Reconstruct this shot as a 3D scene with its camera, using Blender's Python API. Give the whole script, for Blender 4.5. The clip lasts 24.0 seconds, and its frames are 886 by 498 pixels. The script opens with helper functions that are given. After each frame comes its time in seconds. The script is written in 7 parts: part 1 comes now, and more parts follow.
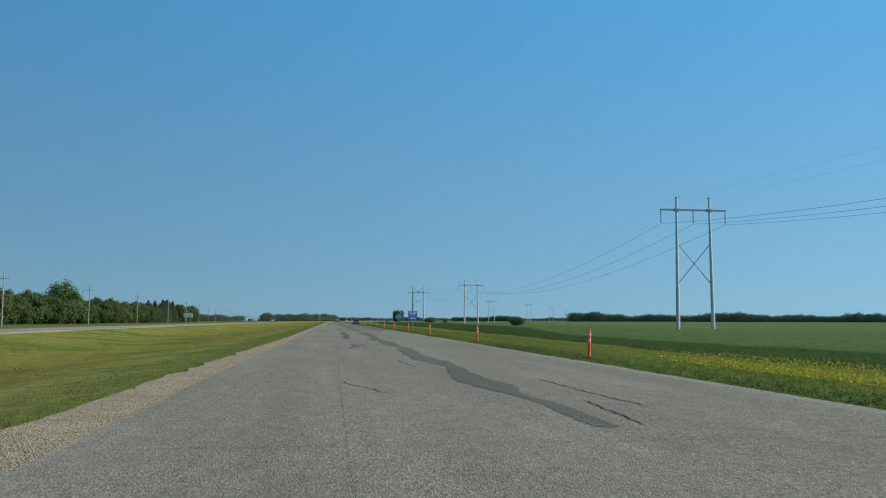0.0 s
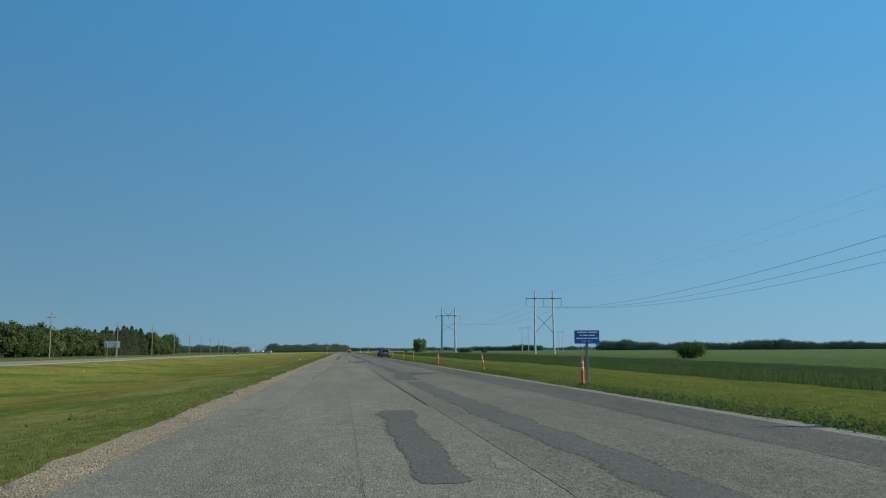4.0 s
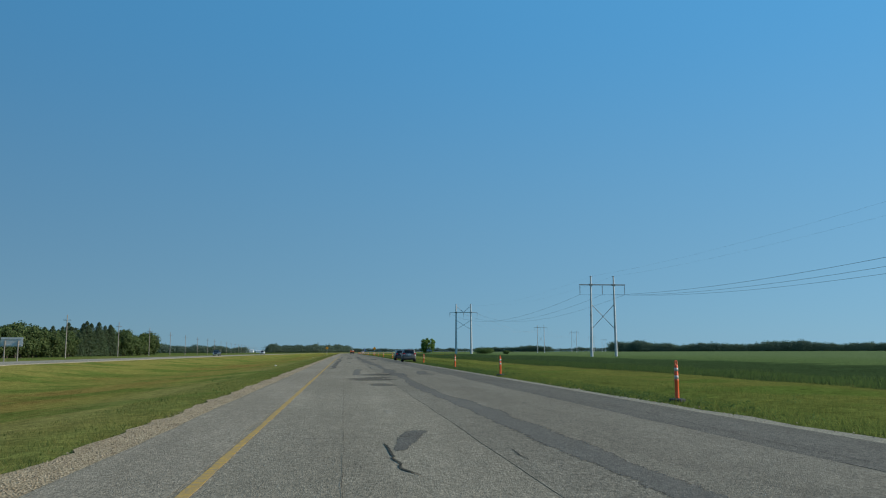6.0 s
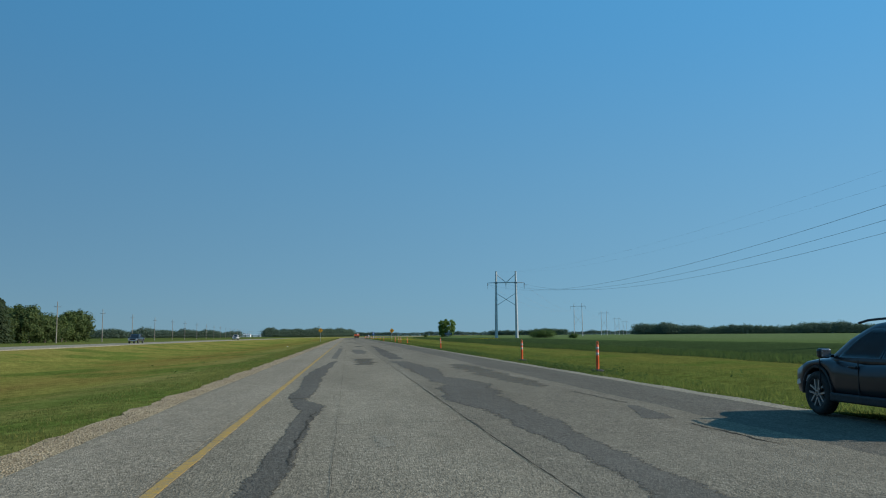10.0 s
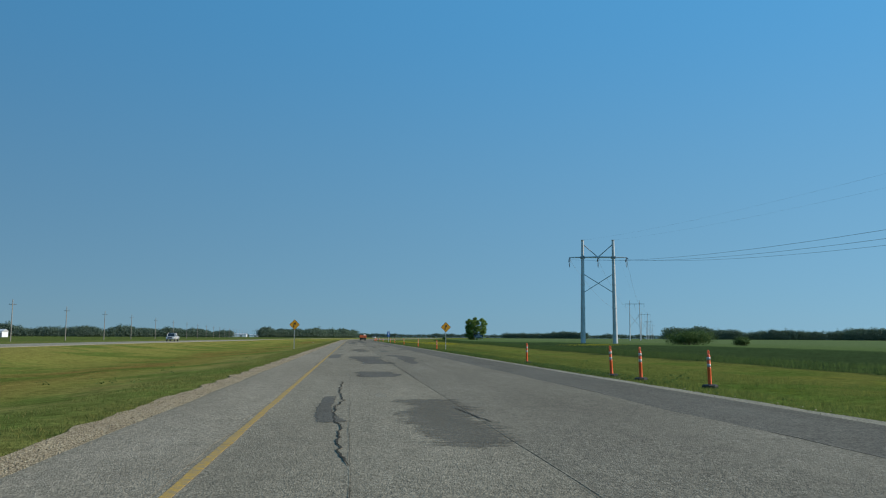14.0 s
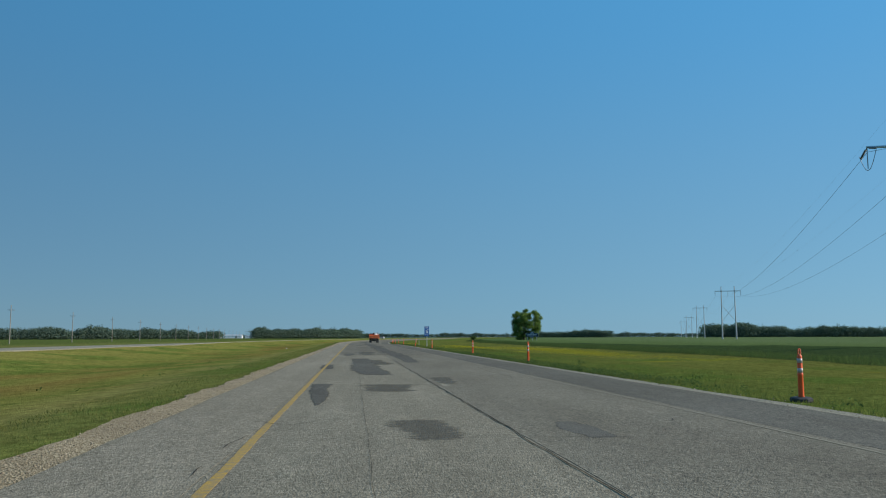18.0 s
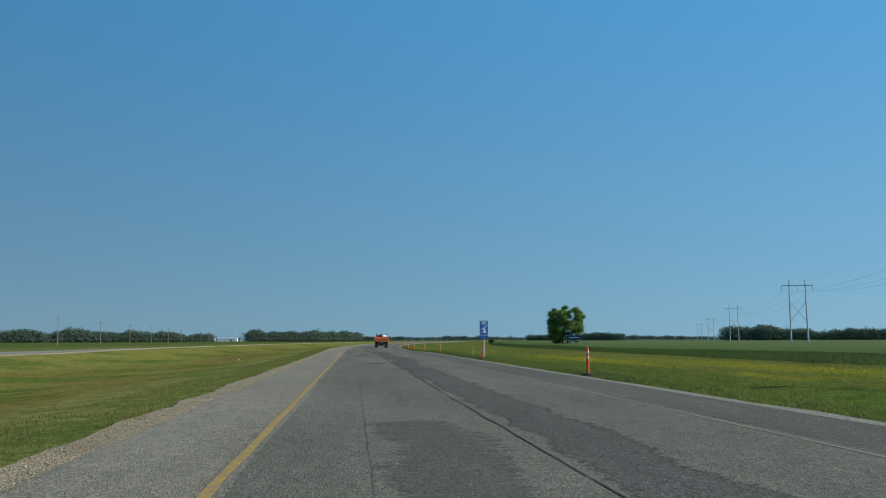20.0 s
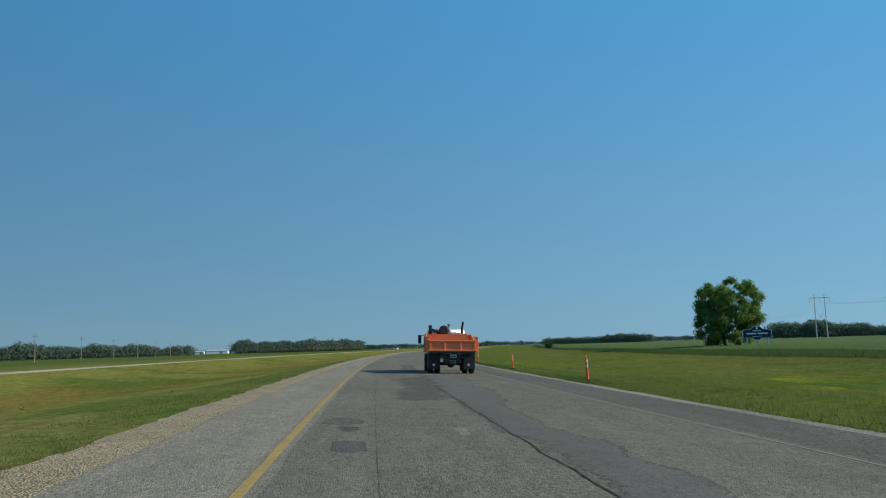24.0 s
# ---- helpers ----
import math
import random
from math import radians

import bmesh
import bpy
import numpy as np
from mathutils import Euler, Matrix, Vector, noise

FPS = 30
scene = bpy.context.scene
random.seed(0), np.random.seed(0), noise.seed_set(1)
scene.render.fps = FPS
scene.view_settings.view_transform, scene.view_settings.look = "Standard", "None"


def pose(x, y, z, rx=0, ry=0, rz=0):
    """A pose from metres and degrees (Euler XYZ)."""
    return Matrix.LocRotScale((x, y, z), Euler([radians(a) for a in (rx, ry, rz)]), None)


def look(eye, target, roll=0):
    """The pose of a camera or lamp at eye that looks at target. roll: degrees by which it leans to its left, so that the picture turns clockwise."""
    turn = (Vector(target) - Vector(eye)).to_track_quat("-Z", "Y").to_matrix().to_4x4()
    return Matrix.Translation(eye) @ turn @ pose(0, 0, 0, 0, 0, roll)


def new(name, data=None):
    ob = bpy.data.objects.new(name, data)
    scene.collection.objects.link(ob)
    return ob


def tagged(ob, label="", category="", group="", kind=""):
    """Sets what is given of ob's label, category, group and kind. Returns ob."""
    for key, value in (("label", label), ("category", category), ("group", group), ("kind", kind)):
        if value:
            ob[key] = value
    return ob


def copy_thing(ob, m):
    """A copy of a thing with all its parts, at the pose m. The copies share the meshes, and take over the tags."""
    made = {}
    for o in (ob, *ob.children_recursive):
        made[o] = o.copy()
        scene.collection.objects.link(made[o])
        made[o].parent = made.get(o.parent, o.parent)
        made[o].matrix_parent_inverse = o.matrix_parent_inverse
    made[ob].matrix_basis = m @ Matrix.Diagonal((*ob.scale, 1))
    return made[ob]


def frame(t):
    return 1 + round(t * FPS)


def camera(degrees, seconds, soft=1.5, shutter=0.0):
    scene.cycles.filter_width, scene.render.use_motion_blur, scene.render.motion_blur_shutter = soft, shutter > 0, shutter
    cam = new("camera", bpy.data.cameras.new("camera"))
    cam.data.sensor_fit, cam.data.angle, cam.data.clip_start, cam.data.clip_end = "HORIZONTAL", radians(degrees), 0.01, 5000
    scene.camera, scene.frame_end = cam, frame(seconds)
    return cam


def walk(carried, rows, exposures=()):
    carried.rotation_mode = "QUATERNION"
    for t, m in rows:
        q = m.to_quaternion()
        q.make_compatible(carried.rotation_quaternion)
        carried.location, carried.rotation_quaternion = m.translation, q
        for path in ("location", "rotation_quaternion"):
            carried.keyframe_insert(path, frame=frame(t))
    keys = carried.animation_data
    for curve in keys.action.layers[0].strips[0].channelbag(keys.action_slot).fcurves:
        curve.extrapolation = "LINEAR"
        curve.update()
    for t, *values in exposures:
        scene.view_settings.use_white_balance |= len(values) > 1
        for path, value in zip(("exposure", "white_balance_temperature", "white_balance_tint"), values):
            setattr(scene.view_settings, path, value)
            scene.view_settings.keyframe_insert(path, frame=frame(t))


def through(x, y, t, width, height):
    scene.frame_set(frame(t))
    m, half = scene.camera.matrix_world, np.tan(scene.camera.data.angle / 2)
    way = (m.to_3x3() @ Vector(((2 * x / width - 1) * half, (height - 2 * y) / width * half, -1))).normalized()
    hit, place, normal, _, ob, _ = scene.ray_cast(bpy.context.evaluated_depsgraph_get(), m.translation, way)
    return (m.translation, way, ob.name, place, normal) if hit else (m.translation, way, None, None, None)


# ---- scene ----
# Camera: metres, the road runs along +y; rows are seconds, x, y, yaw, pitch, roll.
EYE = 1.3
SIZE = 1.09  # the plan below is drawn to lanes 3.4 m wide; SIZE brings all of it to true metres
PATH = [
    (0, -0.00, -0.00, -7.81, 5.05, 0.15),
    (0.5, 0.07, 14.32, -7.36, 4.66, 0.32),
    (1, 0.16, 28.46, -7.09, 4.56, 0.36),
    (1.5, 0.18, 42.34, -7.09, 5.02, 0.18),
    (2, 0.21, 56.01, -7.16, 5.66, 0.06),
    (2.5, 0.28, 69.57, -7.14, 6.30, -0.07),
    (4.5, 0.06, 122.19, -7.03, 7.16, -0.28),
    (5, 0.08, 135.81, -6.97, 7.14, -0.22),
    (5.5, 0.14, 149.64, -6.88, 7.16, -0.26),
    (6, 0.22, 163.37, -6.87, 7.20, -0.16),
    (6.5, 0.24, 177.12, -6.86, 7.21, -0.14),
    (7, 0.22, 190.94, -6.86, 7.15, -0.12),
    (7.5, 0.22, 204.85, -6.83, 7.05, -0.14),
    (8, 0.19, 218.86, -6.88, 6.65, -0.22),
    (8.5, 0.16, 232.86, -6.80, 6.31, -0.34),
    (9, 0.22, 246.92, -6.82, 6.02, -0.44),
    (9.5, 0.28, 261.12, -6.83, 5.99, -0.47),
    (10, 0.31, 275.46, -6.71, 6.06, -0.39),
    (10.5, 0.32, 289.80, -6.71, 6.06, -0.37),
    (12.5, 0.25, 347.34, -6.65, 5.89, 0.35),
    (13, 0.17, 362.37, -6.61, 5.98, 0.22),
    (13.5, 0.13, 377.49, -6.57, 6.07, 0.24),
    (14, 0.11, 392.62, -6.44, 6.22, 0.31),
    (14.5, 0.10, 407.73, -6.28, 6.28, 0.23),
    (15, 0.08, 422.90, -6.23, 6.32, 0.14),
    (15.5, 0.03, 438.15, -6.21, 6.29, 0.02),
    (16, -0.02, 453.45, -6.25, 6.31, -0.07),
    (16.5, -0.05, 468.64, -6.23, 6.32, -0.07),
    (17, -0.05, 483.75, -6.29, 6.29, 0.05),
    (17.5, -0.07, 498.97, -6.27, 6.21, -0.03),
    (18, -0.07, 514.17, -6.24, 6.20, -0.15),
    (18.5, -0.06, 529.32, -6.24, 6.34, -0.20),
    (20.5, -0.07, 589.37, -6.24, 6.47, -0.14),
    (21, -0.09, 603.81, -6.21, 6.59, -0.16),
    (21.5, -0.11, 618.13, -6.22, 6.60, -0.19),
    (22, -0.14, 632.46, -6.30, 6.75, -0.39),
    (22.5, -0.15, 646.88, -6.25, 6.82, -0.45),
    (23, -0.11, 661.27, -6.31, 6.84, -0.51),
    (23.5, -0.02, 675.91, -6.31, 6.88, -0.92),
    (24, 0.16, 690.67, -6.33, 6.87, -1.62),
]


def eye_pose(x, y, yaw, pitch, roll):
    a, b = radians(yaw), radians(pitch)
    way = Vector((-math.sin(a) * math.cos(b), math.cos(a) * math.cos(b), math.sin(b)))
    eye = Vector((x, y, EYE)) * SIZE
    return look(eye, eye + 10 * way, roll)


cam = camera(57.3, 24.0, soft=1.1)
walk(cam, [(t, eye_pose(*r)) for t, *r in PATH], exposures=[(0.0, 0.16), (0.5, 0.10), (1.2, 0.0), (24.0, 0.0)])

# Light: a clear morning sky and one sun from the right of the road.
SUN_EL, SUN_AZ = radians(29.5), radians(98)
world = bpy.data.worlds.new("sky")
scene.world = world
world.use_nodes = True
wn = world.node_tree
sky = wn.nodes.new("ShaderNodeTexSky")
sky.sky_type, sky.sun_disc = "NISHITA", False
sky.sun_elevation, sky.sun_rotation = SUN_EL, SUN_AZ
sky.air_density, sky.dust_density, sky.ozone_density, sky.altitude = 0.7, 0.2, 3.5, 230
wn.nodes["Background"].inputs["Strength"].default_value = 0.11
way = wn.nodes.new("ShaderNodeTexCoord").outputs["Generated"]
split = wn.nodes.new("ShaderNodeSeparateXYZ")
wn.links.new(way, split.inputs[0])
rising = wn.nodes.new("ShaderNodeValToRGB")
rising.color_ramp.interpolation = "EASE"
rising.color_ramp.elements[0].color = (0.249, 0.563, 0.812, 1)
rising.color_ramp.elements[0].position = 0.0
rising.color_ramp.elements[1].color = (0.113, 0.484, 0.935, 1)
rising.color_ramp.elements[1].position = 0.42
wn.links.new(split.outputs["Z"], rising.inputs[0])
SUN_WAY = (math.sin(SUN_AZ) * math.cos(SUN_EL), math.cos(SUN_AZ) * math.cos(SUN_EL), math.sin(SUN_EL))
near_sun = wn.nodes.new("ShaderNodeVectorMath")
near_sun.operation = "DOT_PRODUCT"
near_sun.inputs[1].default_value = SUN_WAY
wn.links.new(way, near_sun.inputs[0])
glow = wn.nodes.new("ShaderNodeMath")
glow.operation = "MULTIPLY_ADD"
glow.inputs[1].default_value, glow.inputs[2].default_value = 2.95, 5.3
wn.links.new(near_sun.outputs["Value"], glow.inputs[0])
haze = wn.nodes.new("ShaderNodeVectorMath")
haze.operation = "SCALE"
wn.links.new(rising.outputs["Color"], haze.inputs[0])
wn.links.new(glow.outputs[0], haze.inputs["Scale"])
tint = wn.nodes.new("ShaderNodeMix")
tint.data_type, tint.blend_type = "RGBA", "MIX"
tint.inputs[0].default_value = 0.86
wn.links.new(sky.outputs["Color"], tint.inputs[6])
wn.links.new(haze.outputs[0], tint.inputs[7])
wn.links.new(tint.outputs[2], wn.nodes["Background"].inputs["Color"])
sun_data = bpy.data.lights.new("sun", "SUN")
sun_data.energy, sun_data.angle, sun_data.color = 4.8, radians(0.6), (1.0, 0.93, 0.82)
sun = new("sun", sun_data)
sun.matrix_world = look(Vector(SUN_WAY) * 200, (0, 0, 0))

# ---- materials ----


class Mat:
    """A node material with a Principled shader and short ways to add textures."""

    def __init__(self, name, colour=(0.5, 0.5, 0.5), rough=0.6, metal=0.0, spec=0.5):
        self.mat = bpy.data.materials.new(name)
        self.mat.use_nodes = True
        self.tree = self.mat.node_tree
        self.bsdf = self.tree.nodes["Principled BSDF"]
        self.put("Base Color", (*colour, 1))
        self.put("Roughness", rough)
        self.put("Metallic", metal)
        self.put("Specular IOR Level", spec)
        self.pos = None

    def put(self, socket, value):
        if isinstance(value, (int, float, tuple)):
            self.bsdf.inputs[socket].default_value = value
        else:
            self.tree.links.new(value, self.bsdf.inputs[socket])

    def node(self, kind, **inputs):
        n = self.tree.nodes.new(kind)
        for k, v in inputs.items():
            k = k.replace("_", " ")
            if isinstance(v, (int, float, tuple)):
                n.inputs[k].default_value = v
            else:
                self.tree.links.new(v, n.inputs[k])
        return n

    def place(self, scale=(1, 1, 1)):
        g = self.tree.nodes.new("ShaderNodeNewGeometry")
        m = self.tree.nodes.new("ShaderNodeMapping")
        m.inputs["Scale"].default_value = scale
        self.tree.links.new(g.outputs["Position"], m.inputs["Vector"])
        return m.outputs["Vector"]

    def uv(self, scale=(1, 1, 1)):
        g = self.tree.nodes.new("ShaderNodeUVMap")
        m = self.tree.nodes.new("ShaderNodeMapping")
        m.inputs["Scale"].default_value = scale
        self.tree.links.new(g.outputs["UV"], m.inputs["Vector"])
        return m.outputs["Vector"]

    def noise(self, scale, vec=None, detail=4, rough=0.6):
        n = self.node("ShaderNodeTexNoise", Vector=vec or self.place(), Scale=scale, Detail=detail, Roughness=rough)
        return n.outputs["Fac"]

    def voronoi(self, scale, vec=None, out="Distance"):
        n = self.node("ShaderNodeTexVoronoi", Vector=vec or self.place(), Scale=scale)
        return n.outputs[out]

    def ramp(self, fac, stops, smooth=False):
        n = self.node("ShaderNodeValToRGB", Fac=fac)
        r = n.color_ramp
        r.interpolation = "EASE" if smooth else "LINEAR"
        while len(r.elements) < len(stops):
            r.elements.new(0.5)
        for e, (p, col) in zip(r.elements, stops):
            e.position = p
            e.color = (*col, 1) if isinstance(col, tuple) else (col, col, col, 1)
        return n.outputs["Color"]

    def mix(self, fac, a, b, how="MIX"):
        n = self.tree.nodes.new("ShaderNodeMix")
        n.data_type, n.blend_type = "RGBA", how
        for k, v in ((0, fac), (6, a), (7, b)):
            if isinstance(v, (int, float)):
                n.inputs[k].default_value = v
            elif isinstance(v, tuple):
                n.inputs[k].default_value = (*v, 1) if len(v) == 3 else v
            else:
                self.tree.links.new(v, n.inputs[k])
        return n.outputs[2]

    def math(self, how, a, b=0.0):
        n = self.tree.nodes.new("ShaderNodeMath")
        n.operation = how
        for k, v in enumerate((a, b)):
            if isinstance(v, (int, float)):
                n.inputs[k].default_value = v
            else:
                self.tree.links.new(v, n.inputs[k])
        return n.outputs[0]

    def bump(self, height, strength=0.3, distance=0.02):
        n = self.node("ShaderNodeBump", Height=height, Strength=strength, Distance=distance)
        self.put("Normal", n.outputs["Normal"])

    def random(self):
        return self.node("ShaderNodeObjectInfo").outputs["Random"]

    def island(self):
        return self.node("ShaderNodeNewGeometry").outputs["Random Per Island"]


def worn(name, colour, rough=0.5, metal=0.0, spread=0.12, scale=3.0, dirt=0.15, bump=0.0):
    """A painted, plastic or metal surface with slight unevenness at two scales."""
    m = Mat(name, colour, rough, metal)
    dark = tuple(v * (1 - spread) for v in colour)
    light = tuple(min(1, v * (1 + spread)) for v in colour)
    col = m.ramp(m.noise(scale, detail=6), [(0.3, dark), (0.7, light)])
    dirty = m.ramp(m.noise(scale * 4.3, detail=8), [(0.5, 0.0), (0.8, dirt)])
    m.put("Base Color", m.mix(dirty, col, (0.12, 0.10, 0.07)))
    m.put("Roughness", m.ramp(m.noise(scale * 6), [(0.2, rough * 0.8), (0.8, min(1, rough * 1.25))]))
    if bump:
        m.bump(m.noise(scale * 20), bump, 0.005)
    return m.mat


def asphalt(name, low, high, frayed=False, thin=0.88):
    """Aged ribbed asphalt; frayed: worn through towards its edges (u of the map is 0 at the rim)."""
    m = Mat(name, high, 0.95, spec=0.06)
    mean = tuple((a + b) / 2 for a, b in zip(low, high))
    big = m.noise(0.35, m.place((1.0, 0.22, 1)), 6, 0.65)
    col = m.ramp(big, [(0.32, low), (0.55, mean), (0.72, high)])
    wheel = m.noise(1.1, m.place((1.0, 0.03, 1)), 3)
    col = m.mix(m.ramp(wheel, [(0.4, 0.0), (0.75, 0.3)]), col, tuple(v * 0.72 for v in low))
    grey = m.node("ShaderNodeRGBToBW", Color=m.voronoi(44, out="Color")).outputs["Val"]
    col = m.mix(0.45, col, m.ramp(grey, [(0.1, 0.16), (0.5, 0.5), (0.9, 0.92)]), "OVERLAY")
    fine = m.noise(34, detail=8, rough=0.75)
    col = m.mix(m.ramp(fine, [(0.42, 0.0), (0.75, 0.35)]), col, tuple(v * 0.55 for v in low))
    mottle = m.noise(3.4, m.place((1.0, 0.45, 1)), 8, 0.7)
    col = m.mix(0.22, col, m.ramp(mottle, [(0.36, 0.26), (0.5, 0.5), (0.64, 0.76)]), "OVERLAY")
    ribs = m.noise(19, m.place((1.0, 0.45, 1)), 3, 0.5)
    where = m.ramp(m.noise(0.5, m.place((1, 0.3, 1)), 4), [(0.38, 0.18), (0.62, 0.46)])
    col = m.mix(where, col, m.ramp(ribs, [(0.34, 0.22), (0.5, 0.5), (0.66, 0.80)]), "OVERLAY")
    if frayed:
        col = m.mix(m.ramp(m.random(), [(0.0, 0.0), (1.0, 0.26)]), col, tuple(v * 1.75 for v in high))
    m.put("Base Color", col)
    h = m.math("ADD", m.math("MULTIPLY", ribs, 0.8), m.math("ADD", m.math("MULTIPLY", m.voronoi(46), 0.9), fine))
    m.bump(h, 0.64, 0.015)
    if frayed:
        sep = m.node("ShaderNodeSeparateXYZ", Vector=m.uv())
        frays = m.math("MULTIPLY", m.math("SUBTRACT", m.noise(4.5, m.place((0.7, 1.6, 1)), 9, 0.72), 0.5), 3.6 if thin > 0.7 else 6.0)
        gaps = m.math("MULTIPLY", m.math("SUBTRACT", m.noise(0.5, m.place((1.3, 0.6, 1)), 5, 0.6), 0.5), 2.8)
        wear = m.math("ADD", m.math("ADD", frays, gaps), m.math("MULTIPLY", sep.outputs["X"], 1.6))
        solid = m.ramp(wear, [(0.10, 0.0), (0.42 if thin > 0.7 else 0.9, thin)])
        clear = m.node("ShaderNodeBsdfTransparent")
        both = m.node("ShaderNodeMixShader", Fac=solid)
        m.tree.links.new(clear.outputs[0], both.inputs[1])
        m.tree.links.new(m.bsdf.outputs[0], both.inputs[2])
        m.tree.links.new(both.outputs[0], m.tree.nodes["Material Output"].inputs["Surface"])
    return m.mat


ROAD_MAT = asphalt("worn_asphalt", (0.188, 0.161, 0.115), (0.268, 0.234, 0.170))
RIGHT_MAT = asphalt("brown_lane_asphalt", (0.158, 0.137, 0.100), (0.228, 0.201, 0.149))
DARK_LANE_MAT = asphalt("dark_lane_asphalt", (0.138, 0.120, 0.089), (0.200, 0.176, 0.132))
LEFT_MAT = asphalt("smooth_shoulder_asphalt", (0.212, 0.180, 0.129), (0.288, 0.248, 0.182))
PATCH_MAT = asphalt("dark_asphalt_patch", (0.096, 0.087, 0.070), (0.142, 0.130, 0.106), True, 0.92)
OVERLAY_MAT = asphalt("thin_asphalt_overlay", (0.100, 0.090, 0.071), (0.146, 0.133, 0.106), True, 0.55)
WORN_MAT = asphalt("pale_worn_spot", (0.200, 0.176, 0.130), (0.290, 0.258, 0.192), True)
SHOULDER_MAT = asphalt("shoulder_asphalt", (0.112, 0.100, 0.077), (0.160, 0.145, 0.115))
PALE_MAT = asphalt("pale_chipped_asphalt", (0.225, 0.200, 0.145), (0.315, 0.282, 0.212))


def crack_mat():
    m = Mat("crack_sealant", (0.025, 0.024, 0.023), 0.9, spec=0.05)
    m.put("Base Color", m.ramp(m.noise(6), [(0.35, (0.030, 0.026, 0.020)), (0.75, (0.090, 0.080, 0.062))]))
    return m.mat


CRACK_MAT = crack_mat()


def line_mat(name, colour, wear):
    m = Mat(name, colour, 0.85, spec=0.05)
    gone = m.ramp(m.noise(9, detail=9, rough=0.75), [(0.5 - wear * 0.4, 0.0), (0.62, min(1.0, 0.45 + wear))])
    col = m.mix(gone, m.ramp(m.noise(1.3), [(0.3, tuple(v * 0.8 for v in colour)), (0.7, colour)]), (0.20, 0.172, 0.118))
    m.put("Base Color", col)
    m.bump(m.voronoi(45), 0.3, 0.01)
    return m.mat


YELLOW_LINE = line_mat("worn_yellow_paint", (0.53, 0.308, 0.040), 0.47)
WHITE_LINE = line_mat("worn_white_paint", (0.285, 0.262, 0.205), 0.8)


def gravel_mat(name, a, b, c):
    m = Mat(name, b, 0.95, spec=0.2)
    cell = m.node("ShaderNodeRGBToBW", Color=m.voronoi(36, out="Color")).outputs["Val"]
    col = m.ramp(cell, [(0.15, a), (0.5, b), (0.85, c)])
    col = m.mix(m.ramp(m.noise(0.7, detail=6), [(0.35, 0.0), (0.75, 0.45)]), col, tuple(v * 0.6 for v in a))
    m.put("Base Color", col)
    m.bump(m.voronoi(36), 0.9, 0.03)
    return m.mat


GRAVEL_MAT = gravel_mat("tan_gravel", (0.188, 0.132, 0.070), (0.342, 0.252, 0.140), (0.50, 0.400, 0.25))
STONE_MAT = Mat("gravel_stone", (0.35, 0.28, 0.2), 0.9)
STONE_MAT.put("Base Color", STONE_MAT.ramp(STONE_MAT.island(), [(0.0, (0.13, 0.096, 0.060)), (0.5, (0.26, 0.200, 0.126)), (1.0, (0.42, 0.340, 0.230))]))
STONE_MAT = STONE_MAT.mat


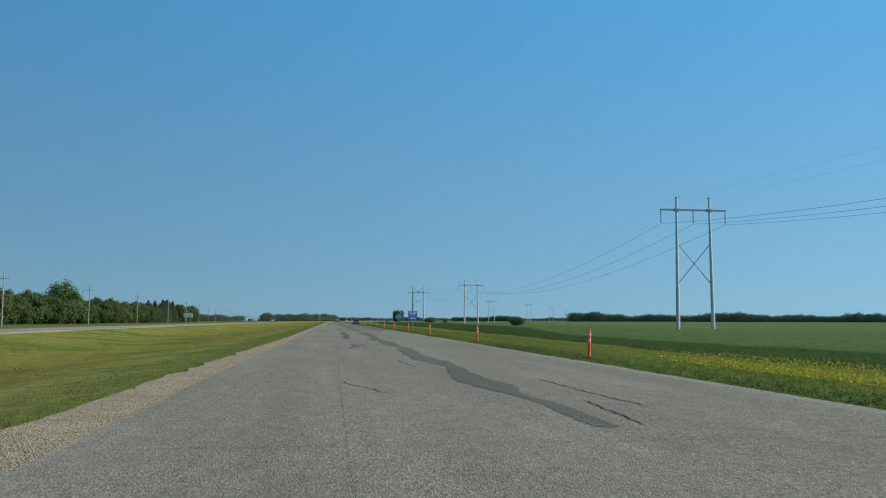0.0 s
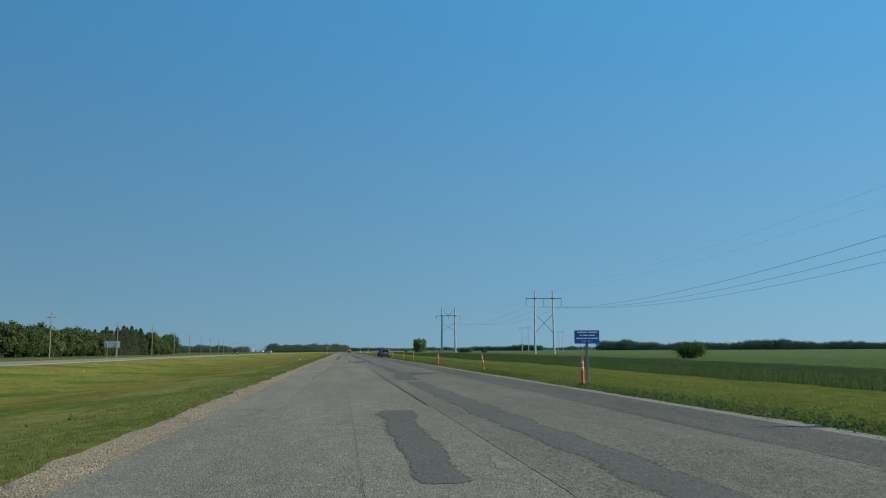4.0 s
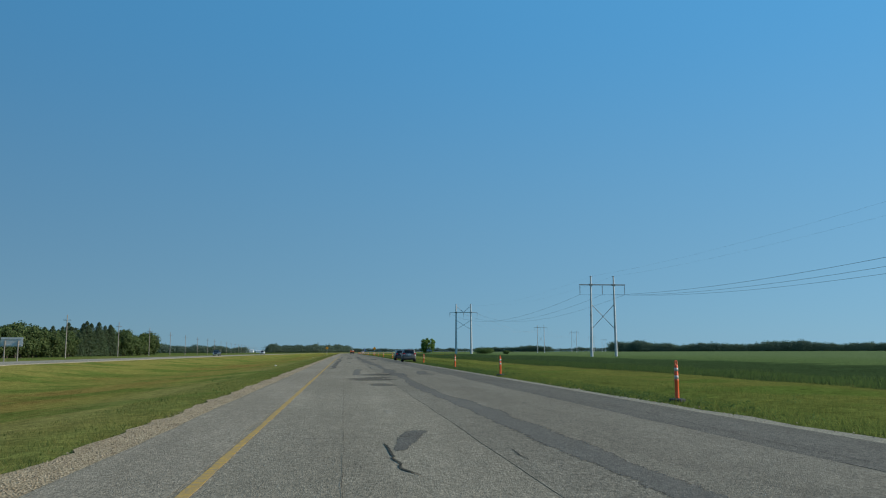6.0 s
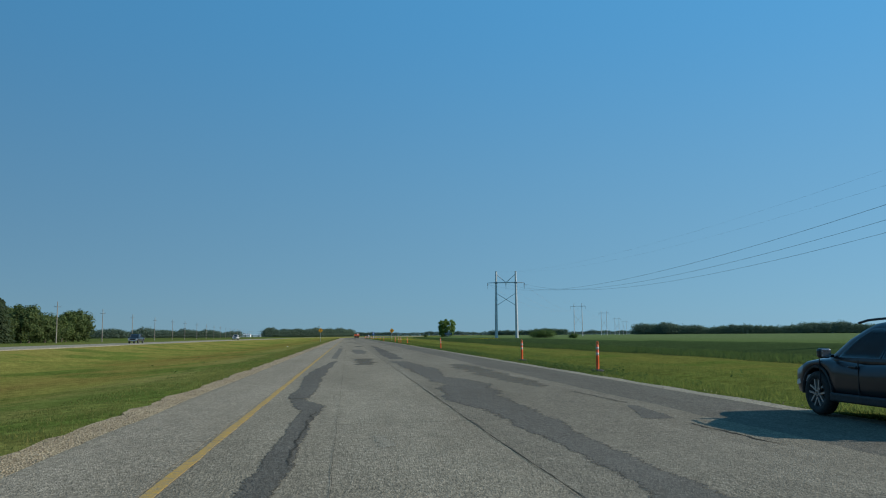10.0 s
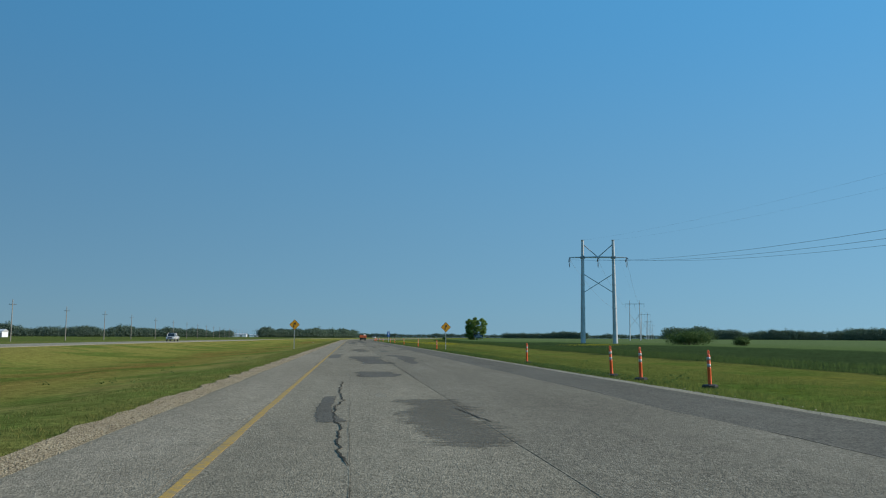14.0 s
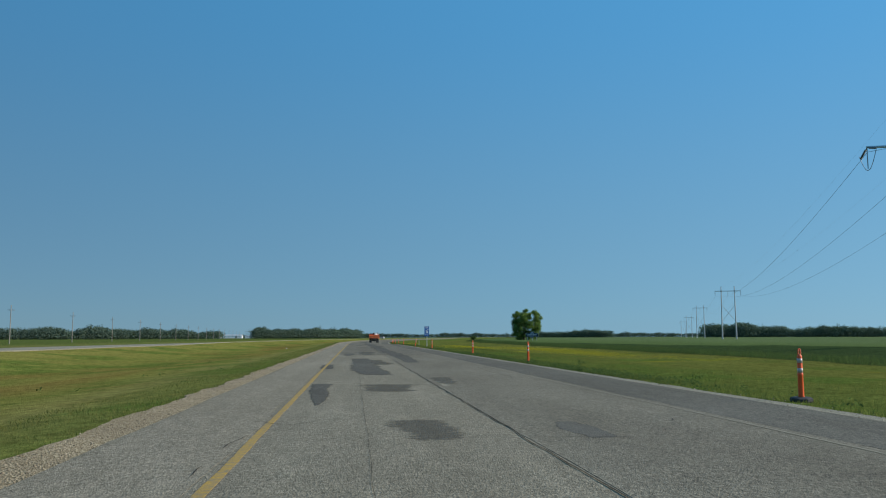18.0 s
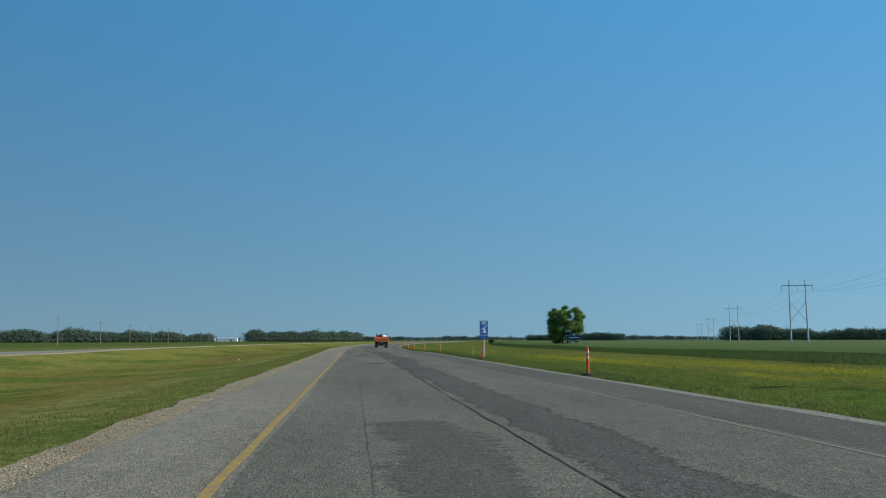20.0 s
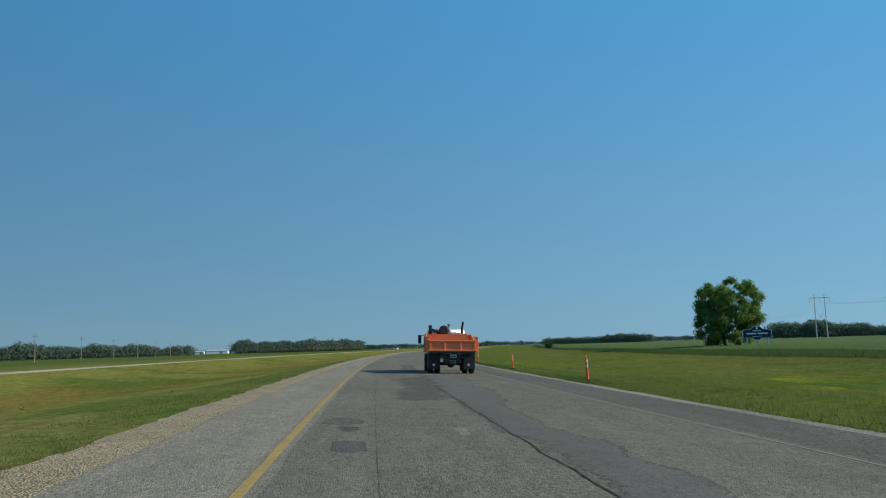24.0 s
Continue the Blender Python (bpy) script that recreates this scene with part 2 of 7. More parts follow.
def ground_mat():
    """Median grass, verge, reed ditch and crop field, told apart by the distance from the road."""
    m = Mat("grassland", (0.1, 0.12, 0.03), 1.0, spec=0.0)
    uv = m.uv()
    sep = m.node("ShaderNodeSeparateXYZ", Vector=uv)
    u = sep.outputs["X"]
    wob = m.math("MULTIPLY", m.math("SUBTRACT", m.noise(0.12, detail=5), 0.5), 5.0)
    uu = m.math("ADD", u, wob)
    fac = m.math("DIVIDE", m.math("ADD", uu, 100.0), 200.0)

    def at(x):
        return (x + 100) / 200

    base = m.ramp(fac, [
        (at(-90), (0.080, 0.104, 0.030)), (at(-52), (0.160, 0.158, 0.048)), (at(-33), (0.228, 0.200, 0.050)),
        (at(-25), (0.204, 0.192, 0.044)), (at(-19), (0.182, 0.180, 0.040)), (at(-14), (0.212, 0.168, 0.043)), (at(-10), (0.196, 0.184, 0.043)),
        (at(-7), (0.214, 0.194, 0.060)), (at(-5), (0.150, 0.160, 0.042)),
        (at(9), (0.084, 0.106, 0.026)), (at(14), (0.110, 0.122, 0.028)), (at(21), (0.140, 0.138, 0.032)),
        (at(25.0), (0.124, 0.124, 0.030)), (at(26.2), (0.036, 0.054, 0.021)), (at(36.8), (0.040, 0.064, 0.024)),
        (at(38.4), (0.090, 0.128, 0.043)), (at(60), (0.098, 0.136, 0.049)), (at(95), (0.108, 0.144, 0.060))])
    patch = m.noise(0.16, detail=6, rough=0.65)
    col = m.mix(m.ramp(patch, [(0.42, 0.0), (0.72, 0.40)]), base, (0.185, 0.142, 0.040))
    side = m.ramp(fac, [(at(-4), 0.0), (at(12), 1.0)])
    col = m.mix(side, col, base)
    rust = m.ramp(m.noise(0.05, m.place((1.6, 0.5, 1)), 5), [(0.48, 0.0), (0.64, 0.46)])
    inside = m.ramp(fac, [(at(-26), 0.0), (at(-20), 1.0), (at(-10), 1.0), (at(-7), 0.0)])
    col = m.mix(m.math("MULTIPLY", rust, inside), col, (0.190, 0.090, 0.030))
    lush = m.ramp(m.noise(0.09, detail=5), [(0.49, 0.0), (0.60, 0.7)])
    col = m.mix(m.math("MULTIPLY", lush, m.ramp(fac, [(at(-36), 1.0), (at(22), 1.0), (at(25), 0.0)])), col, (0.076, 0.124, 0.022))
    flower = m.ramp(m.noise(0.07, m.place((1, 0.6, 1)), 6, 0.7), [(0.60, 0.0), (0.68, 0.75)])
    where = m.ramp(fac, [(at(12), 0.0), (at(16), 1.0), (at(22), 1.0), (at(25), 0.0)])
    col = m.mix(m.math("MULTIPLY", flower, where), col, (0.27, 0.24, 0.018))
    fine = m.noise(3.2, detail=9, rough=0.75)
    col = m.mix(m.ramp(fine, [(0.33, 0.26), (0.60, 0.0)]), col, (0.050, 0.064, 0.015))
    folds = m.noise(0.8, m.place((1.0, 0.22, 1)), 6, 0.65)
    col = m.mix(0.24, col, m.ramp(folds, [(0.32, 0.28), (0.5, 0.5), (0.68, 0.74)]), "OVERLAY")
    tufts = m.noise(1.6, m.place((1.0, 0.9, 1)), 8, 0.75)
    col = m.mix(0.75, col, m.ramp(tufts, [(0.34, 0.28), (0.5, 0.5), (0.66, 0.74)]), "OVERLAY")
    speck = m.noise(4.5, detail=8, rough=0.8)
    col = m.mix(0.6, col, m.ramp(speck, [(0.38, 0.26), (0.5, 0.5), (0.62, 0.76)]), "OVERLAY")
    m.put("Base Color", col)
    m.bump(m.math("ADD", m.math("ADD", fine, tufts), m.noise(14, detail=6)), 0.7, 0.10)
    return m.mat


GROUND_MAT = ground_mat()


def leaf_mat(name, a, b, c, through=0.3):
    m = Mat(name, b, 0.8, spec=0.05)
    col = m.ramp(m.island(), [(0.0, a), (0.5, b), (1.0, c)])
    tint = m.ramp(m.random(), [(0.0, 0.37), (1.0, 0.62)])
    m.put("Base Color", m.mix(0.7, col, tint, "OVERLAY"))
    thin = m.node("ShaderNodeBsdfTranslucent", Color=m.mix(0.5, col, (0.14, 0.22, 0.06)))
    both = m.node("ShaderNodeMixShader")
    both.inputs[0].default_value = through
    out = m.tree.nodes["Material Output"]
    m.tree.links.new(m.bsdf.outputs[0], both.inputs[1])
    m.tree.links.new(thin.outputs[0], both.inputs[2])
    m.tree.links.new(both.outputs[0], out.inputs["Surface"])
    return m.mat


LEAF_MAT = leaf_mat("poplar_leaves", (0.098, 0.166, 0.042), (0.155, 0.240, 0.060), (0.230, 0.310, 0.080), 0.42)
DARK_LEAF_MAT = leaf_mat("shelterbelt_leaves", (0.044, 0.064, 0.026), (0.070, 0.096, 0.036), (0.104, 0.132, 0.048))
POPLAR_MAT = leaf_mat("belt_poplar_leaves", (0.060, 0.086, 0.030), (0.092, 0.126, 0.042), (0.132, 0.166, 0.054))
NEEDLE_MAT = leaf_mat("spruce_needles", (0.042, 0.062, 0.036), (0.062, 0.088, 0.048), (0.090, 0.116, 0.060))
BUSH_MAT = leaf_mat("bush_leaves", (0.048, 0.082, 0.028), (0.082, 0.128, 0.040), (0.125, 0.165, 0.054))
VERGE_MAT = leaf_mat("verge_grass", (0.094, 0.108, 0.026), (0.145, 0.147, 0.033), (0.212, 0.190, 0.048), 0.6)
MEDIAN_MAT = leaf_mat("median_grass", (0.146, 0.154, 0.038), (0.220, 0.206, 0.056), (0.325, 0.272, 0.090), 0.6)
REED_MAT = leaf_mat("ditch_grass", (0.040, 0.064, 0.022), (0.052, 0.080, 0.026), (0.075, 0.100, 0.034), 0.5)
# Far trees: distance haze is put into the leaf colour, paler and bluer.
HAZED_WOOD_MAT = leaf_mat("haze_tinted_leaves", (0.080, 0.116, 0.090), (0.098, 0.138, 0.106), (0.118, 0.160, 0.120))
WEED_MAT = leaf_mat("weed_leaves", (0.050, 0.086, 0.026), (0.084, 0.126, 0.036), (0.140, 0.176, 0.054), 0.45)
FLOWER_MAT = leaf_mat("yellow_flowers", (0.40, 0.33, 0.02), (0.52, 0.43, 0.025), (0.62, 0.52, 0.05))


def bark_mat():
    m = Mat("bark", (0.09, 0.07, 0.05), 0.9)
    m.put("Base Color", m.ramp(m.noise(5, m.place((1, 1, 0.2)), 8), [(0.3, (0.05, 0.04, 0.03)), (0.7, (0.14, 0.115, 0.085))]))
    m.bump(m.noise(9, m.place((1, 1, 0.15))), 0.8, 0.05)
    return m.mat


BARK_MAT = bark_mat()
STEEL_MAT = worn("galvanized_steel", (0.46, 0.48, 0.48), 0.5, 0.25, 0.14, 0.8, 0.1)
BRACE_MAT = worn("dull_steel", (0.24, 0.25, 0.25), 0.6, 0.3, 0.12, 1.5)
WIRE_MAT = worn("aluminium_cable", (0.22, 0.24, 0.26), 0.6, 0.2)
GLASSY_MAT = worn("grey_insulator", (0.16, 0.17, 0.19), 0.25)
POLE_MAT = worn("weathered_wood_pole", (0.26, 0.23, 0.19), 0.85, 0, 0.25, 2.0, 0.3)
POST_MAT = worn("galvanized_post", (0.56, 0.54, 0.50), 0.6, 0.1, 0.12, 4.0, 0.25)
ORANGE_MAT = worn("orange_plastic", (0.88, 0.12, 0.026), 0.45, 0, 0.08, 6.0, 0.2)
BAND_MAT = worn("white_reflective_band", (0.52, 0.44, 0.40), 0.35, 0, 0.1, 8.0, 0.25)
RUBBER_MAT = worn("black_rubber", (0.022, 0.022, 0.022), 0.8, 0, 0.2, 6.0, 0.35)
BLUE_MAT = worn("blue_sign_sheet", (0.004, 0.105, 0.37), 0.6, 0, 0.06, 1.5, 0.05)
NAVY_MAT = worn("dark_blue_sign_paint", (0.010, 0.024, 0.056), 0.75, 0, 0.1, 1.5, 0.1)
WHITE_MAT = worn("white_sign_lettering", (0.74, 0.75, 0.75), 0.5, 0, 0.05, 4.0, 0.05)
AMBER_MAT = worn("amber_sign_sheet", (0.72, 0.30, 0.006), 0.4, 0, 0.06, 2.0, 0.06)
BLACK_MAT = worn("black_sign_paint", (0.02, 0.018, 0.016), 0.5)
BACK_MAT = worn("bare_aluminium_sign_back", (0.52, 0.52, 0.50), 0.45, 0.3, 0.08, 1.5)

# ---- shapes ----


def bend(y):
    """How far the road has swung to the right at y."""
    d = max(0.0, y - 664.0)
    return d * d / 3800.0 if d < 420 else 420 * 420 / 3800.0 + (d - 420) * 840 / 3800.0


def bends(y):
    d = np.maximum(0.0, y - 664.0)
    return np.where(d < 420, d * d / 3800.0, 420 * 420 / 3800.0 + (d - 420) * 840 / 3800.0)


def heading(y):
    """The road's turn to the right at y, in degrees."""
    return math.degrees(math.atan(min(max(0.0, y - 664.0), 420) / 1900.0))


def tilt(u, y):
    """The banking of the curve: how far the land sinks at u."""
    q = np.clip((y - 658.0) / 46.0, 0, 1)
    lean = 0.034 * q * q * (3 - 2 * q)
    return -lean * (u - 0.1) * np.clip((38 - np.abs(u - 2)) / 26, 0, 1)


LEFT_Y = np.array([-300.0, 0, 160, 320, 560, 640, 700, 760, 1000, 5000])
LEFT_U = np.array([-30.0, -30, -33.5, -37, -37.5, -34, -30, -27, -23, -23])


def left_edge(y):
    """The near edge of the other carriageway."""
    return np.interp(y, LEFT_Y, LEFT_U)


def fast_mesh(name, verts, faces, material, uvs=None, smooth=False):
    verts, faces = np.asarray(verts, np.float32), np.asarray(faces, np.int32)
    me = bpy.data.meshes.new(name)
    n, k = faces.shape
    me.vertices.add(len(verts))
    me.vertices.foreach_set("co", verts.ravel())
    me.loops.add(n * k)
    me.loops.foreach_set("vertex_index", faces.ravel())
    me.polygons.add(n)
    me.polygons.foreach_set("loop_start", np.arange(0, n * k, k, dtype=np.int32))
    me.polygons.foreach_set("loop_total", np.full(n, k, np.int32))
    me.polygons.foreach_set("use_smooth", np.full(n, smooth))
    if uvs is not None:
        layer = me.uv_layers.new(name="UVMap")
        layer.data.foreach_set("uv", np.asarray(uvs, np.float32)[faces.ravel()].ravel())
    me.update(calc_edges=True)
    me.materials.append(material)
    return me


def part(name, bm, material, parent=None, label="", smooth=False):
    """Links a bmesh as one mesh object under a thing or a part."""
    me = bpy.data.meshes.new(name)
    bmesh.ops.recalc_face_normals(bm, faces=bm.faces)
    bm.to_mesh(me)
    bm.free()
    me.materials.append(material)
    if smooth:
        for p in me.polygons:
            p.use_smooth = True
    ob = new(name, me)
    if parent:
        ob.parent = parent
    if label:
        tagged(ob, label)
    return ob


def thing(name, at, label, category, group="", turn=0.0, kind=""):
    ob = new(name)
    ob.matrix_basis = pose(*at, 0, 0, turn)
    return tagged(ob, label, category, group, kind)


def box(bm, centre, size, bevel=0.0, turn=None):
    r = bmesh.ops.create_cube(bm, size=1.0)
    vs = r["verts"]
    bmesh.ops.scale(bm, vec=size, verts=vs)
    if bevel:
        es = list({e for v in vs for e in v.link_edges})
        out = bmesh.ops.bevel(bm, geom=es, offset=bevel, segments=2, affect="EDGES", profile=0.5)
        vs = list({v for f in out["faces"] for v in f.verts} | {v for v in vs if v.is_valid})
    if turn is not None:
        bmesh.ops.transform(bm, matrix=turn.to_4x4(), verts=vs)
    bmesh.ops.translate(bm, vec=centre, verts=vs)
    return vs


def tube(bm, a, b, ra, rb=None, seg=10, caps=True):
    a, b = Vector(a), Vector(b)
    rb = ra if rb is None else rb
    way = (b - a).normalized()
    side = way.orthogonal().normalized()
    up = way.cross(side)
    rings = []
    for p, r in ((a, ra), (b, rb)):
        rings.append([bm.verts.new(p + r * (math.cos(t) * side + math.sin(t) * up)) for t in (2 * math.pi * k / seg for k in range(seg))])
    for k in range(seg):
        bm.faces.new((rings[0][k], rings[0][(k + 1) % seg], rings[1][(k + 1) % seg], rings[1][k]))
    if caps:
        bm.faces.new(rings[0][::-1])
        bm.faces.new(rings[1])


def lathe(bm, centre, axis, profile, seg=20, caps=True):
    """A turned shape: profile rows are (along, radius)."""
    axis = Vector(axis).normalized()
    side = axis.orthogonal().normalized()
    up = axis.cross(side)
    rings = []
    for along, r in profile:
        c = Vector(centre) + along * axis
        rings.append([bm.verts.new(c + r * (math.cos(t) * side + math.sin(t) * up)) for t in (2 * math.pi * k / seg for k in range(seg))])
    for p, q in zip(rings, rings[1:]):
        for k in range(seg):
            bm.faces.new((p[k], p[(k + 1) % seg], q[(k + 1) % seg], q[k]))
    if caps:
        bm.faces.new(rings[0][::-1])
        bm.faces.new(rings[-1])


def prism(bm, outline, axis, lo, hi):
    """An outline in the two other axes, drawn out along axis from lo to hi."""
    def at(p, d):
        q = list(p)
        q.insert(axis, d)
        return bm.verts.new(q)
    a, b = [at(p, lo) for p in outline], [at(p, hi) for p in outline]
    n = len(outline)
    bm.faces.new(a)
    bm.faces.new(b[::-1])
    for k in range(n):
        bm.faces.new((a[k], b[k], b[(k + 1) % n], a[(k + 1) % n]))


# ---- ground and roads ----


FIELD_ALONG = [-60, 60, 105, 184, 342, 480, 586, 700, 1000]


def land_map(u, y):
    """Across the road as the ground's material takes it: the ditch lies between 26 and 38."""
    near = np.interp(y, FIELD_ALONG, [22, 22, 23, 27, 28, 29, 34, 38, 42])
    far = np.interp(y, FIELD_ALONG, [31, 31, 32, 46, 56, 57, 59, 48, 47])
    low = 8 + (u - 8) * 18 / (near - 8)
    mid = 26 + (u - near) * 12 / (far - near)
    return np.where(u < 8, u, np.where(u < near, low, np.where(u < far, mid, 38 + (u - far))))


def rise(u, y):
    """The lie of the land beside the road, u metres across from it."""
    lu = left_edge(y)
    s = np.clip((u + 3.7) / (lu + 3.7), 0, 1)
    z = -0.05 - 1.0 * np.sin(np.pi * s) ** 1.3
    far = np.clip((lu - 12.5 - u) / 8, 0, 1)
    z = np.where(u < lu, -0.10 - 0.55 * np.sin(np.pi * np.clip((lu - 12 - u) / 22, 0, 1)) - 0.1 * far, z)
    right = np.interp(u, [8.1, 8.5, 10.5, 13.4, 15.2, 19, 27, 36, 47, 56, 75, 200], [-0.06, -0.02, -0.12, -0.50, -0.36, -0.58, -0.60, -0.42, -0.20, 0.06, 0.0, 0.0])
    z = np.where((u > -3.7) & (u < 8.1), -0.06, z)
    return np.where(u >= 8.1, right, z)


def rough_land(u, y):
    out = np.sin(u * 0.9 + y * 0.13) * np.sin(y * 0.31 - u * 0.2) * 0.05 + np.sin(u * 0.31 - y * 0.057) * 0.06
    return out * np.clip((np.abs(u - 2.5) - 6.5) / 5, 0, 1) * (np.abs(u - left_edge(y) + 6) > 7.5)


def build_ground():
    us = np.concatenate([[-4500, -2500, -1500, -900, -500, -300, -200, -140, -110, -90, -75, -65], np.arange(-58, -5, 1.6),
                         [-4.9, -4.3, -3.9, -3.65, -3.2, -2.5, 3, 7.9, 8.1, 8.35, 8.7, 9.2, 10], np.arange(10.8, 30, 1.4), np.arange(30, 70, 2),
                         [75, 90, 120, 170, 250, 400, 700, 1200, 2500, 4500]])
    ys = np.concatenate([[-1500, -600, -250, -120], np.arange(-60, 860, 2.5), np.arange(860, 1200, 12), [1250, 1350, 1500, 1800, 2300, 3000, 4000, 4950]])
    U, Y = np.meshgrid(us, ys)
    X = U + bends(Y)
    Z = rise(U, Y) + rough_land(U, Y) + tilt(U, Y)
    n, k = U.shape
    verts = np.stack([X.ravel(), Y.ravel(), Z.ravel()], 1)
    i = np.arange(n * k).reshape(n, k)
    faces = np.stack([i[:-1, :-1].ravel(), i[:-1, 1:].ravel(), i[1:, 1:].ravel(), i[1:, :-1].ravel()], 1)
    ob = new("ground", fast_mesh("ground", verts, faces, GROUND_MAT, np.stack([land_map(U, Y).ravel(), Y.ravel()], 1), True))
    tagged(ob, "grassy median, green verge, dark ditch grass and crop field", "ground", kind="structure")


def strip(name, edges, y0, y1, step, material, z, depth, label, category="road", kind="structure", parent=None):
    """A slab along the road: edges(y) gives its two sides; ragged where the sides wander."""
    ys = np.arange(y0, y1 + step / 2, step)
    rows = []
    for y in ys:
        a, b = edges(y)
        x = bend(y)
        za, zm, zb = (z + float(tilt(v, y)) for v in (a, (a + b) / 2, b))
        rows.append([(a + x, y, za - depth), (a + x, y, za), ((a + b) / 2 + x, y, zm), (b + x, y, zb), (b + x, y, zb - depth)])
    verts = [p for r in rows for p in r]
    faces = [(5 * i + j, 5 * i + j + 1, 5 * i + j + 6, 5 * i + j + 5) for i in range(len(rows) - 1) for j in range(4)]
    ob = new(name, fast_mesh(name, verts, faces, material))
    if parent:
        ob.parent = parent
    return tagged(ob, label, category, kind=kind) if category else tagged(ob, label)


def wander(y, seed, size=0.1, length=6.0):
    return size * (noise.noise((y / length, seed * 7.3, 0.0)) + 0.5 * noise.noise((y / length * 3.7, seed * 3.1, 4.0)))


ALONG = [0, 20, 67, 120, 175, 290, 405, 465, 525, 615, 700]


def edge(*across):
    """A line along the road whose place across it drifts with y."""
    return lambda y: np.interp(y, ALONG, across)


PAVED = edge(-2.75, -2.73, -2.52, -2.60, -2.72, -2.93, -3.05, -3.12, -3.12, -3.12, -2.97)
GRASS_LEFT = edge(-3.88, -3.80, -3.34, -3.36, -3.42, -3.54, -3.76, -3.90, -3.84, -3.74, -3.84)
GRASS_RIGHT = edge(8.17, 8.17, 8.17, 8.17, 8.17, 8.17, 8.62, 8.55, 8.42, 8.2, 8.17)
YELLOW_AT = edge(-1.2, -1.2, -1.2, -1.2, -1.22, -1.31, -1.36, -1.37, -1.33, -1.29, -1.2)
SEAM_AT = edge(0.17, 0.20, 0.38, 0.3, 0.2, 0.16, 0.12, 0.12, 0.12, 0.12, 0.05)

build_ground()
road = strip("road", lambda y: (PAVED(y) + wander(y, 1, 0.06, 3), GRASS_RIGHT(y) - 0.40), -60, 1300, 1.0, ROAD_MAT, 0.0, 0.12, "worn grey asphalt carriageway with cracks and patches")
strip("shoulder_gravel", lambda y: (GRASS_LEFT(y) + wander(y, 2, 0.20, 1.3), PAVED(y) + 0.12), -60, 1300, 0.4, GRAVEL_MAT, -0.012, 0.10, "tan gravel shoulder beside the asphalt", "shoulder")
strip("road_edge", lambda y: (GRASS_RIGHT(y) - 0.42, GRASS_RIGHT(y) + wander(y, 3, 0.14, 2)), -60, 1300, 1.0, PALE_MAT, -0.004, 0.10, "pale chipped pavement edge beside the grass", "road edge")
strip("far_carriageway", lambda y: (left_edge(y) - 11.5, left_edge(y)), -300, 2600, 8.0, PALE_MAT, 0.02, 0.2, "pale asphalt carriageway beyond the grassy median")
strip("left_shoulder", lambda y: (PAVED(y) + 0.1, YELLOW_AT(y) - 0.12 + wander(y, 10, 0.10, 4)), 128, 1100, 1.0, LEFT_MAT, 0.004, 0.003, "smoother paler asphalt of the left shoulder", "", "", road)
for y0, y1, mat in ((97, 574, RIGHT_MAT), (574, 1100, DARK_LANE_MAT)):
    strip("right_lane", lambda y: (2.18 + wander(y, 11, 0.03, 4), 5.98), y0, y1, 1.0, mat, 0.0035, 0.003, "browner worn asphalt of the right lane", "", "", road)
strip("left_lane", lambda y: (YELLOW_AT(y) + 0.16 + wander(y, 12, 0.06, 3), 2.16 + wander(y, 11, 0.03, 4)), 574, 1100, 1.0, DARK_LANE_MAT, 0.0035, 0.003, "darker worn asphalt of the left lane", "", "", road)
strip("lane_shoulder", lambda y: (5.95 + wander(y, 4, 0.12, 5), GRASS_RIGHT(y) - 0.44 + wander(y, 9, 0.08, 4)), 104, 900, 1.0, SHOULDER_MAT, 0.004, 0.003, "darker asphalt of the right shoulder", "", "", road)

# Painted lines.
strip("yellow_line", lambda y: (YELLOW_AT(y) - 0.055 + wander(y, 5, 0.02, 2), YELLOW_AT(y) + 0.055 + wander(y, 6, 0.02, 2)), 160, 1100, 0.5, YELLOW_LINE, 0.007, 0.005, "worn yellow edge line", "", "", road)
strip("white_line", lambda y: (5.735 + wander(y, 7, 0.02, 2), 5.805 + wander(y, 8, 0.02, 2)), 480, 1000, 0.5, WHITE_LINE, 0.0075, 0.002, "faint worn white edge line", "", "", road)


# ---- towers, poles and wires ----


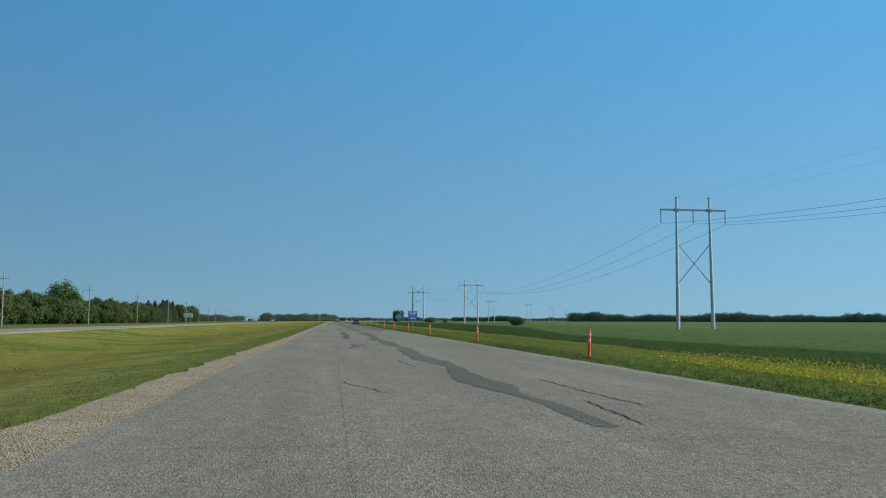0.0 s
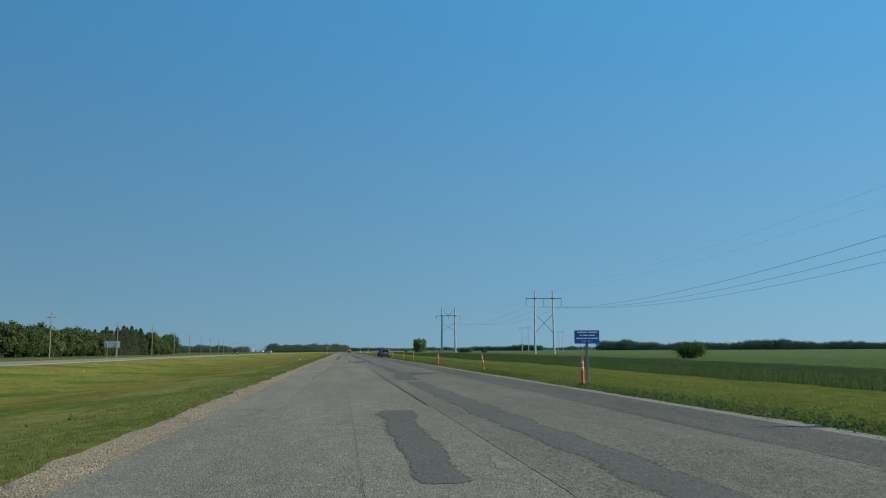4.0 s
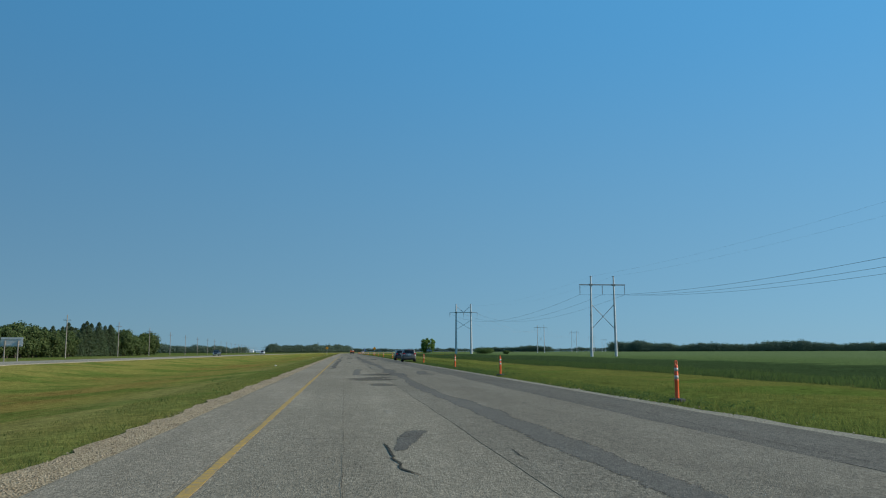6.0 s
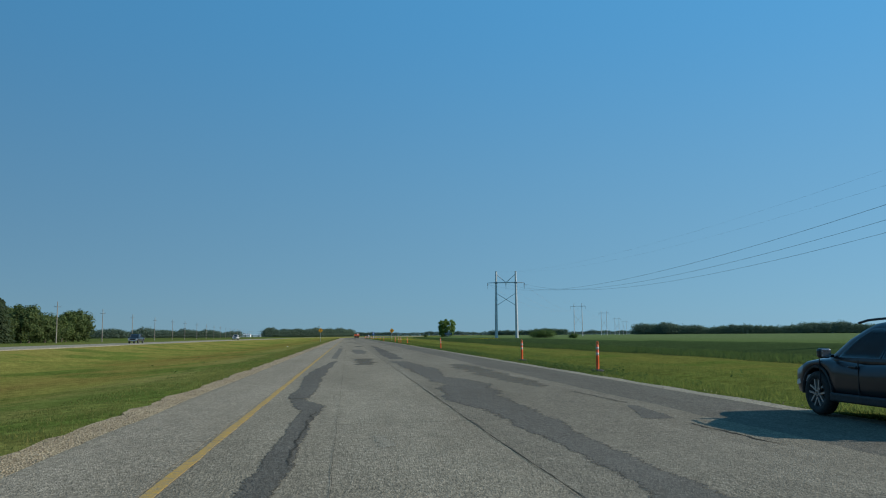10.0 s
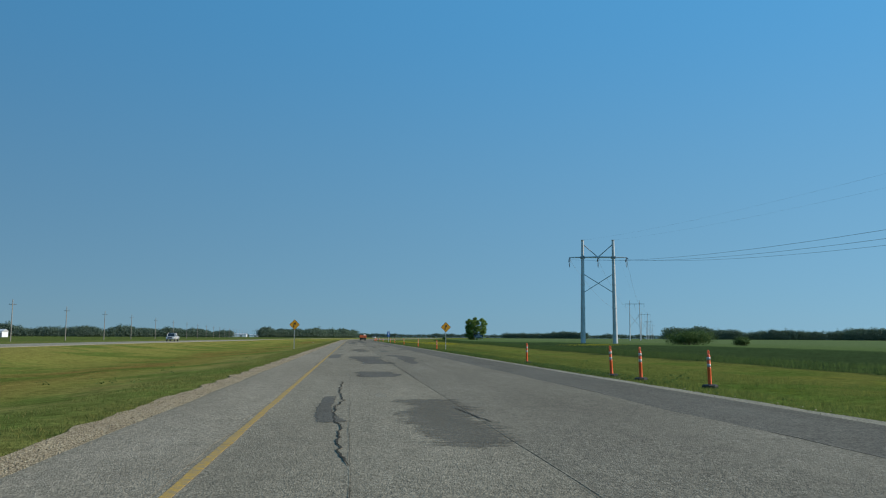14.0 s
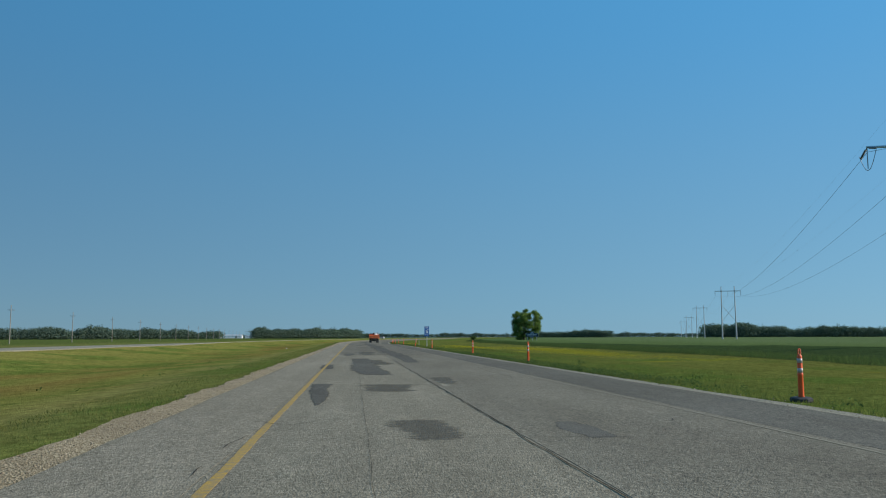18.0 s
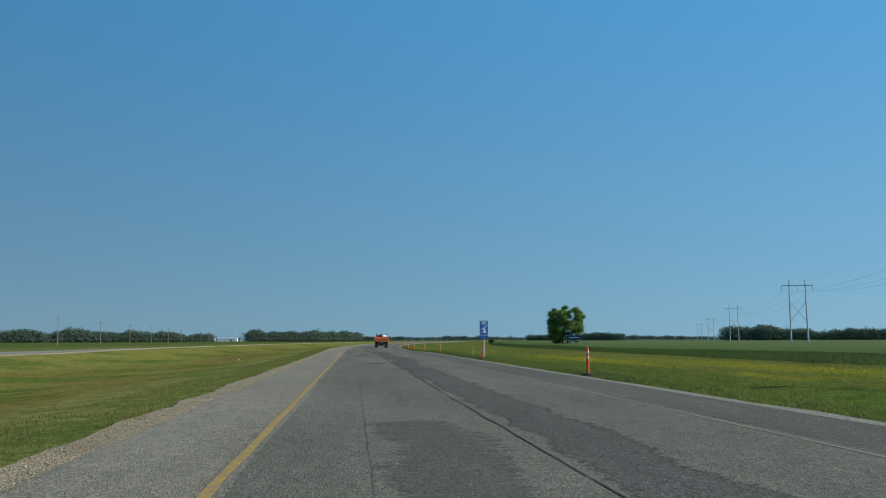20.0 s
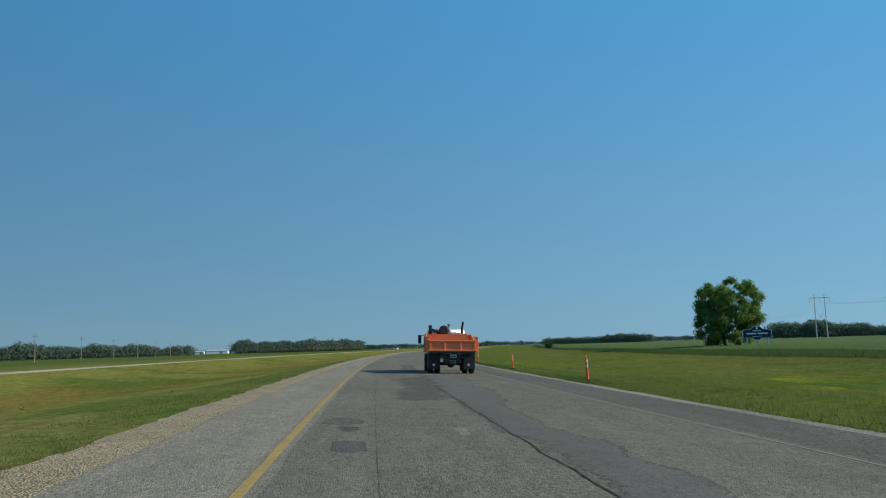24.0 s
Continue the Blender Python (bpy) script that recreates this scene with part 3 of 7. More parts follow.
def tower(at, turn, top, gap, arm, base_r, top_r, heavy, label):
    """An H-frame of two tapered steel poles with a crossarm and an X brace."""
    h = thing("transmission_tower", at, label, "power pylon", "steel transmission towers beside the road", turn)
    half = gap / 2
    z_arm = top - (2.0 if not heavy else 4.5)
    for s in (-1, 1):
        bm = bmesh.new()
        foot, head = s * (half + 0.18), s * half
        cuts = [-0.4, top * (0.34 if heavy else 0.08), top * (0.566 if heavy else 0.515), top]
        for a, b in zip(cuts, cuts[1:]):
            ra, rb = (base_r + (top_r - base_r) * max(0, v) / top for v in (a, b))
            xa, xb = (foot + (head - foot) * max(0, v) / top for v in (a, b))
            tube(bm, (xa, 0, a), (xb, 0, b), ra, rb * 0.98, 12)
        p = part("pole", bm, STEEL_MAT, h)
        for z in (cuts[1], cuts[2]):
            bm = bmesh.new()
            r = base_r + (top_r - base_r) * z / top
            x = foot + (head - foot) * z / top
            lathe(bm, (x, 0, z - 0.12), (0, 0, 1), [(0, r * 1.02), (0.02, r * 1.16), (0.22, r * 1.16), (0.24, r * 1.02)], 12)
            part("joint_collar", bm, STEEL_MAT, p)
        bm = bmesh.new()
        lathe(bm, (head, 0, top - 0.04), (0, 0, 1), [(0, top_r * 1.25), (0.05, top_r * 1.3), (0.12, top_r * 1.1)], 12)
        box(bm, (head - 0.22 * s, 0, top + 0.02), (0.45, 0.08, 0.09), 0.01)
        part("pole_cap", bm, BRACE_MAT, p)
        bm = bmesh.new()
        box(bm, (head, 0, z_arm), (top_r * 2 + 0.5, top_r * 2 + 0.24, 0.55 if heavy else 0.42), 0.03)
        part("arm_bracket", bm, BRACE_MAT, p)
    bm = bmesh.new()
    if heavy:
        tube(bm, (-arm, 0, z_arm), (0, 0, z_arm + 0.1), 0.12, 0.24, 8)
        tube(bm, (0, 0, z_arm + 0.1), (arm, 0, z_arm), 0.24, 0.12, 8)
    else:
        for yy in (-top_r - 0.02, top_r + 0.02):
            box(bm, (0, yy, z_arm), (2 * arm, 0.09, 0.24), 0.015)
    part("crossarm", bm, STEEL_MAT if heavy else BRACE_MAT, h)
    z1, z2 = (top * 0.67, top * 0.485) if heavy else (top * 0.645, top * 0.345)
    for s in (-1, 1):
        bm = bmesh.new()
        tube(bm, (-s * half * 0.97, 0.06 * s, z1), (s * half, 0.06 * s, z2), 0.10 if heavy else 0.07, None, 8)
        part("x_brace", bm, STEEL_MAT if heavy else BRACE_MAT, h)
    ends = []
    for x in (-arm + 0.1, 0.0, arm - 0.1):
        if heavy:
            for sy, drop in ((-1, 0.25), (1, 0.55)):
                bm = bmesh.new()
                prof = [(0.0, 0.05)]
                for k in range(9):
                    prof += [(0.25 + k * 0.17, 0.05), (0.28 + k * 0.17, 0.13), (0.36 + k * 0.17, 0.13), (0.39 + k * 0.17, 0.05)]
                lathe(bm, (x, 0.2 * sy, z_arm - 0.1), (0, sy, -drop), prof, 8)
                part("insulator", bm, GLASSY_MAT, h)
            bm = bmesh.new()
            pts = [(x, -2.1 + 4.2 * k / 12, z_arm - 0.6 - 2.0 * math.sin(math.pi * k / 12)) for k in range(13)]
            for a, b in zip(pts, pts[1:]):
                tube(bm, a, b, 0.035, None, 5)
            tube(bm, (x, 0.1, z_arm), (x, 0.1, z_arm - 2.4), 0.05, None, 6)
            part("jumper_loop", bm, WIRE_MAT, h)
            ends.append((x, z_arm - 0.55))
        else:
            bm = bmesh.new()
            prof = [(0.0, 0.04)]
            for k in range(10):
                prof += [(0.2 + k * 0.18, 0.04), (0.23 + k * 0.18, 0.10), (0.30 + k * 0.18, 0.10), (0.33 + k * 0.18, 0.04)]
            prof.append((2.25, 0.04))
            lathe(bm, (x, 0, z_arm - 0.05), (0, 0, -1), prof, 8)
            part("insulator", bm, GLASSY_MAT, h)
            ends.append((x, z_arm - 2.3))
    if heavy:
        for s in (-1, 1):
            bm = bmesh.new()
            tube(bm, (s * half, 0, top - 1.0), (0.15 * s, 0, z_arm + 0.2), 0.11, None, 8)
            part("top_brace", bm, BRACE_MAT, h)
    m = pose(*at, 0, 0, turn)
    return [m @ Vector((x, 0, z)) for x, z in ends] + [m @ Vector((s * half, 0, top)) for s in (-1, 1)]


TOWERS = [
    ((56.0, -99, 0), 0, 20.5, 5.6, 5.6, 0.33, 0.17, False, "slim two-pole steel transmission tower beside the field"),
    ((58.0, 124.0, 0), 0, 21.3, 5.6, 5.6, 0.33, 0.17, False, "slim two-pole steel transmission tower with X brace"),
    ((60.0, 347.4, 0), 0, 18.7, 5.5, 5.5, 0.33, 0.17, False, "slim two-pole steel transmission tower beside reedy ditch"),
    ((63.2, 595.0, 0), -10, 26.5, 7.8, 7.4, 0.66, 0.34, True, "massive tubular steel corner tower with V top braces"),
    ((174.6, 879.0, 0), -21, 24.5, 5.9, 5.8, 0.34, 0.18, False, "distant two-pole steel transmission tower in the crop"),
    ((288.0, 1168, 0), -21, 27.0, 5.9, 5.8, 0.34, 0.18, False, "far two-pole steel transmission tower in the crop"),
    ((401.0, 1457, 0), -21, 26.0, 5.9, 5.8, 0.34, 0.18, False, "far two-pole steel transmission tower in the crop"),
    ((514.0, 1746, 0), -21, 26.0, 5.9, 5.8, 0.34, 0.18, False, "faint far two-pole steel transmission tower"),
]
ENDS = [tower(*row) for row in TOWERS]


def wire(a, b, sag, r):
    cu = bpy.data.curves.new("power_line", "CURVE")
    cu.dimensions, cu.bevel_depth, cu.bevel_resolution = "3D", r, 1
    sp = cu.splines.new("POLY")
    n = 36
    sp.points.add(n)
    for k in range(n + 1):
        t = k / n
        p = a.lerp(b, t)
        sp.points[k].co = (p.x, p.y, p.z - 4 * sag * t * (1 - t), 1)
    cu.materials.append(WIRE_MAT)
    ob = new("power_line", cu)
    tagged(ob, "thin grey sagging power cable strung between steel towers", "power line", "overhead power cables")


for p, q in zip(ENDS, ENDS[1:]):
    for k, (a, b) in enumerate(zip(p, q)):
        wire(a, b, 5.2 if k < 3 else 3.2, 0.021 if k < 3 else 0.006)


def utility_pole():
    h = thing("utility_pole", (0, 0, 0), "weathered wooden utility pole with one crossarm", "utility pole", "wooden poles beyond the far carriageway")
    bm = bmesh.new()
    tube(bm, (0, 0, -0.8), (0, 0, 12.6), 0.17, 0.11, 8)
    part("post", bm, POLE_MAT, h)
    z, w = 11.0, 2.1
    bm = bmesh.new()
    box(bm, (0, 0.16, z), (w, 0.10, 0.12), 0.01)
    arm = part("crossarm", bm, POLE_MAT, h)
    for x in (-w / 2 + 0.12, -0.45, 0.45, w / 2 - 0.12):
        bm = bmesh.new()
        lathe(bm, (x, 0.16, z + 0.07), (0, 0, 1), [(0, 0.02), (0.12, 0.02), (0.13, 0.06), (0.26, 0.05), (0.28, 0.02)], 6)
        part("insulator", bm, GLASSY_MAT, arm)
    return h


pole = utility_pole()
for k, y in enumerate([118, 189, 260, 331, 402, 461, 513, 560, 603, 645, 687] + [735 + 60 * k for k in range(16)]):
    x = -66 - 0.0275 * y - 0.045 * max(0, y - 690)
    m = pose(x, y, -0.3, 0, 0, 4 + 3 * noise.noise((k, 0, 0))) @ Matrix.Scale(float(np.interp(y, [480, 620], [0.98, 0.82])), 4)
    if k == 0:
        pole.matrix_basis = m
    else:
        copy_thing(pole, m)


# ---- trees and bushes ----


def leaves(centres, radii, count, size, rng, flat=0.75, shell=0.55, soft=False):
    """Small leafy faces spread through ellipsoid lobes."""
    centres, radii = np.asarray(centres, float), np.asarray(radii, float)
    w = radii.prod(1) ** 0.66
    pick = rng.choice(len(centres), count, p=w / w.sum())
    d = rng.normal(size=(count, 3))
    d /= np.linalg.norm(d, axis=1, keepdims=True)
    r = shell + (1 - shell) * rng.random((count, 1)) ** 0.6
    if soft:
        r = np.minimum(0.5 * np.abs(rng.normal(size=(count, 1))) + 0.3, 1.08 + 0.1 * rng.random((count, 1)))
    p = centres[pick] + d * r * radii[pick]
    nrm = d * 1.0 + rng.normal(size=(count, 3)) * 0.45 + np.array([0, 0, 0.2])
    nrm /= np.linalg.norm(nrm, axis=1, keepdims=True)
    a = np.cross(nrm, rng.normal(size=(count, 3)))
    a /= np.linalg.norm(a, axis=1, keepdims=True)
    b = np.cross(nrm, a)
    s = size * (0.6 + 0.8 * rng.random((count, 1)))
    verts = np.stack([p - a * s, p - b * s * flat, p + a * s * 1.1, p + b * s * flat + nrm * s * 0.15], 1).reshape(-1, 3)
    return verts, np.arange(4 * count).reshape(-1, 4)


def crown_lobes(rng, height, width, base, n, narrow=0.3):
    """Lobes for an uneven broad crown between base and height."""
    c, r = [], []
    for k in range(n):
        t = (k + 0.5) / n
        z = base + (height - base) * (0.12 + 0.76 * t)
        spread = width / 2 * (math.sin(math.pi * min(1, 0.22 + 0.66 * t)) ** 0.8)
        a = k * 2.4 + rng.random() * 0.8
        d = spread * (0.35 + 0.4 * rng.random())
        c.append((d * math.cos(a), d * math.sin(a), z))
        q = spread * (0.38 + 0.25 * rng.random()) + 0.3
        r.append((q, q, q * (0.75 + narrow * rng.random())))
    return c, r


def trunk_mesh(rng, height, r, limbs, base, spread):
    bm = bmesh.new()
    pts = [Vector((0, 0, -0.4))]
    for k in range(1, 6):
        pts.append(Vector((rng.normal() * 0.12, rng.normal() * 0.12, height * 0.75 * k / 5)))
    for k, (a, b) in enumerate(zip(pts, pts[1:])):
        tube(bm, a, b, r * (1 - 0.16 * k), r * (1 - 0.16 * (k + 1)), 8)
    for k in range(limbs):
        z = base + (height * 0.72 - base) * k / max(1, limbs - 1)
        a = k * 2.4 + rng.random()
        s = Vector((0, 0, z))
        e = s + Vector((math.cos(a) * spread, math.sin(a) * spread, spread * 0.7)) * (0.5 + 0.4 * rng.random())
        mid = s.lerp(e, 0.5) + Vector((0, 0, -0.15 * spread))
        tube(bm, s, mid, r * 0.42, r * 0.26, 6)
        tube(bm, mid, e, r * 0.26, r * 0.08, 6)
    return bm


def broad_tree(seed, height, width, count, leaf, material, label, group, n=9, base=0.25):
    rng = np.random.default_rng(seed)
    h = thing("tree", (0, 0, 0), label, "tree", group)
    part("trunk", trunk_mesh(rng, height, 0.026 * height, 7, height * base, width * 0.3), BARK_MAT, h)
    c, r = crown_lobes(rng, height, width, height * base * 0.5, n)
    v, f = leaves(c, r, count, leaf, rng, soft=True)
    ob = new("crown", fast_mesh("crown", v, f, material))
    ob.parent = h
    return h


def spruce(seed, height, width, count, group):
    rng = np.random.default_rng(seed)
    h = thing("spruce_tree", (0, 0, 0), "tall dark pointed spruce in the shelterbelt", "conifer", group)
    bm = bmesh.new()
    tube(bm, (0, 0, -0.4), (0, 0, height * 0.97), 0.018 * height, 0.03, 7)
    part("trunk", bm, BARK_MAT, h)
    t = rng.random(count) ** 0.75
    z = height * (0.06 + 0.94 * t)
    tier = 0.72 + 0.28 * np.abs(np.sin(z * 2.6))
    rad = width / 2 * (1 - t) ** 0.68 * tier + 0.08
    a = rng.random(count) * 2 * np.pi
    rr = rad * (0.35 + 0.65 * rng.random(count) ** 0.5)
    p = np.stack([np.cos(a) * rr, np.sin(a) * rr, z - 0.25 * rr], 1)
    out = np.stack([np.cos(a), np.sin(a), np.full(count, -0.45)], 1)
    side = np.stack([-np.sin(a), np.cos(a), rng.normal(size=count) * 0.3], 1)
    s = (0.28 + 0.35 * rng.random((count, 1))) * (0.5 + 0.5 * (1 - t[:, None]))
    v = np.stack([p - side * s * 0.45, p + out * s, p + side * s * 0.45, p - out * s * 0.4 + np.array([0, 0, 0.1])], 1).reshape(-1, 3)
    ob = new("crown", fast_mesh("crown", v, np.arange(4 * count).reshape(-1, 4), NEEDLE_MAT))
    ob.parent = h
    return h


def lone_tree():
    """The full round tree that stands alone at the field's edge."""
    rng = np.random.default_rng(41)
    h = thing("tree", (67.2, 833.0, -0.2), "lone full-crowned broadleaf tree at the field edge", "tree")
    part("trunk", trunk_mesh(rng, 12, 0.36, 11, 1.6, 4.2), BARK_MAT, h)
    c, r = [], []
    for k in range(120):
        t = (k + 0.5) / 120
        z = 1.5 + 9.9 * t
        a = k * 2.4
        w = 6.2 * math.sin(math.pi * min(0.97, 0.18 + 0.66 * t)) ** 0.72
        d = w * (0.30 + 0.70 * rng.random() ** 0.5)
        c.append((d * math.cos(a) + 0.7, d * math.sin(a), z + 0.6 * rng.normal()))
        q = 0.60 + 0.75 * rng.random()
        r.append((q, q, q * 0.85))
    for k in range(6):
        c.append((rng.normal() * 1.2 - 0.8, rng.normal() * 1.2, 0.9 + 1.1 * k))
        r.append((1.6, 1.6, 1.1))
    v, f = leaves(c, r, 64000, 0.135, rng, soft=True)
    ob = new("crown", fast_mesh("crown", v, f, LEAF_MAT))
    ob.parent = h
    return h


lone_tree()

rng = np.random.default_rng(7)
BELT = "shelterbelt trees beyond the far carriageway"
kinds = [
    broad_tree(11, 9.5, 7.5, 3800, 0.28, DARK_LEAF_MAT, "leafy dark green broadleaf tree in the shelterbelt", BELT, 9, 0.10),
    broad_tree(12, 10.5, 8.0, 4000, 0.29, DARK_LEAF_MAT, "leafy dark green broadleaf tree in the shelterbelt", BELT, 11, 0.12),
    broad_tree(13, 8.0, 8.5, 3800, 0.28, DARK_LEAF_MAT, "low spreading broadleaf tree in the shelterbelt", BELT, 8, 0.12),
    broad_tree(14, 11.5, 6.5, 3300, 0.27, POPLAR_MAT, "slender lighter green poplar in the shelterbelt", BELT, 9, 0.15),
]
spruces = [spruce(21, 12.0, 8.2, 2600, BELT), spruce(22, 10.5, 7.4, 2300, BELT)]
used = set()


def plant(ob, x, y, z, scale, turn):
    m = pose(x, y, z, 0, 0, turn)
    if ob not in used:
        used.add(ob)
        made = ob
        made.matrix_basis = m
    else:
        made = copy_thing(ob, m)
    made.scale = (scale, scale, scale)
    return made


for row in range(3):
    y = 175 + row * 2.0
    while y < 584:
        y += (2.7 if 464 < y < 522 and row < 2 else 3.7) + 2.4 * rng.random()
        x = -90.5 - row * 11 - 3.5 * rng.random() - 0.012 * (y - 175)
        dark = 464 < y < 522
        ob = spruces[int(rng.integers(2))] if (dark and row < 2) else kinds[int(rng.integers(4))]
        plant(ob, x, y, -0.35, (0.80 if ob in spruces else 0.82 if y > 300 else 0.76) + 0.34 * rng.random(), 360 * rng.random())
big = broad_tree(15, 20, 17.5, 5600, 0.36, POPLAR_MAT, "tall spreading poplar rising above the shelterbelt", "", 14, 0.3)
plant(big, -103, 329, -0.3, 0.85, 20)


def woods(name, points, height, depth, step, seed, material, label):
    """A far belt of trees along a line: one mesh of leafy clumps with an uneven top."""
    rng = np.random.default_rng(seed)
    vs, n = [], 0
    for (x0, y0), (x1, y1) in zip(points, points[1:]):
        far = math.hypot(x1 - x0, y1 - y0)
        step_by = step * 0.62
        for k in range(int(far / step_by)):
            t = (k + rng.random()) / (far / step_by)
            lie = 0.55 + 0.75 * noise.noise((k * step_by / 75, seed * 3.7, 0.0)) + 0.50 * noise.noise((k * step_by / 21, seed, 5.0))
            for row in range(2):
                hgt = height * max(0.32, 0.42 + 0.56 * lie + 0.16 * rng.random())
                hgt *= 1.16 if rng.random() < 0.10 else 1.0
                w = hgt * (0.30 + 0.26 * rng.random())
                cx, cy = x0 + (x1 - x0) * t, y0 + (y1 - y0) * t + row * depth * rng.random()
                c = [(cx, cy, hgt * 0.25), (cx + w * 0.5 * rng.normal(), cy, hgt * 0.52), (cx + w * 0.5 * rng.normal(), cy, hgt * 0.66), (cx + w * 0.15 * rng.normal(), cy, hgt * 0.80)]
                r = [(w * 1.8, w, hgt * 0.30), (w * 1.25, w, hgt * 0.30), (w * 0.95, w, hgt * 0.25), (w * 0.72, w * 0.7, hgt * 0.20)]
                v, _ = leaves(c, r, 260, hgt * 0.042, rng, shell=0.3)
                vs.append(v)
    v = np.concatenate(vs)
    ob = new(name, fast_mesh(name, v, np.arange(len(v)).reshape(-1, 4), material))
    tagged(ob, label, "woods", kind="stuff")


woods("far_woods", [(-620, 1180), (-300, 1330), (-155, 1480)], 13.5, 20, 3.2, 3, HAZED_WOOD_MAT, "far belt of dark trees beyond the highway")
woods("far_woods", [(-135, 1640), (-60, 1730), (8, 1900)], 16.5, 20, 3.2, 4, HAZED_WOOD_MAT, "far belt of dark trees where the road vanishes")
woods("far_woods", [(470, 1560), (760, 1530), (1250, 1480), (1900, 1400)], 21.0, 40, 3.4, 5, HAZED_WOOD_MAT, "far dark wood along the edge of the crop")
woods("far_woods", [(20, 2700), (500, 2650), (1300, 2500), (2200, 2300)], 13, 40, 6, 6, HAZED_WOOD_MAT, "low hazy tree line on the horizon")
woods("far_woods", [(-2200, 2300), (-1200, 2500), (-300, 2650), (60, 2750)], 13, 40, 6, 8, HAZED_WOOD_MAT, "low hazy tree line on the horizon")
woods("far_woods", [(285, 1900), (430, 1830)], 12, 30, 4, 9, HAZED_WOOD_MAT, "far straight belt of dark trees behind the crop")


def bush(at, width, height, count, seed, label):
    rng = np.random.default_rng(seed)
    h = thing("bush", at, label, "bush")
    bm = bmesh.new()
    for k in range(6):
        a = k * 1.05
        tube(bm, (0.1 * math.cos(a), 0.1 * math.sin(a), -0.2), (width * 0.28 * math.cos(a), width * 0.28 * math.sin(a), height * 0.65), 0.06, 0.02, 5)
    part("stems", bm, BARK_MAT, h)
    c, r = [], []
    for k in range(12):
        a = k * 2.4
        d = width / 2 * 0.62 * math.sqrt((k + 0.5) / 12)
        c.append((d * math.cos(a), d * math.sin(a), height * (0.34 + 0.28 * rng.random() * (1 - d / width))))
        q = width * (0.15 + 0.07 * rng.random())
        r.append((q, q, height * 0.36))
    v, f = leaves(c, r, count, 0.11, rng, soft=True)
    ob = new("foliage", fast_mesh("foliage", v, f, BUSH_MAT))
    ob.parent = h


bush((52.6, 227.5, -0.2), 5.8, 2.9, 5000, 51, "round dark green bush at the field edge")
bush((65.7, 545.0, -0.2), 12.0, 3.7, 9000, 52, "low wide dark bush in the ditch grass")
bush((76.5, 545.0, -0.2), 4.0, 2.4, 2000, 53, "small dark bush in the ditch grass")
bush((66.2, 965.0, -0.5), 4.0, 3.0, 2500, 54, "small round bush beside the road")


# ---- roadside markers and signs ----


def delineator():
    h = thing("delineator_post", (0, 0, 0), "orange tubular delineator with white bands on a black rubber base", "traffic delineator", "orange delineators along the pavement edge")
    bm = bmesh.new()
    lathe(bm, (0, 0, 0.0), (0, 0, 1), [(0, 0.22), (0.02, 0.23), (0.07, 0.225), (0.09, 0.20), (0.095, 0.14)], 8)
    lathe(bm, (0, 0, 0.055), (0, 0, 1), [(0, 0.12), (0.03, 0.10), (0.05, 0.07)], 12)
    part("rubber_base", bm, RUBBER_MAT, h)
    bm = bmesh.new()
    lathe(bm, (0, 0, 0.08), (0, 0, 1), [(0, 0.062), (0.05, 0.056), (0.46, 0.053), (0.47, 0.058), (0.49, 0.058), (0.50, 0.052), (0.84, 0.048), (0.87, 0.044), (0.89, 0.022)], 14)
    part("tube", bm, ORANGE_MAT, h, smooth=True)
    bm = bmesh.new()
    loop = [(0.028 * math.sin(a), 0, 1.015 - 0.068 * math.cos(a)) for a in (2 * math.pi * k / 14 for k in range(15))]
    for a, b in zip(loop, loop[1:]):
        tube(bm, a, b, 0.015, None, 7)
    part("grip_loop", bm, ORANGE_MAT, h, "orange grip loop on top", smooth=True)
    for z in (0.60, 0.80):
        bm = bmesh.new()
        lathe(bm, (0, 0, z), (0, 0, 1), [(0, 0.0535), (0.09, 0.0530)], 14)
        part("reflective_band", bm, BAND_MAT, h, smooth=True)
    return h


MARKERS = [-16, 6, 27.6, 49, 71.2, 93.3, 115.1, 138.5, 161, 184, 207, 228, 254.2, 279, 303.6, 316.2, 352.5, 421, 436, 479, 504.5, 530.2, 556, 577, 604, 629, 656, 676.6, 702, 724.5, 745, 768, 792, 816]
LEANS = {138.5: (-8, 0), 161: (4, -8), 27.6: (0, 1.5), 254.2: (0, 2), 421: (0, -3), 504.5: (0, 2), 702: (0, 3), 629: (0, 8), 530.2: (3, -2)}
post = delineator()
first = True
for y in MARKERS + [415.4, 418.6]:
    u = {161: 9.15, 556: 8.95, 207: 8.58, 184: 8.86, 49: 8.85, 71.2: 8.62, 93.3: 8.82, 115.1: 8.86, 415.4: 10.5, 418.6: 9.6, 421: 9.4, 436: 9.6}.get(y, 9.35 if y == 504.5 else 9.25 if y == 479 else 9.1 if 300 < y < 600 else 8.72 if y == 676.6 else 8.5 if 600 < y < 690 else 8.95)
    rx, ry = LEANS.get(y, (3 * noise.noise((y, 1, 0)), 4 * noise.noise((y, 2, 0))))
    z = float(rise(np.array(u), np.array(y)) + tilt(u, y)) + 0.01
    m = pose(u + bend(y), y, z - 0.003, rx, ry, 40 * noise.noise((y, 3, 0)))
    if first:
        post.matrix_basis, first = m, False
    else:
        copy_thing(post, m)


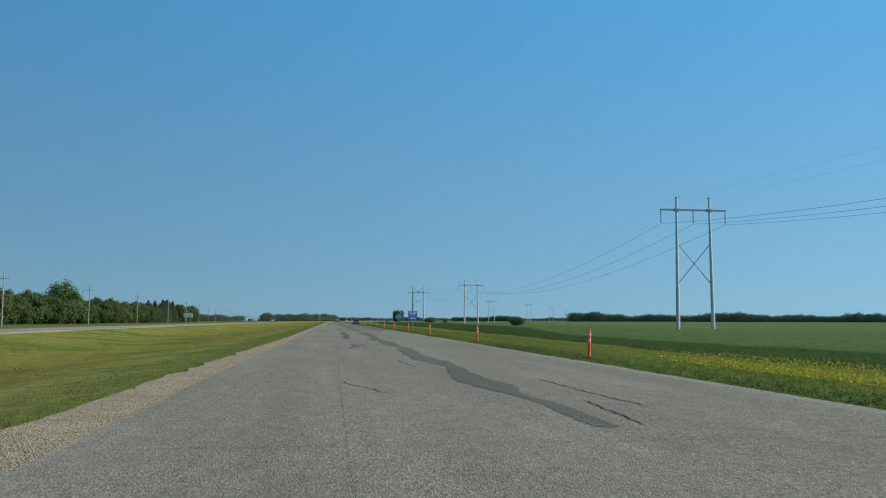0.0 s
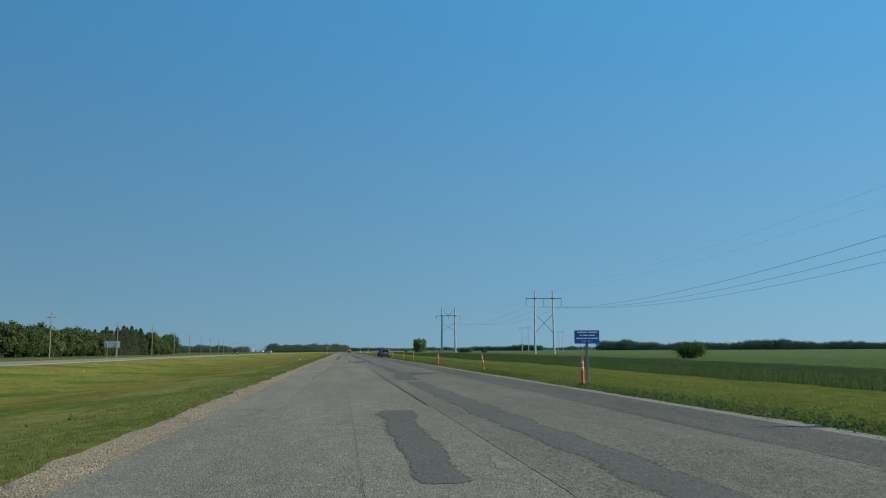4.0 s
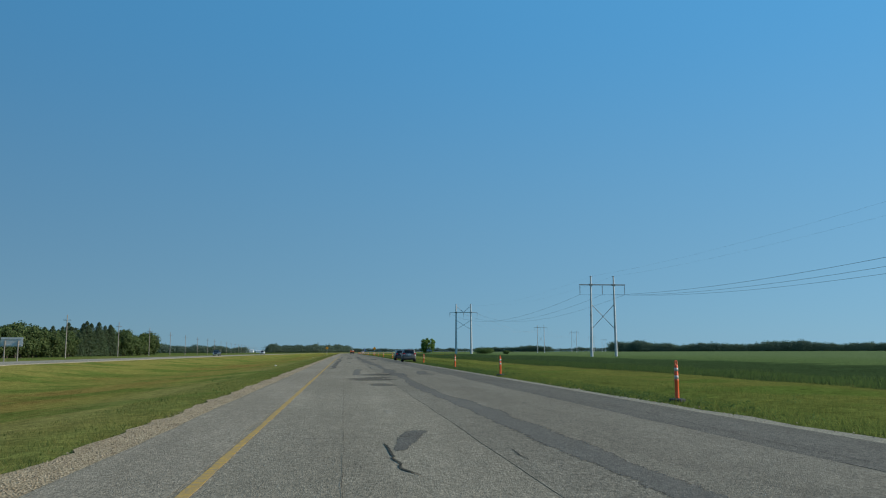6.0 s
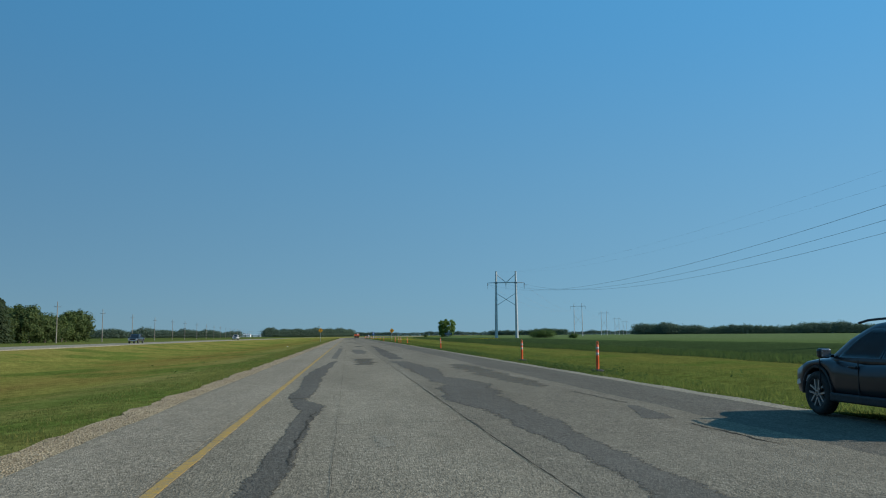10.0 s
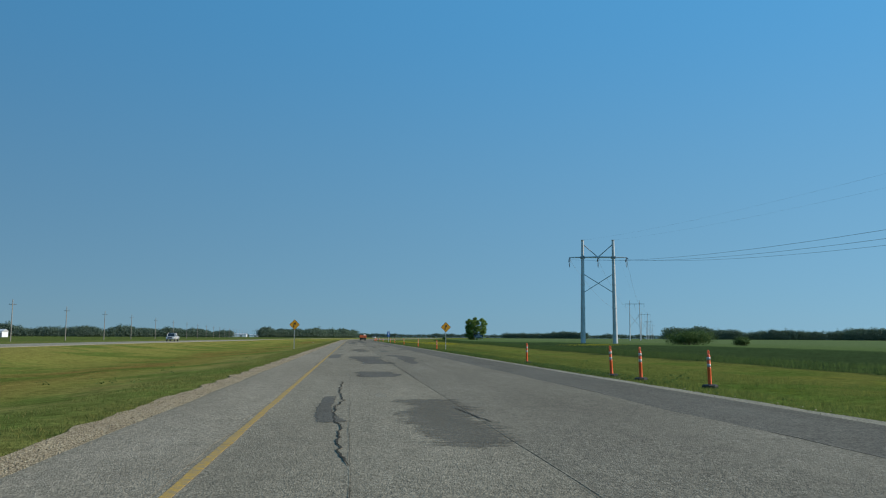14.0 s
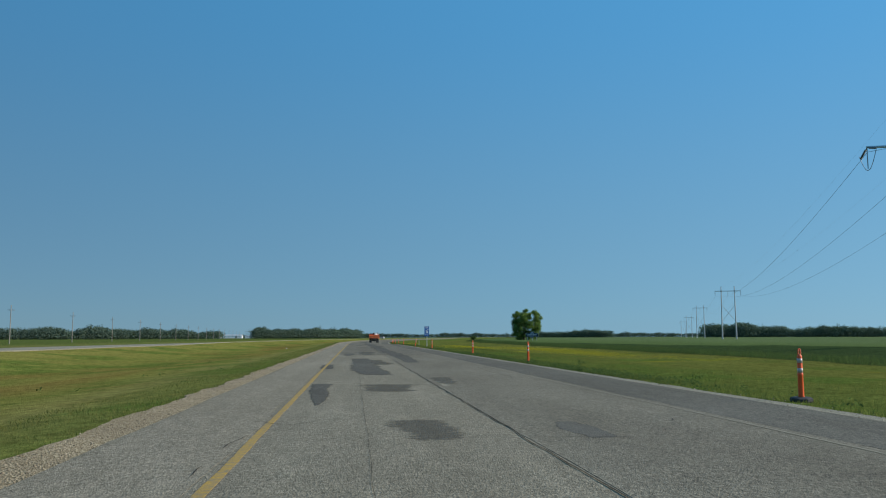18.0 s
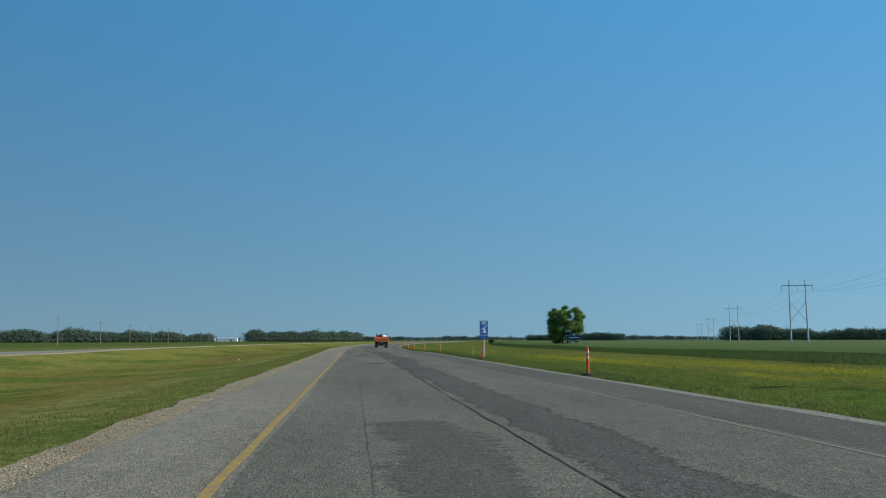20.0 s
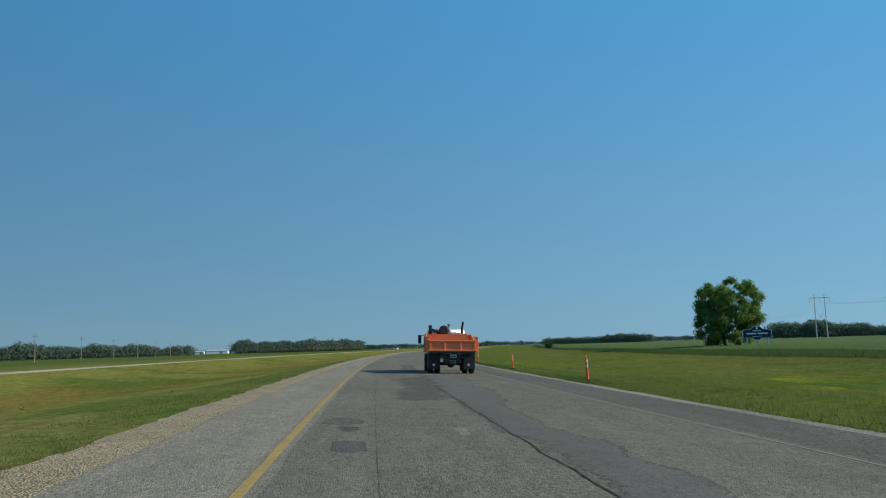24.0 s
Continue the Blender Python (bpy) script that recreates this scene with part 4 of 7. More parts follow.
def channel_post(h, x, height, w=0.09):
    bm = bmesh.new()
    prism(bm, [(x - w / 2, 0), (x - w / 4, 0), (x - w / 5, 0.045), (x + w / 5, 0.045), (x + w / 4, 0), (x + w / 2, 0), (x + w / 2, 0.012), (x + w / 4 + 0.01, 0.012), (x + w / 5 + 0.01, 0.06), (x - w / 5 - 0.01, 0.06), (x - w / 4 - 0.01, 0.012), (x - w / 2, 0.012)], 2, -0.6, height)
    return part("post", bm, POST_MAT, h)


def board(h, name, x, z, w, t, material, y=-0.012):
    bm = bmesh.new()
    box(bm, (x, y, z), (w, 0.02, t), 0.008)
    return part(name, bm, material, h)


def bars(p, rows, y=-0.026):
    """Plain bars where writing cannot be read: rows of x, z, width, height."""
    for x, z, w, t in rows:
        bm = bmesh.new()
        box(bm, (x, y, z), (w, 0.006, t))
        part("writing", bm, WHITE_MAT, p)


def lettering(p, text, x, z, size, material, y=-0.026):
    cu = bpy.data.curves.new("writing", "FONT")
    cu.body, cu.size, cu.extrude, cu.align_x, cu.align_y = text, size, 0.002, "CENTER", "CENTER"
    cu.materials.append(material)
    ob = new("writing", cu)
    ob.parent = p
    ob.matrix_basis = pose(x, y, z, 90, 0, 0)


def at_side(u, y):
    return (u + bend(y), y, float(rise(np.array(u), np.array(y)) + tilt(u, y)))


def curve_sign(u, y, zc):
    """A diamond that warns of a bend to the right."""
    x, y, z = at_side(u, y)
    h = thing("curve_warning_sign", (x, y, z), "amber diamond sign with black right-curve arrow on a steel post", "road sign", "curve warning signs", 2)
    channel_post(h, 0, zc - z + 0.66)
    bm = bmesh.new()
    c = zc - z
    r, q = 0.66, 0.05
    out = [(q, c + r - q), (-q, c + r - q), (-r + q, c + q), (-r + q, c - q), (-q, c - r + q), (q, c - r + q), (r - q, c - q), (r - q, c + q)]
    prism(bm, out, 1, -0.02, 0.0)
    p = part("sign_plate", bm, BLACK_MAT, h)
    bm = bmesh.new()
    prism(bm, [(a * 0.955, c + (b - c) * 0.955) for a, b in out], 1, -0.024, -0.019)
    part("amber_face", bm, AMBER_MAT, p)
    bm = bmesh.new()
    mid = [(-0.10 + 0.0 * k, c - 0.36 + 0.22 * k / 3) for k in range(4)] + [(-0.10 + 0.19 * (1 - math.cos(a)), c - 0.14 + 0.26 * math.sin(a)) for a in (0.3, 0.6, 0.9, 1.15)]
    w = 0.055
    lft, rgt = [], []
    for k, (a, b) in enumerate(mid):
        n = mid[min(k + 1, len(mid) - 1)]
        m0 = mid[max(k - 1, 0)]
        d = Vector((n[0] - m0[0], n[1] - m0[1])).normalized()
        lft.append((a - d.y * w, b + d.x * w))
        rgt.append((a + d.y * w, b - d.x * w))
    for k in range(len(mid) - 1):
        prism(bm, [lft[k], lft[k + 1], rgt[k + 1], rgt[k]], 1, -0.029, -0.023)
    e = Vector(mid[-1])
    d = Vector((0.5, 0.87)).normalized()
    sd = Vector((-d.y, d.x))
    tip = e + d * 0.24
    prism(bm, [tuple(e - d * 0.02 + sd * 0.17), tuple(tip), tuple(e - d * 0.02 - sd * 0.17)], 1, -0.029, -0.023)
    part("arrow", bm, BLACK_MAT, p)


curve_sign(-6.9, 496.5, 2.79)
curve_sign(12.15, 495.6, 2.59)

x, y, z = at_side(12.1, 121.4)
h = thing("blue_information_sign", (x, y, z), "blue information sign of two stacked boards on a wooden post", "road sign", "", 3)
bm = bmesh.new()
box(bm, (0, 0.06, 0.85), (0.14, 0.09, 3.5), 0.01)
part("post", bm, POLE_MAT, h)
p = board(h, "upper_board", 0, 2.44, 1.22, 0.64, BLUE_MAT)
bars(p, [(-0.28, 2.63, 0.40, 0.07), (-0.01, 2.63, 0.08, 0.07), (0.29, 2.63, 0.46, 0.07), (-0.22, 2.45, 0.36, 0.07), (0.24, 2.45, 0.46, 0.07), (-0.22, 2.26, 0.28, 0.05), (0.02, 2.26, 0.06, 0.10), (0.2, 2.26, 0.2, 0.05)])
p = board(h, "lower_board", 0, 1.84, 1.20, 0.50, BLUE_MAT)
bars(p, [(0, 1.95, 0.4, 0.05), (0, 1.74, 0.85, 0.05)])
h.scale = (1.13, 1.0, 1.10)

x, y, z = at_side(12.2, 148.5)
h = thing("blue_information_sign", (x, y, z), "wide blue information sign with white lines on a wooden post", "road sign", "", -4)
bm = bmesh.new()
box(bm, (0.0, 0.06, 0.72), (0.14, 0.09, 3.2), 0.01)
part("post", bm, POLE_MAT, h)
p = board(h, "board", 0, 2.28, 1.26, 0.66, BLUE_MAT)
bars(p, [(-0.24, 2.51, 0.50, 0.06), (0.29, 2.51, 0.46, 0.06), (-0.30, 2.36, 0.12, 0.06), (-0.07, 2.36, 0.26, 0.06), (0.25, 2.36, 0.30, 0.06), (-0.27, 2.21, 0.54, 0.06), (0.10, 2.21, 0.12, 0.06), (0.38, 2.21, 0.38, 0.06)])
lettering(p, "SUR  3 km", 0, 2.055, 0.13, WHITE_MAT)

x, y, z = at_side(12.0, 650.0)
h = thing("blue_service_sign", (x, y, z), "tall blue service sign of three boards on a steel post", "road sign", "", 3)
bm = bmesh.new()
box(bm, (0.05, 0.06, 0.9), (0.11, 0.08, 3.6), 0.01)
part("post", bm, POST_MAT, h)
p = board(h, "name_board", 0, 3.22, 0.78, 0.40, BLUE_MAT)
bars(p, [(0, 3.30, 0.52, 0.085), (0, 3.14, 0.38, 0.085)])
p = board(h, "symbol_board", 0, 2.58, 0.78, 0.84, BLUE_MAT)
for out in ([(-0.05, 2.28), (0.22, 2.28), (0.12, 2.72), (-0.03, 2.72)], [(0.0, 2.74), (0.34, 2.93), (0.31, 2.98), (-0.03, 2.80)], [(-0.31, 2.62), (-0.02, 2.80), (-0.02, 2.73), (-0.24, 2.60)], [(-0.24, 2.32), (-0.16, 2.40), (-0.13, 2.36), (-0.2, 2.28)]):
    bm = bmesh.new()
    prism(bm, out, 1, -0.029, -0.022)
    part("symbol", bm, WHITE_MAT, p)
p = board(h, "exit_board", 0, 1.95, 0.78, 0.38, BLUE_MAT)
lettering(p, "EXIT/SORTIE", 0, 2.04, 0.115, WHITE_MAT)
lettering(p, "1 km", 0, 1.86, 0.145, WHITE_MAT)

x, y, z = at_side(10.4, 646.0)
h = thing("marker_stake", (x, y, z), "thin pale wooden stake in the grass", "stake")
bm = bmesh.new()
box(bm, (0, 0, 0.35), (0.045, 0.03, 1.1), 0.006)
part("stake", bm, POST_MAT, h)

h = thing("highway_sign", (-49.2, 292, -0.3), "bare back of a wide highway sign on two posts", "road sign")
for s in (-0.95, 0.95):
    bm = bmesh.new()
    box(bm, (s, 0, 1.4), (0.14, 0.14, 4.0), 0.01)
    part("post", bm, POLE_MAT, h)
bm = bmesh.new()
box(bm, (0, 0.1, 3.2), (3.2, 0.03, 1.35), 0.01)
p = part("board", bm, BACK_MAT, h)
for z in (2.75, 3.6):
    bm = bmesh.new()
    box(bm, (0, 0.06, z), (3.0, 0.05, 0.08), 0.008)
    part("stiffener", bm, BACK_MAT, p)

# The welcome sign beside the lone tree.
h = thing("welcome_sign", (68.1, 822.8, 0.0), "dark blue shaped welcome sign with white rim on three posts", "sign", "", -8)
out = [(-2.1, 1.2), (-0.7, 1.2), (-0.35, 0.85), (0.35, 0.85), (0.7, 1.2), (2.1, 1.2), (2.25, 1.5), (2.1, 1.75), (2.25, 2.1), (2.1, 2.4), (0.95, 2.55), (0.45, 2.95), (-0.45, 2.95), (-0.95, 2.55), (-2.1, 2.4), (-2.25, 2.1), (-2.1, 1.75), (-2.25, 1.5)]
bm = bmesh.new()
prism(bm, out, 1, -0.06, 0.06)
p = part("rim", bm, WHITE_MAT, h)
bm = bmesh.new()
prism(bm, [(a * 0.97, 1.9 + (b - 1.9) * 0.95) for a, b in out], 1, -0.085, -0.05)
part("face", bm, NAVY_MAT, p)
h.scale = (1.12, 1.0, 1.10)
bars(p, [(0, 2.28, 1.3, 0.10), (-0.85, 1.86, 1.5, 0.20), (0.85, 1.86, 1.45, 0.20), (0, 1.42, 1.4, 0.06)], -0.09)
bm = bmesh.new()
lathe(bm, (0, -0.085, 2.66), (0, -1, 0), [(0, 0.17), (0.01, 0.16)], 16)
part("emblem", bm, WHITE_MAT, p)
for s in (-1.5, 0.1, 1.6):
    bm = bmesh.new()
    box(bm, (s, 0.1, 0.55), (0.2, 0.2, 1.9), 0.02)
    part("post", bm, POST_MAT, h)

# A far group of pale sheds.
for k, (x, y, w, d, t) in enumerate(((-222, 2050, 34, 16, 7), (-190, 2040, 16, 12, 5), (-252, 2060, 14, 12, 6), (-520, 1560, 26, 14, 6), (-216, 925, 7, 9, 5))):
    h = thing("farm_shed", (x, y, 0), "far pale metal farm shed with low roof", "shed", "pale sheds beyond the highway")
    bm = bmesh.new()
    box(bm, (0, 0, t * 0.35), (w, d, t * 0.7), 0.05)
    part("wall", bm, WHITE_MAT, h)
    bm = bmesh.new()
    prism(bm, [(-d / 2 - 0.4, t * 0.7), (d / 2 + 0.4, t * 0.7), (0, t)], 0, -w / 2 - 0.3, w / 2 + 0.3)
    part("roof", bm, BACK_MAT, h)
    bm = bmesh.new()
    box(bm, (w * 0.2, -d / 2 - 0.03, t * 0.28), (4.0, 0.08, t * 0.5), 0.02)
    part("door", bm, BRACE_MAT, h)

# ---- vehicles ----


def paint_mat(name, colour, rough=0.28, coat=0.6, dusty=0.14):
    m = Mat(name, colour, rough, 0.35)
    m.put("Coat Weight", coat)
    m.put("Coat Roughness", 0.12)
    dust = m.ramp(m.noise(3.0, detail=7), [(0.4, 0.01), (0.8, dusty)])
    m.put("Base Color", m.mix(dust, colour, (0.20, 0.17, 0.13)))
    return m.mat


SILVER_PAINT = paint_mat("dusty_grey_paint", (0.105, 0.092, 0.077), 0.40, 0.12)
BLUE_PAINT = paint_mat("dark_navy_paint", (0.008, 0.011, 0.018), 0.36, 0.35, 0.04)
WHITE_PAINT = paint_mat("white_paint", (0.55, 0.54, 0.52), 0.5, 0.2)
BLACK_PAINT = paint_mat("black_paint", (0.02, 0.02, 0.022))
ORANGE_PAINT = worn("faded_orange_paint", (0.86, 0.205, 0.060), 0.5, 0.0, 0.12, 1.4, 0.14)
DARK_STEEL = worn("dirty_black_steel", (0.028, 0.027, 0.026), 0.6, 0.2, 0.3, 3.0, 0.4)
TYRE_MAT = worn("tyre_rubber", (0.024, 0.023, 0.022), 0.85, 0, 0.25, 5.0, 0.4)
RIM_MAT = worn("alloy_rim", (0.42, 0.42, 0.42), 0.35, 0.7, 0.1, 5.0, 0.2)
CHROME_MAT = worn("chrome_trim", (0.62, 0.62, 0.62), 0.18, 0.9, 0.05)
TRIM_MAT = worn("black_plastic_trim", (0.022, 0.022, 0.023), 0.6)
GLASS_DARK = Mat("tinted_glass", (0.012, 0.015, 0.018), 0.06, 0.0, 0.6).mat
RED_MAT = Mat("red_lamp_lens", (0.42, 0.018, 0.014), 0.15, 0.0, 0.6).mat
LAMP_MAT = Mat("clear_lamp_lens", (0.62, 0.62, 0.60), 0.12, 0.0, 0.6).mat
PLATE_MAT = worn("pale_number_plate", (0.62, 0.63, 0.62), 0.4)


def wheel(h, x, y, r, w, out, spokes=5, rim=RIM_MAT, hub=0.62):
    """A tyre with rim and spokes; out is -1 on the vehicle's left, 1 on its right."""
    bm = bmesh.new()
    lathe(bm, (x - out * w / 2, y, r), (out, 0, 0), [(w * 0.3, r * hub), (0, r * hub), (0.01, r * 0.9), (w * 0.2, r), (w * 0.8, r), (w - 0.01, r * 0.92), (w, r * hub), (w * 0.5, r * hub)], 26, False)
    t = part("wheel", bm, TYRE_MAT, h, smooth=True)
    bm = bmesh.new()
    lathe(bm, (x - out * w * 0.2, y, r), (out, 0, 0), [(0, r * 0.25), (w * 0.3, r * hub), (w * 0.66, r * (hub + 0.005)), (w * 0.69, r * hub), (w * 0.64, r * (hub - 0.05)), (w * 0.45, r * (hub - 0.08)), (w * 0.40, 0.02)], 26)
    part("rim", bm, DARK_STEEL if spokes else rim, t, smooth=True)
    for k in range(spokes):
        bm = bmesh.new()
        a = 2 * math.pi * k / spokes + 0.3
        d = Vector((0, math.cos(a), math.sin(a)))
        sd = Vector((0, -math.sin(a), math.cos(a)))
        c = Vector((x + out * w * 0.42, y, r))
        for g in (-1, 1):
            p = [c + sd * g * 0.016, c + sd * g * 0.040, c + d * r * hub * 0.95 + sd * g * 0.070, c + d * r * hub * 0.95 + sd * g * 0.040]
            a1 = [bm.verts.new(q) for q in p]
            a2 = [bm.verts.new(q - Vector((out * 0.04, 0, 0))) for q in p]
            bm.faces.new(a1)
            bm.faces.new(a2[::-1])
            for i in range(4):
                bm.faces.new((a1[i], a2[i], a2[(i + 1) % 4], a1[(i + 1) % 4]))
        part("spoke", bm, rim, t)
    return t


def loft(bm, rings, close=True):
    """Joins cross sections (lists of points of one length) into a skin."""
    vs = [[bm.verts.new(p) for p in ring] for ring in rings]
    n = len(vs[0])
    for a, b in zip(vs, vs[1:]):
        for k in range(n - 1 if not close else n):
            bm.faces.new((a[k], a[(k + 1) % n], b[(k + 1) % n], b[k]))
    if close:
        bm.faces.new(vs[0][::-1])
        bm.faces.new(vs[-1])


def section(y, hw, z0, z1, z2, tuck=0.9):
    """A car's lower cross section at y: sill, bulging side, shoulder, top."""
    half = [(hw * 0.80, z0), (hw * 0.95, z0 + 0.05), (hw * 0.99, z0 + (z1 - z0) * 0.35), (hw, z0 + (z1 - z0) * 0.65), (hw * 0.985, z0 + (z1 - z0) * 0.88), (hw * tuck, z1), (hw * 0.55, z2), (0.0, z2 + 0.01)]
    return [(x, y, z) for x, z in half] + [(-x, y, z) for x, z in half[-2::-1]]


def interp_rows(rows, y):
    ys = [r[0] for r in rows]
    return [float(np.interp(y, ys, [r[k] for r in rows])) for k in range(1, len(rows[0]))]


def suv(at, turn, length, hw, height, base, paint, label, silver, wheel_r, rear_lamp_z, tilt_deg):
    """A parked five-door SUV; y runs to its nose, the origin is under its middle."""
    h = thing("suv", at, label, "car", "", turn)
    h.matrix_basis = h.matrix_basis @ pose(0, 0, 0, 0, tilt_deg, 0)
    L = length / 2
    belt = height * 0.60
    rear_axle, front_axle = -L + (length - base) * 0.50, -L + (length - base) * 0.50 + base
    lift = 0.0 if silver else 0.06
    # station: y, half width, sill, shoulder, deck
    low = [(-L, hw * 0.80, 0.42, 0.78, 0.82), (-L + 0.06, hw * 0.90, 0.36, belt - 0.08, belt - 0.04), (-L + 0.22, hw * 0.965, 0.30, belt, belt + 0.02), (-L + 0.9, hw, 0.27, belt, belt + 0.02),
           (0.0, hw, 0.25, belt - 0.03, belt), (L - 1.35, hw, 0.26, belt - 0.05 + lift, belt + 0.02 + lift), (L - 0.85, hw * 0.99, 0.27, belt - 0.07 + lift, belt + lift), (L - 0.40, hw * 0.965, 0.27, belt - 0.12 + lift, belt - 0.06 + lift), (L - 0.14, hw * 0.90, 0.28, belt - 0.20 + lift, belt - 0.14 + lift), (L - 0.04, hw * 0.82, 0.32, belt - 0.30, belt - 0.25), (L, hw * 0.74, 0.38, belt - 0.40, belt - 0.36)]
    ys = sorted({r[0] for r in low} | {-L + 0.1 * k for k in range(1, int(length / 0.1))})
    bm = bmesh.new()
    rings = []
    for y in ys:
        w, z0, z1, z2 = interp_rows(low, y)
        for ax in (rear_axle, front_axle):
            d = abs(y - ax)
            R = wheel_r + 0.07
            if d < R:
                z0 = max(z0, wheel_r + math.sqrt(R * R - d * d) - 0.02)
        rings.append(section(y, w, z0, max(z1, z0 + 0.05), max(z2, z0 + 0.07)))
    loft(bm, rings)
    body = part("body", bm, paint, h, smooth=True)
    # inner dark floor that closes the arches
    bm = bmesh.new()
    box(bm, (0, 0, 0.44), (hw * 1.5, length * 0.86, 0.34), 0.04)
    part("underbody", bm, TRIM_MAT, h)
    # greenhouse: a painted shell of level outlines, with panes set on it
    fwd = 0.0 if silver else 0.24
    levels = [(belt - 0.08, -L + 0.10, hw * 0.945, L - 1.02 + fwd), (belt, -L + 0.13, hw * 0.925, L - 1.12 + fwd), (belt + (height - belt) * 0.5, -L + 0.245, hw * 0.865, L - 1.57 + fwd), (height - 0.12, -L + 0.37, hw * 0.80, L - 1.94 + fwd),
              (height - 0.055, -L + 0.43, hw * 0.755, L - 2.08 + fwd), (height - 0.02, -L + 0.56, hw * 0.64, L - 2.25 + fwd), (height, -L + 0.95, hw * 0.34, L - 2.6)]

    def outline(s, z, grow=0.0):
        """A point of the outline at height z; s runs from the tail (0) round one side to the screen (1)."""
        yr, w, yf = interp_rows(levels, z)
        r, f = min(0.24, w * 0.5), min(0.30, w * 0.5)
        if s < 0.2:
            x, y, nx, ny = (w - r) * s / 0.2, yr, 0, -1
        elif s < 0.3:
            a = (s - 0.2) / 0.1 * math.pi / 2
            x, y, nx, ny = w - r + r * math.sin(a), yr + r - r * math.cos(a), math.sin(a), -math.cos(a)
        elif s < 0.7:
            x, y, nx, ny = w, yr + r + (yf - f - yr - r) * (s - 0.3) / 0.4, 1, 0
        elif s < 0.8:
            a = (s - 0.7) / 0.1 * math.pi / 2
            x, y, nx, ny = w - f + f * math.cos(a), yf - f + f * math.sin(a), math.cos(a), math.sin(a)
        else:
            x, y, nx, ny = (w - f) * (1 - (s - 0.8) / 0.2), yf, 0, 1
        y += (-0.05 if ny < 0 else 0.05) * abs(ny) * (1 - (x / w) ** 2)
        return (x + nx * grow, y + ny * grow, z + (grow if z > height - 0.05 else 0))

    zs = sorted({r[0] for r in levels} | {belt + (height - 0.1 - belt) * k / 6 for k in range(7)})
    ss = [k / 40 for k in range(41)]
    bm = bmesh.new()
    loft(bm, [[outline(s, z) for s in ss] + [(-p[0], p[1], p[2]) for p in (outline(s, z) for s in ss[-2:0:-1])] for z in zs])
    part("cabin_shell", bm, paint, h, smooth=True)

    def pane(name, sides, s0, s1, lo, hi, lean0=0.0, lean1=0.0, label=""):
        """A dark pane on the shell between two places of the outline; lean shifts its upper ends."""
        for sd in sides:
            bm = bmesh.new()
            rows = []
            for i in range(7):
                q = i / 6
                z = lo + (hi - lo) * q
                a, b = s0 + lean0 * q, s1 + lean1 * q
                pts = [outline(abs(a + (b - a) * k / 12), z, 0.007) for k in range(13)]
                sign = [(-1 if a + (b - a) * k / 12 < 0 else 1) * sd for k in range(13)]
                rows.append([(p[0] * g, p[1], p[2]) for p, g in zip(pts, sign)])
            loft(bm, rows, False)
            bmesh.ops.solidify(bm, geom=bm.faces, thickness=0.006)
            part(name, bm, GLASS_DARK, h, label, True)

    top = height - 0.125
    pane("rear_window", (1,), -0.242, 0.242, belt + 0.04, top - 0.005, 0.006, -0.006, "dark tinted rear window")
    pane("quarter_window", (-1, 1), 0.300, 0.384, belt + 0.06, top - 0.02, 0.022, 0.0)
    pane("door_window", (-1, 1), 0.388, 0.519, belt + 0.03, top)
    pane("door_window", (-1, 1), 0.523, 0.684, belt + 0.03, top, 0.0, 0.0)
    bm = bmesh.new()
    rows = []
    for i in range(7):
        z = belt + 0.02 + (top - belt - 0.02) * i / 6
        half = [outline(0.775 + 0.225 * k / 8, z, 0.007) for k in range(9)]
        rows.append(half + [(-p[0], p[1], p[2]) for p in half[-2::-1]])
    loft(bm, rows, False)
    bmesh.ops.solidify(bm, geom=bm.faces, thickness=0.006)
    part("windscreen", bm, GLASS_DARK, h, "dark windscreen", True)
    for s in (-1, 1):
        bm = bmesh.new()
        p = [(s * hw * 0.62, -L + 0.75 + 1.8 * k / 8, height - 0.035 + 0.06 * math.sin(math.pi * k / 8) ** 0.5) for k in range(9)]
        for a, b2 in zip(p, p[1:]):
            tube(bm, a, b2, 0.018, None, 6)
        part("roof_rail", bm, CHROME_MAT if silver else TRIM_MAT, h)
        bm = bmesh.new()
        box(bm, (s * (hw + 0.10), L - 1.45 + fwd, belt + 0.09), (0.20, 0.12, 0.15), 0.04)
        box(bm, (s * (hw - 0.01), L - 1.43 + fwd, belt + 0.05), (0.12, 0.06, 0.05), 0.01)
        mirror = part("wing_mirror", bm, TRIM_MAT if silver else paint, h)
        bm = bmesh.new()
        box(bm, (s * (hw + 0.10), L - 1.515 + fwd, belt + 0.09), (0.15, 0.012, 0.11), 0.004)
        part("mirror_glass", bm, CHROME_MAT, mirror)
        # wrap-round tail lamp, tapered towards the middle
        tall = 0.13 if silver else 0.075
        line = [(0.58, 0.045, 0.45, 0.15), (0.68, 0.045, 0.8, 0.75), (0.79, 0.05, 1.0, 1.0), (0.875, 0.10, 1.0, 1.0), (0.932, 0.21, 1.0, 0.85), (0.955, 0.36, 0.75, 0.35), (0.957, 0.47, 0.45, 0.0)]
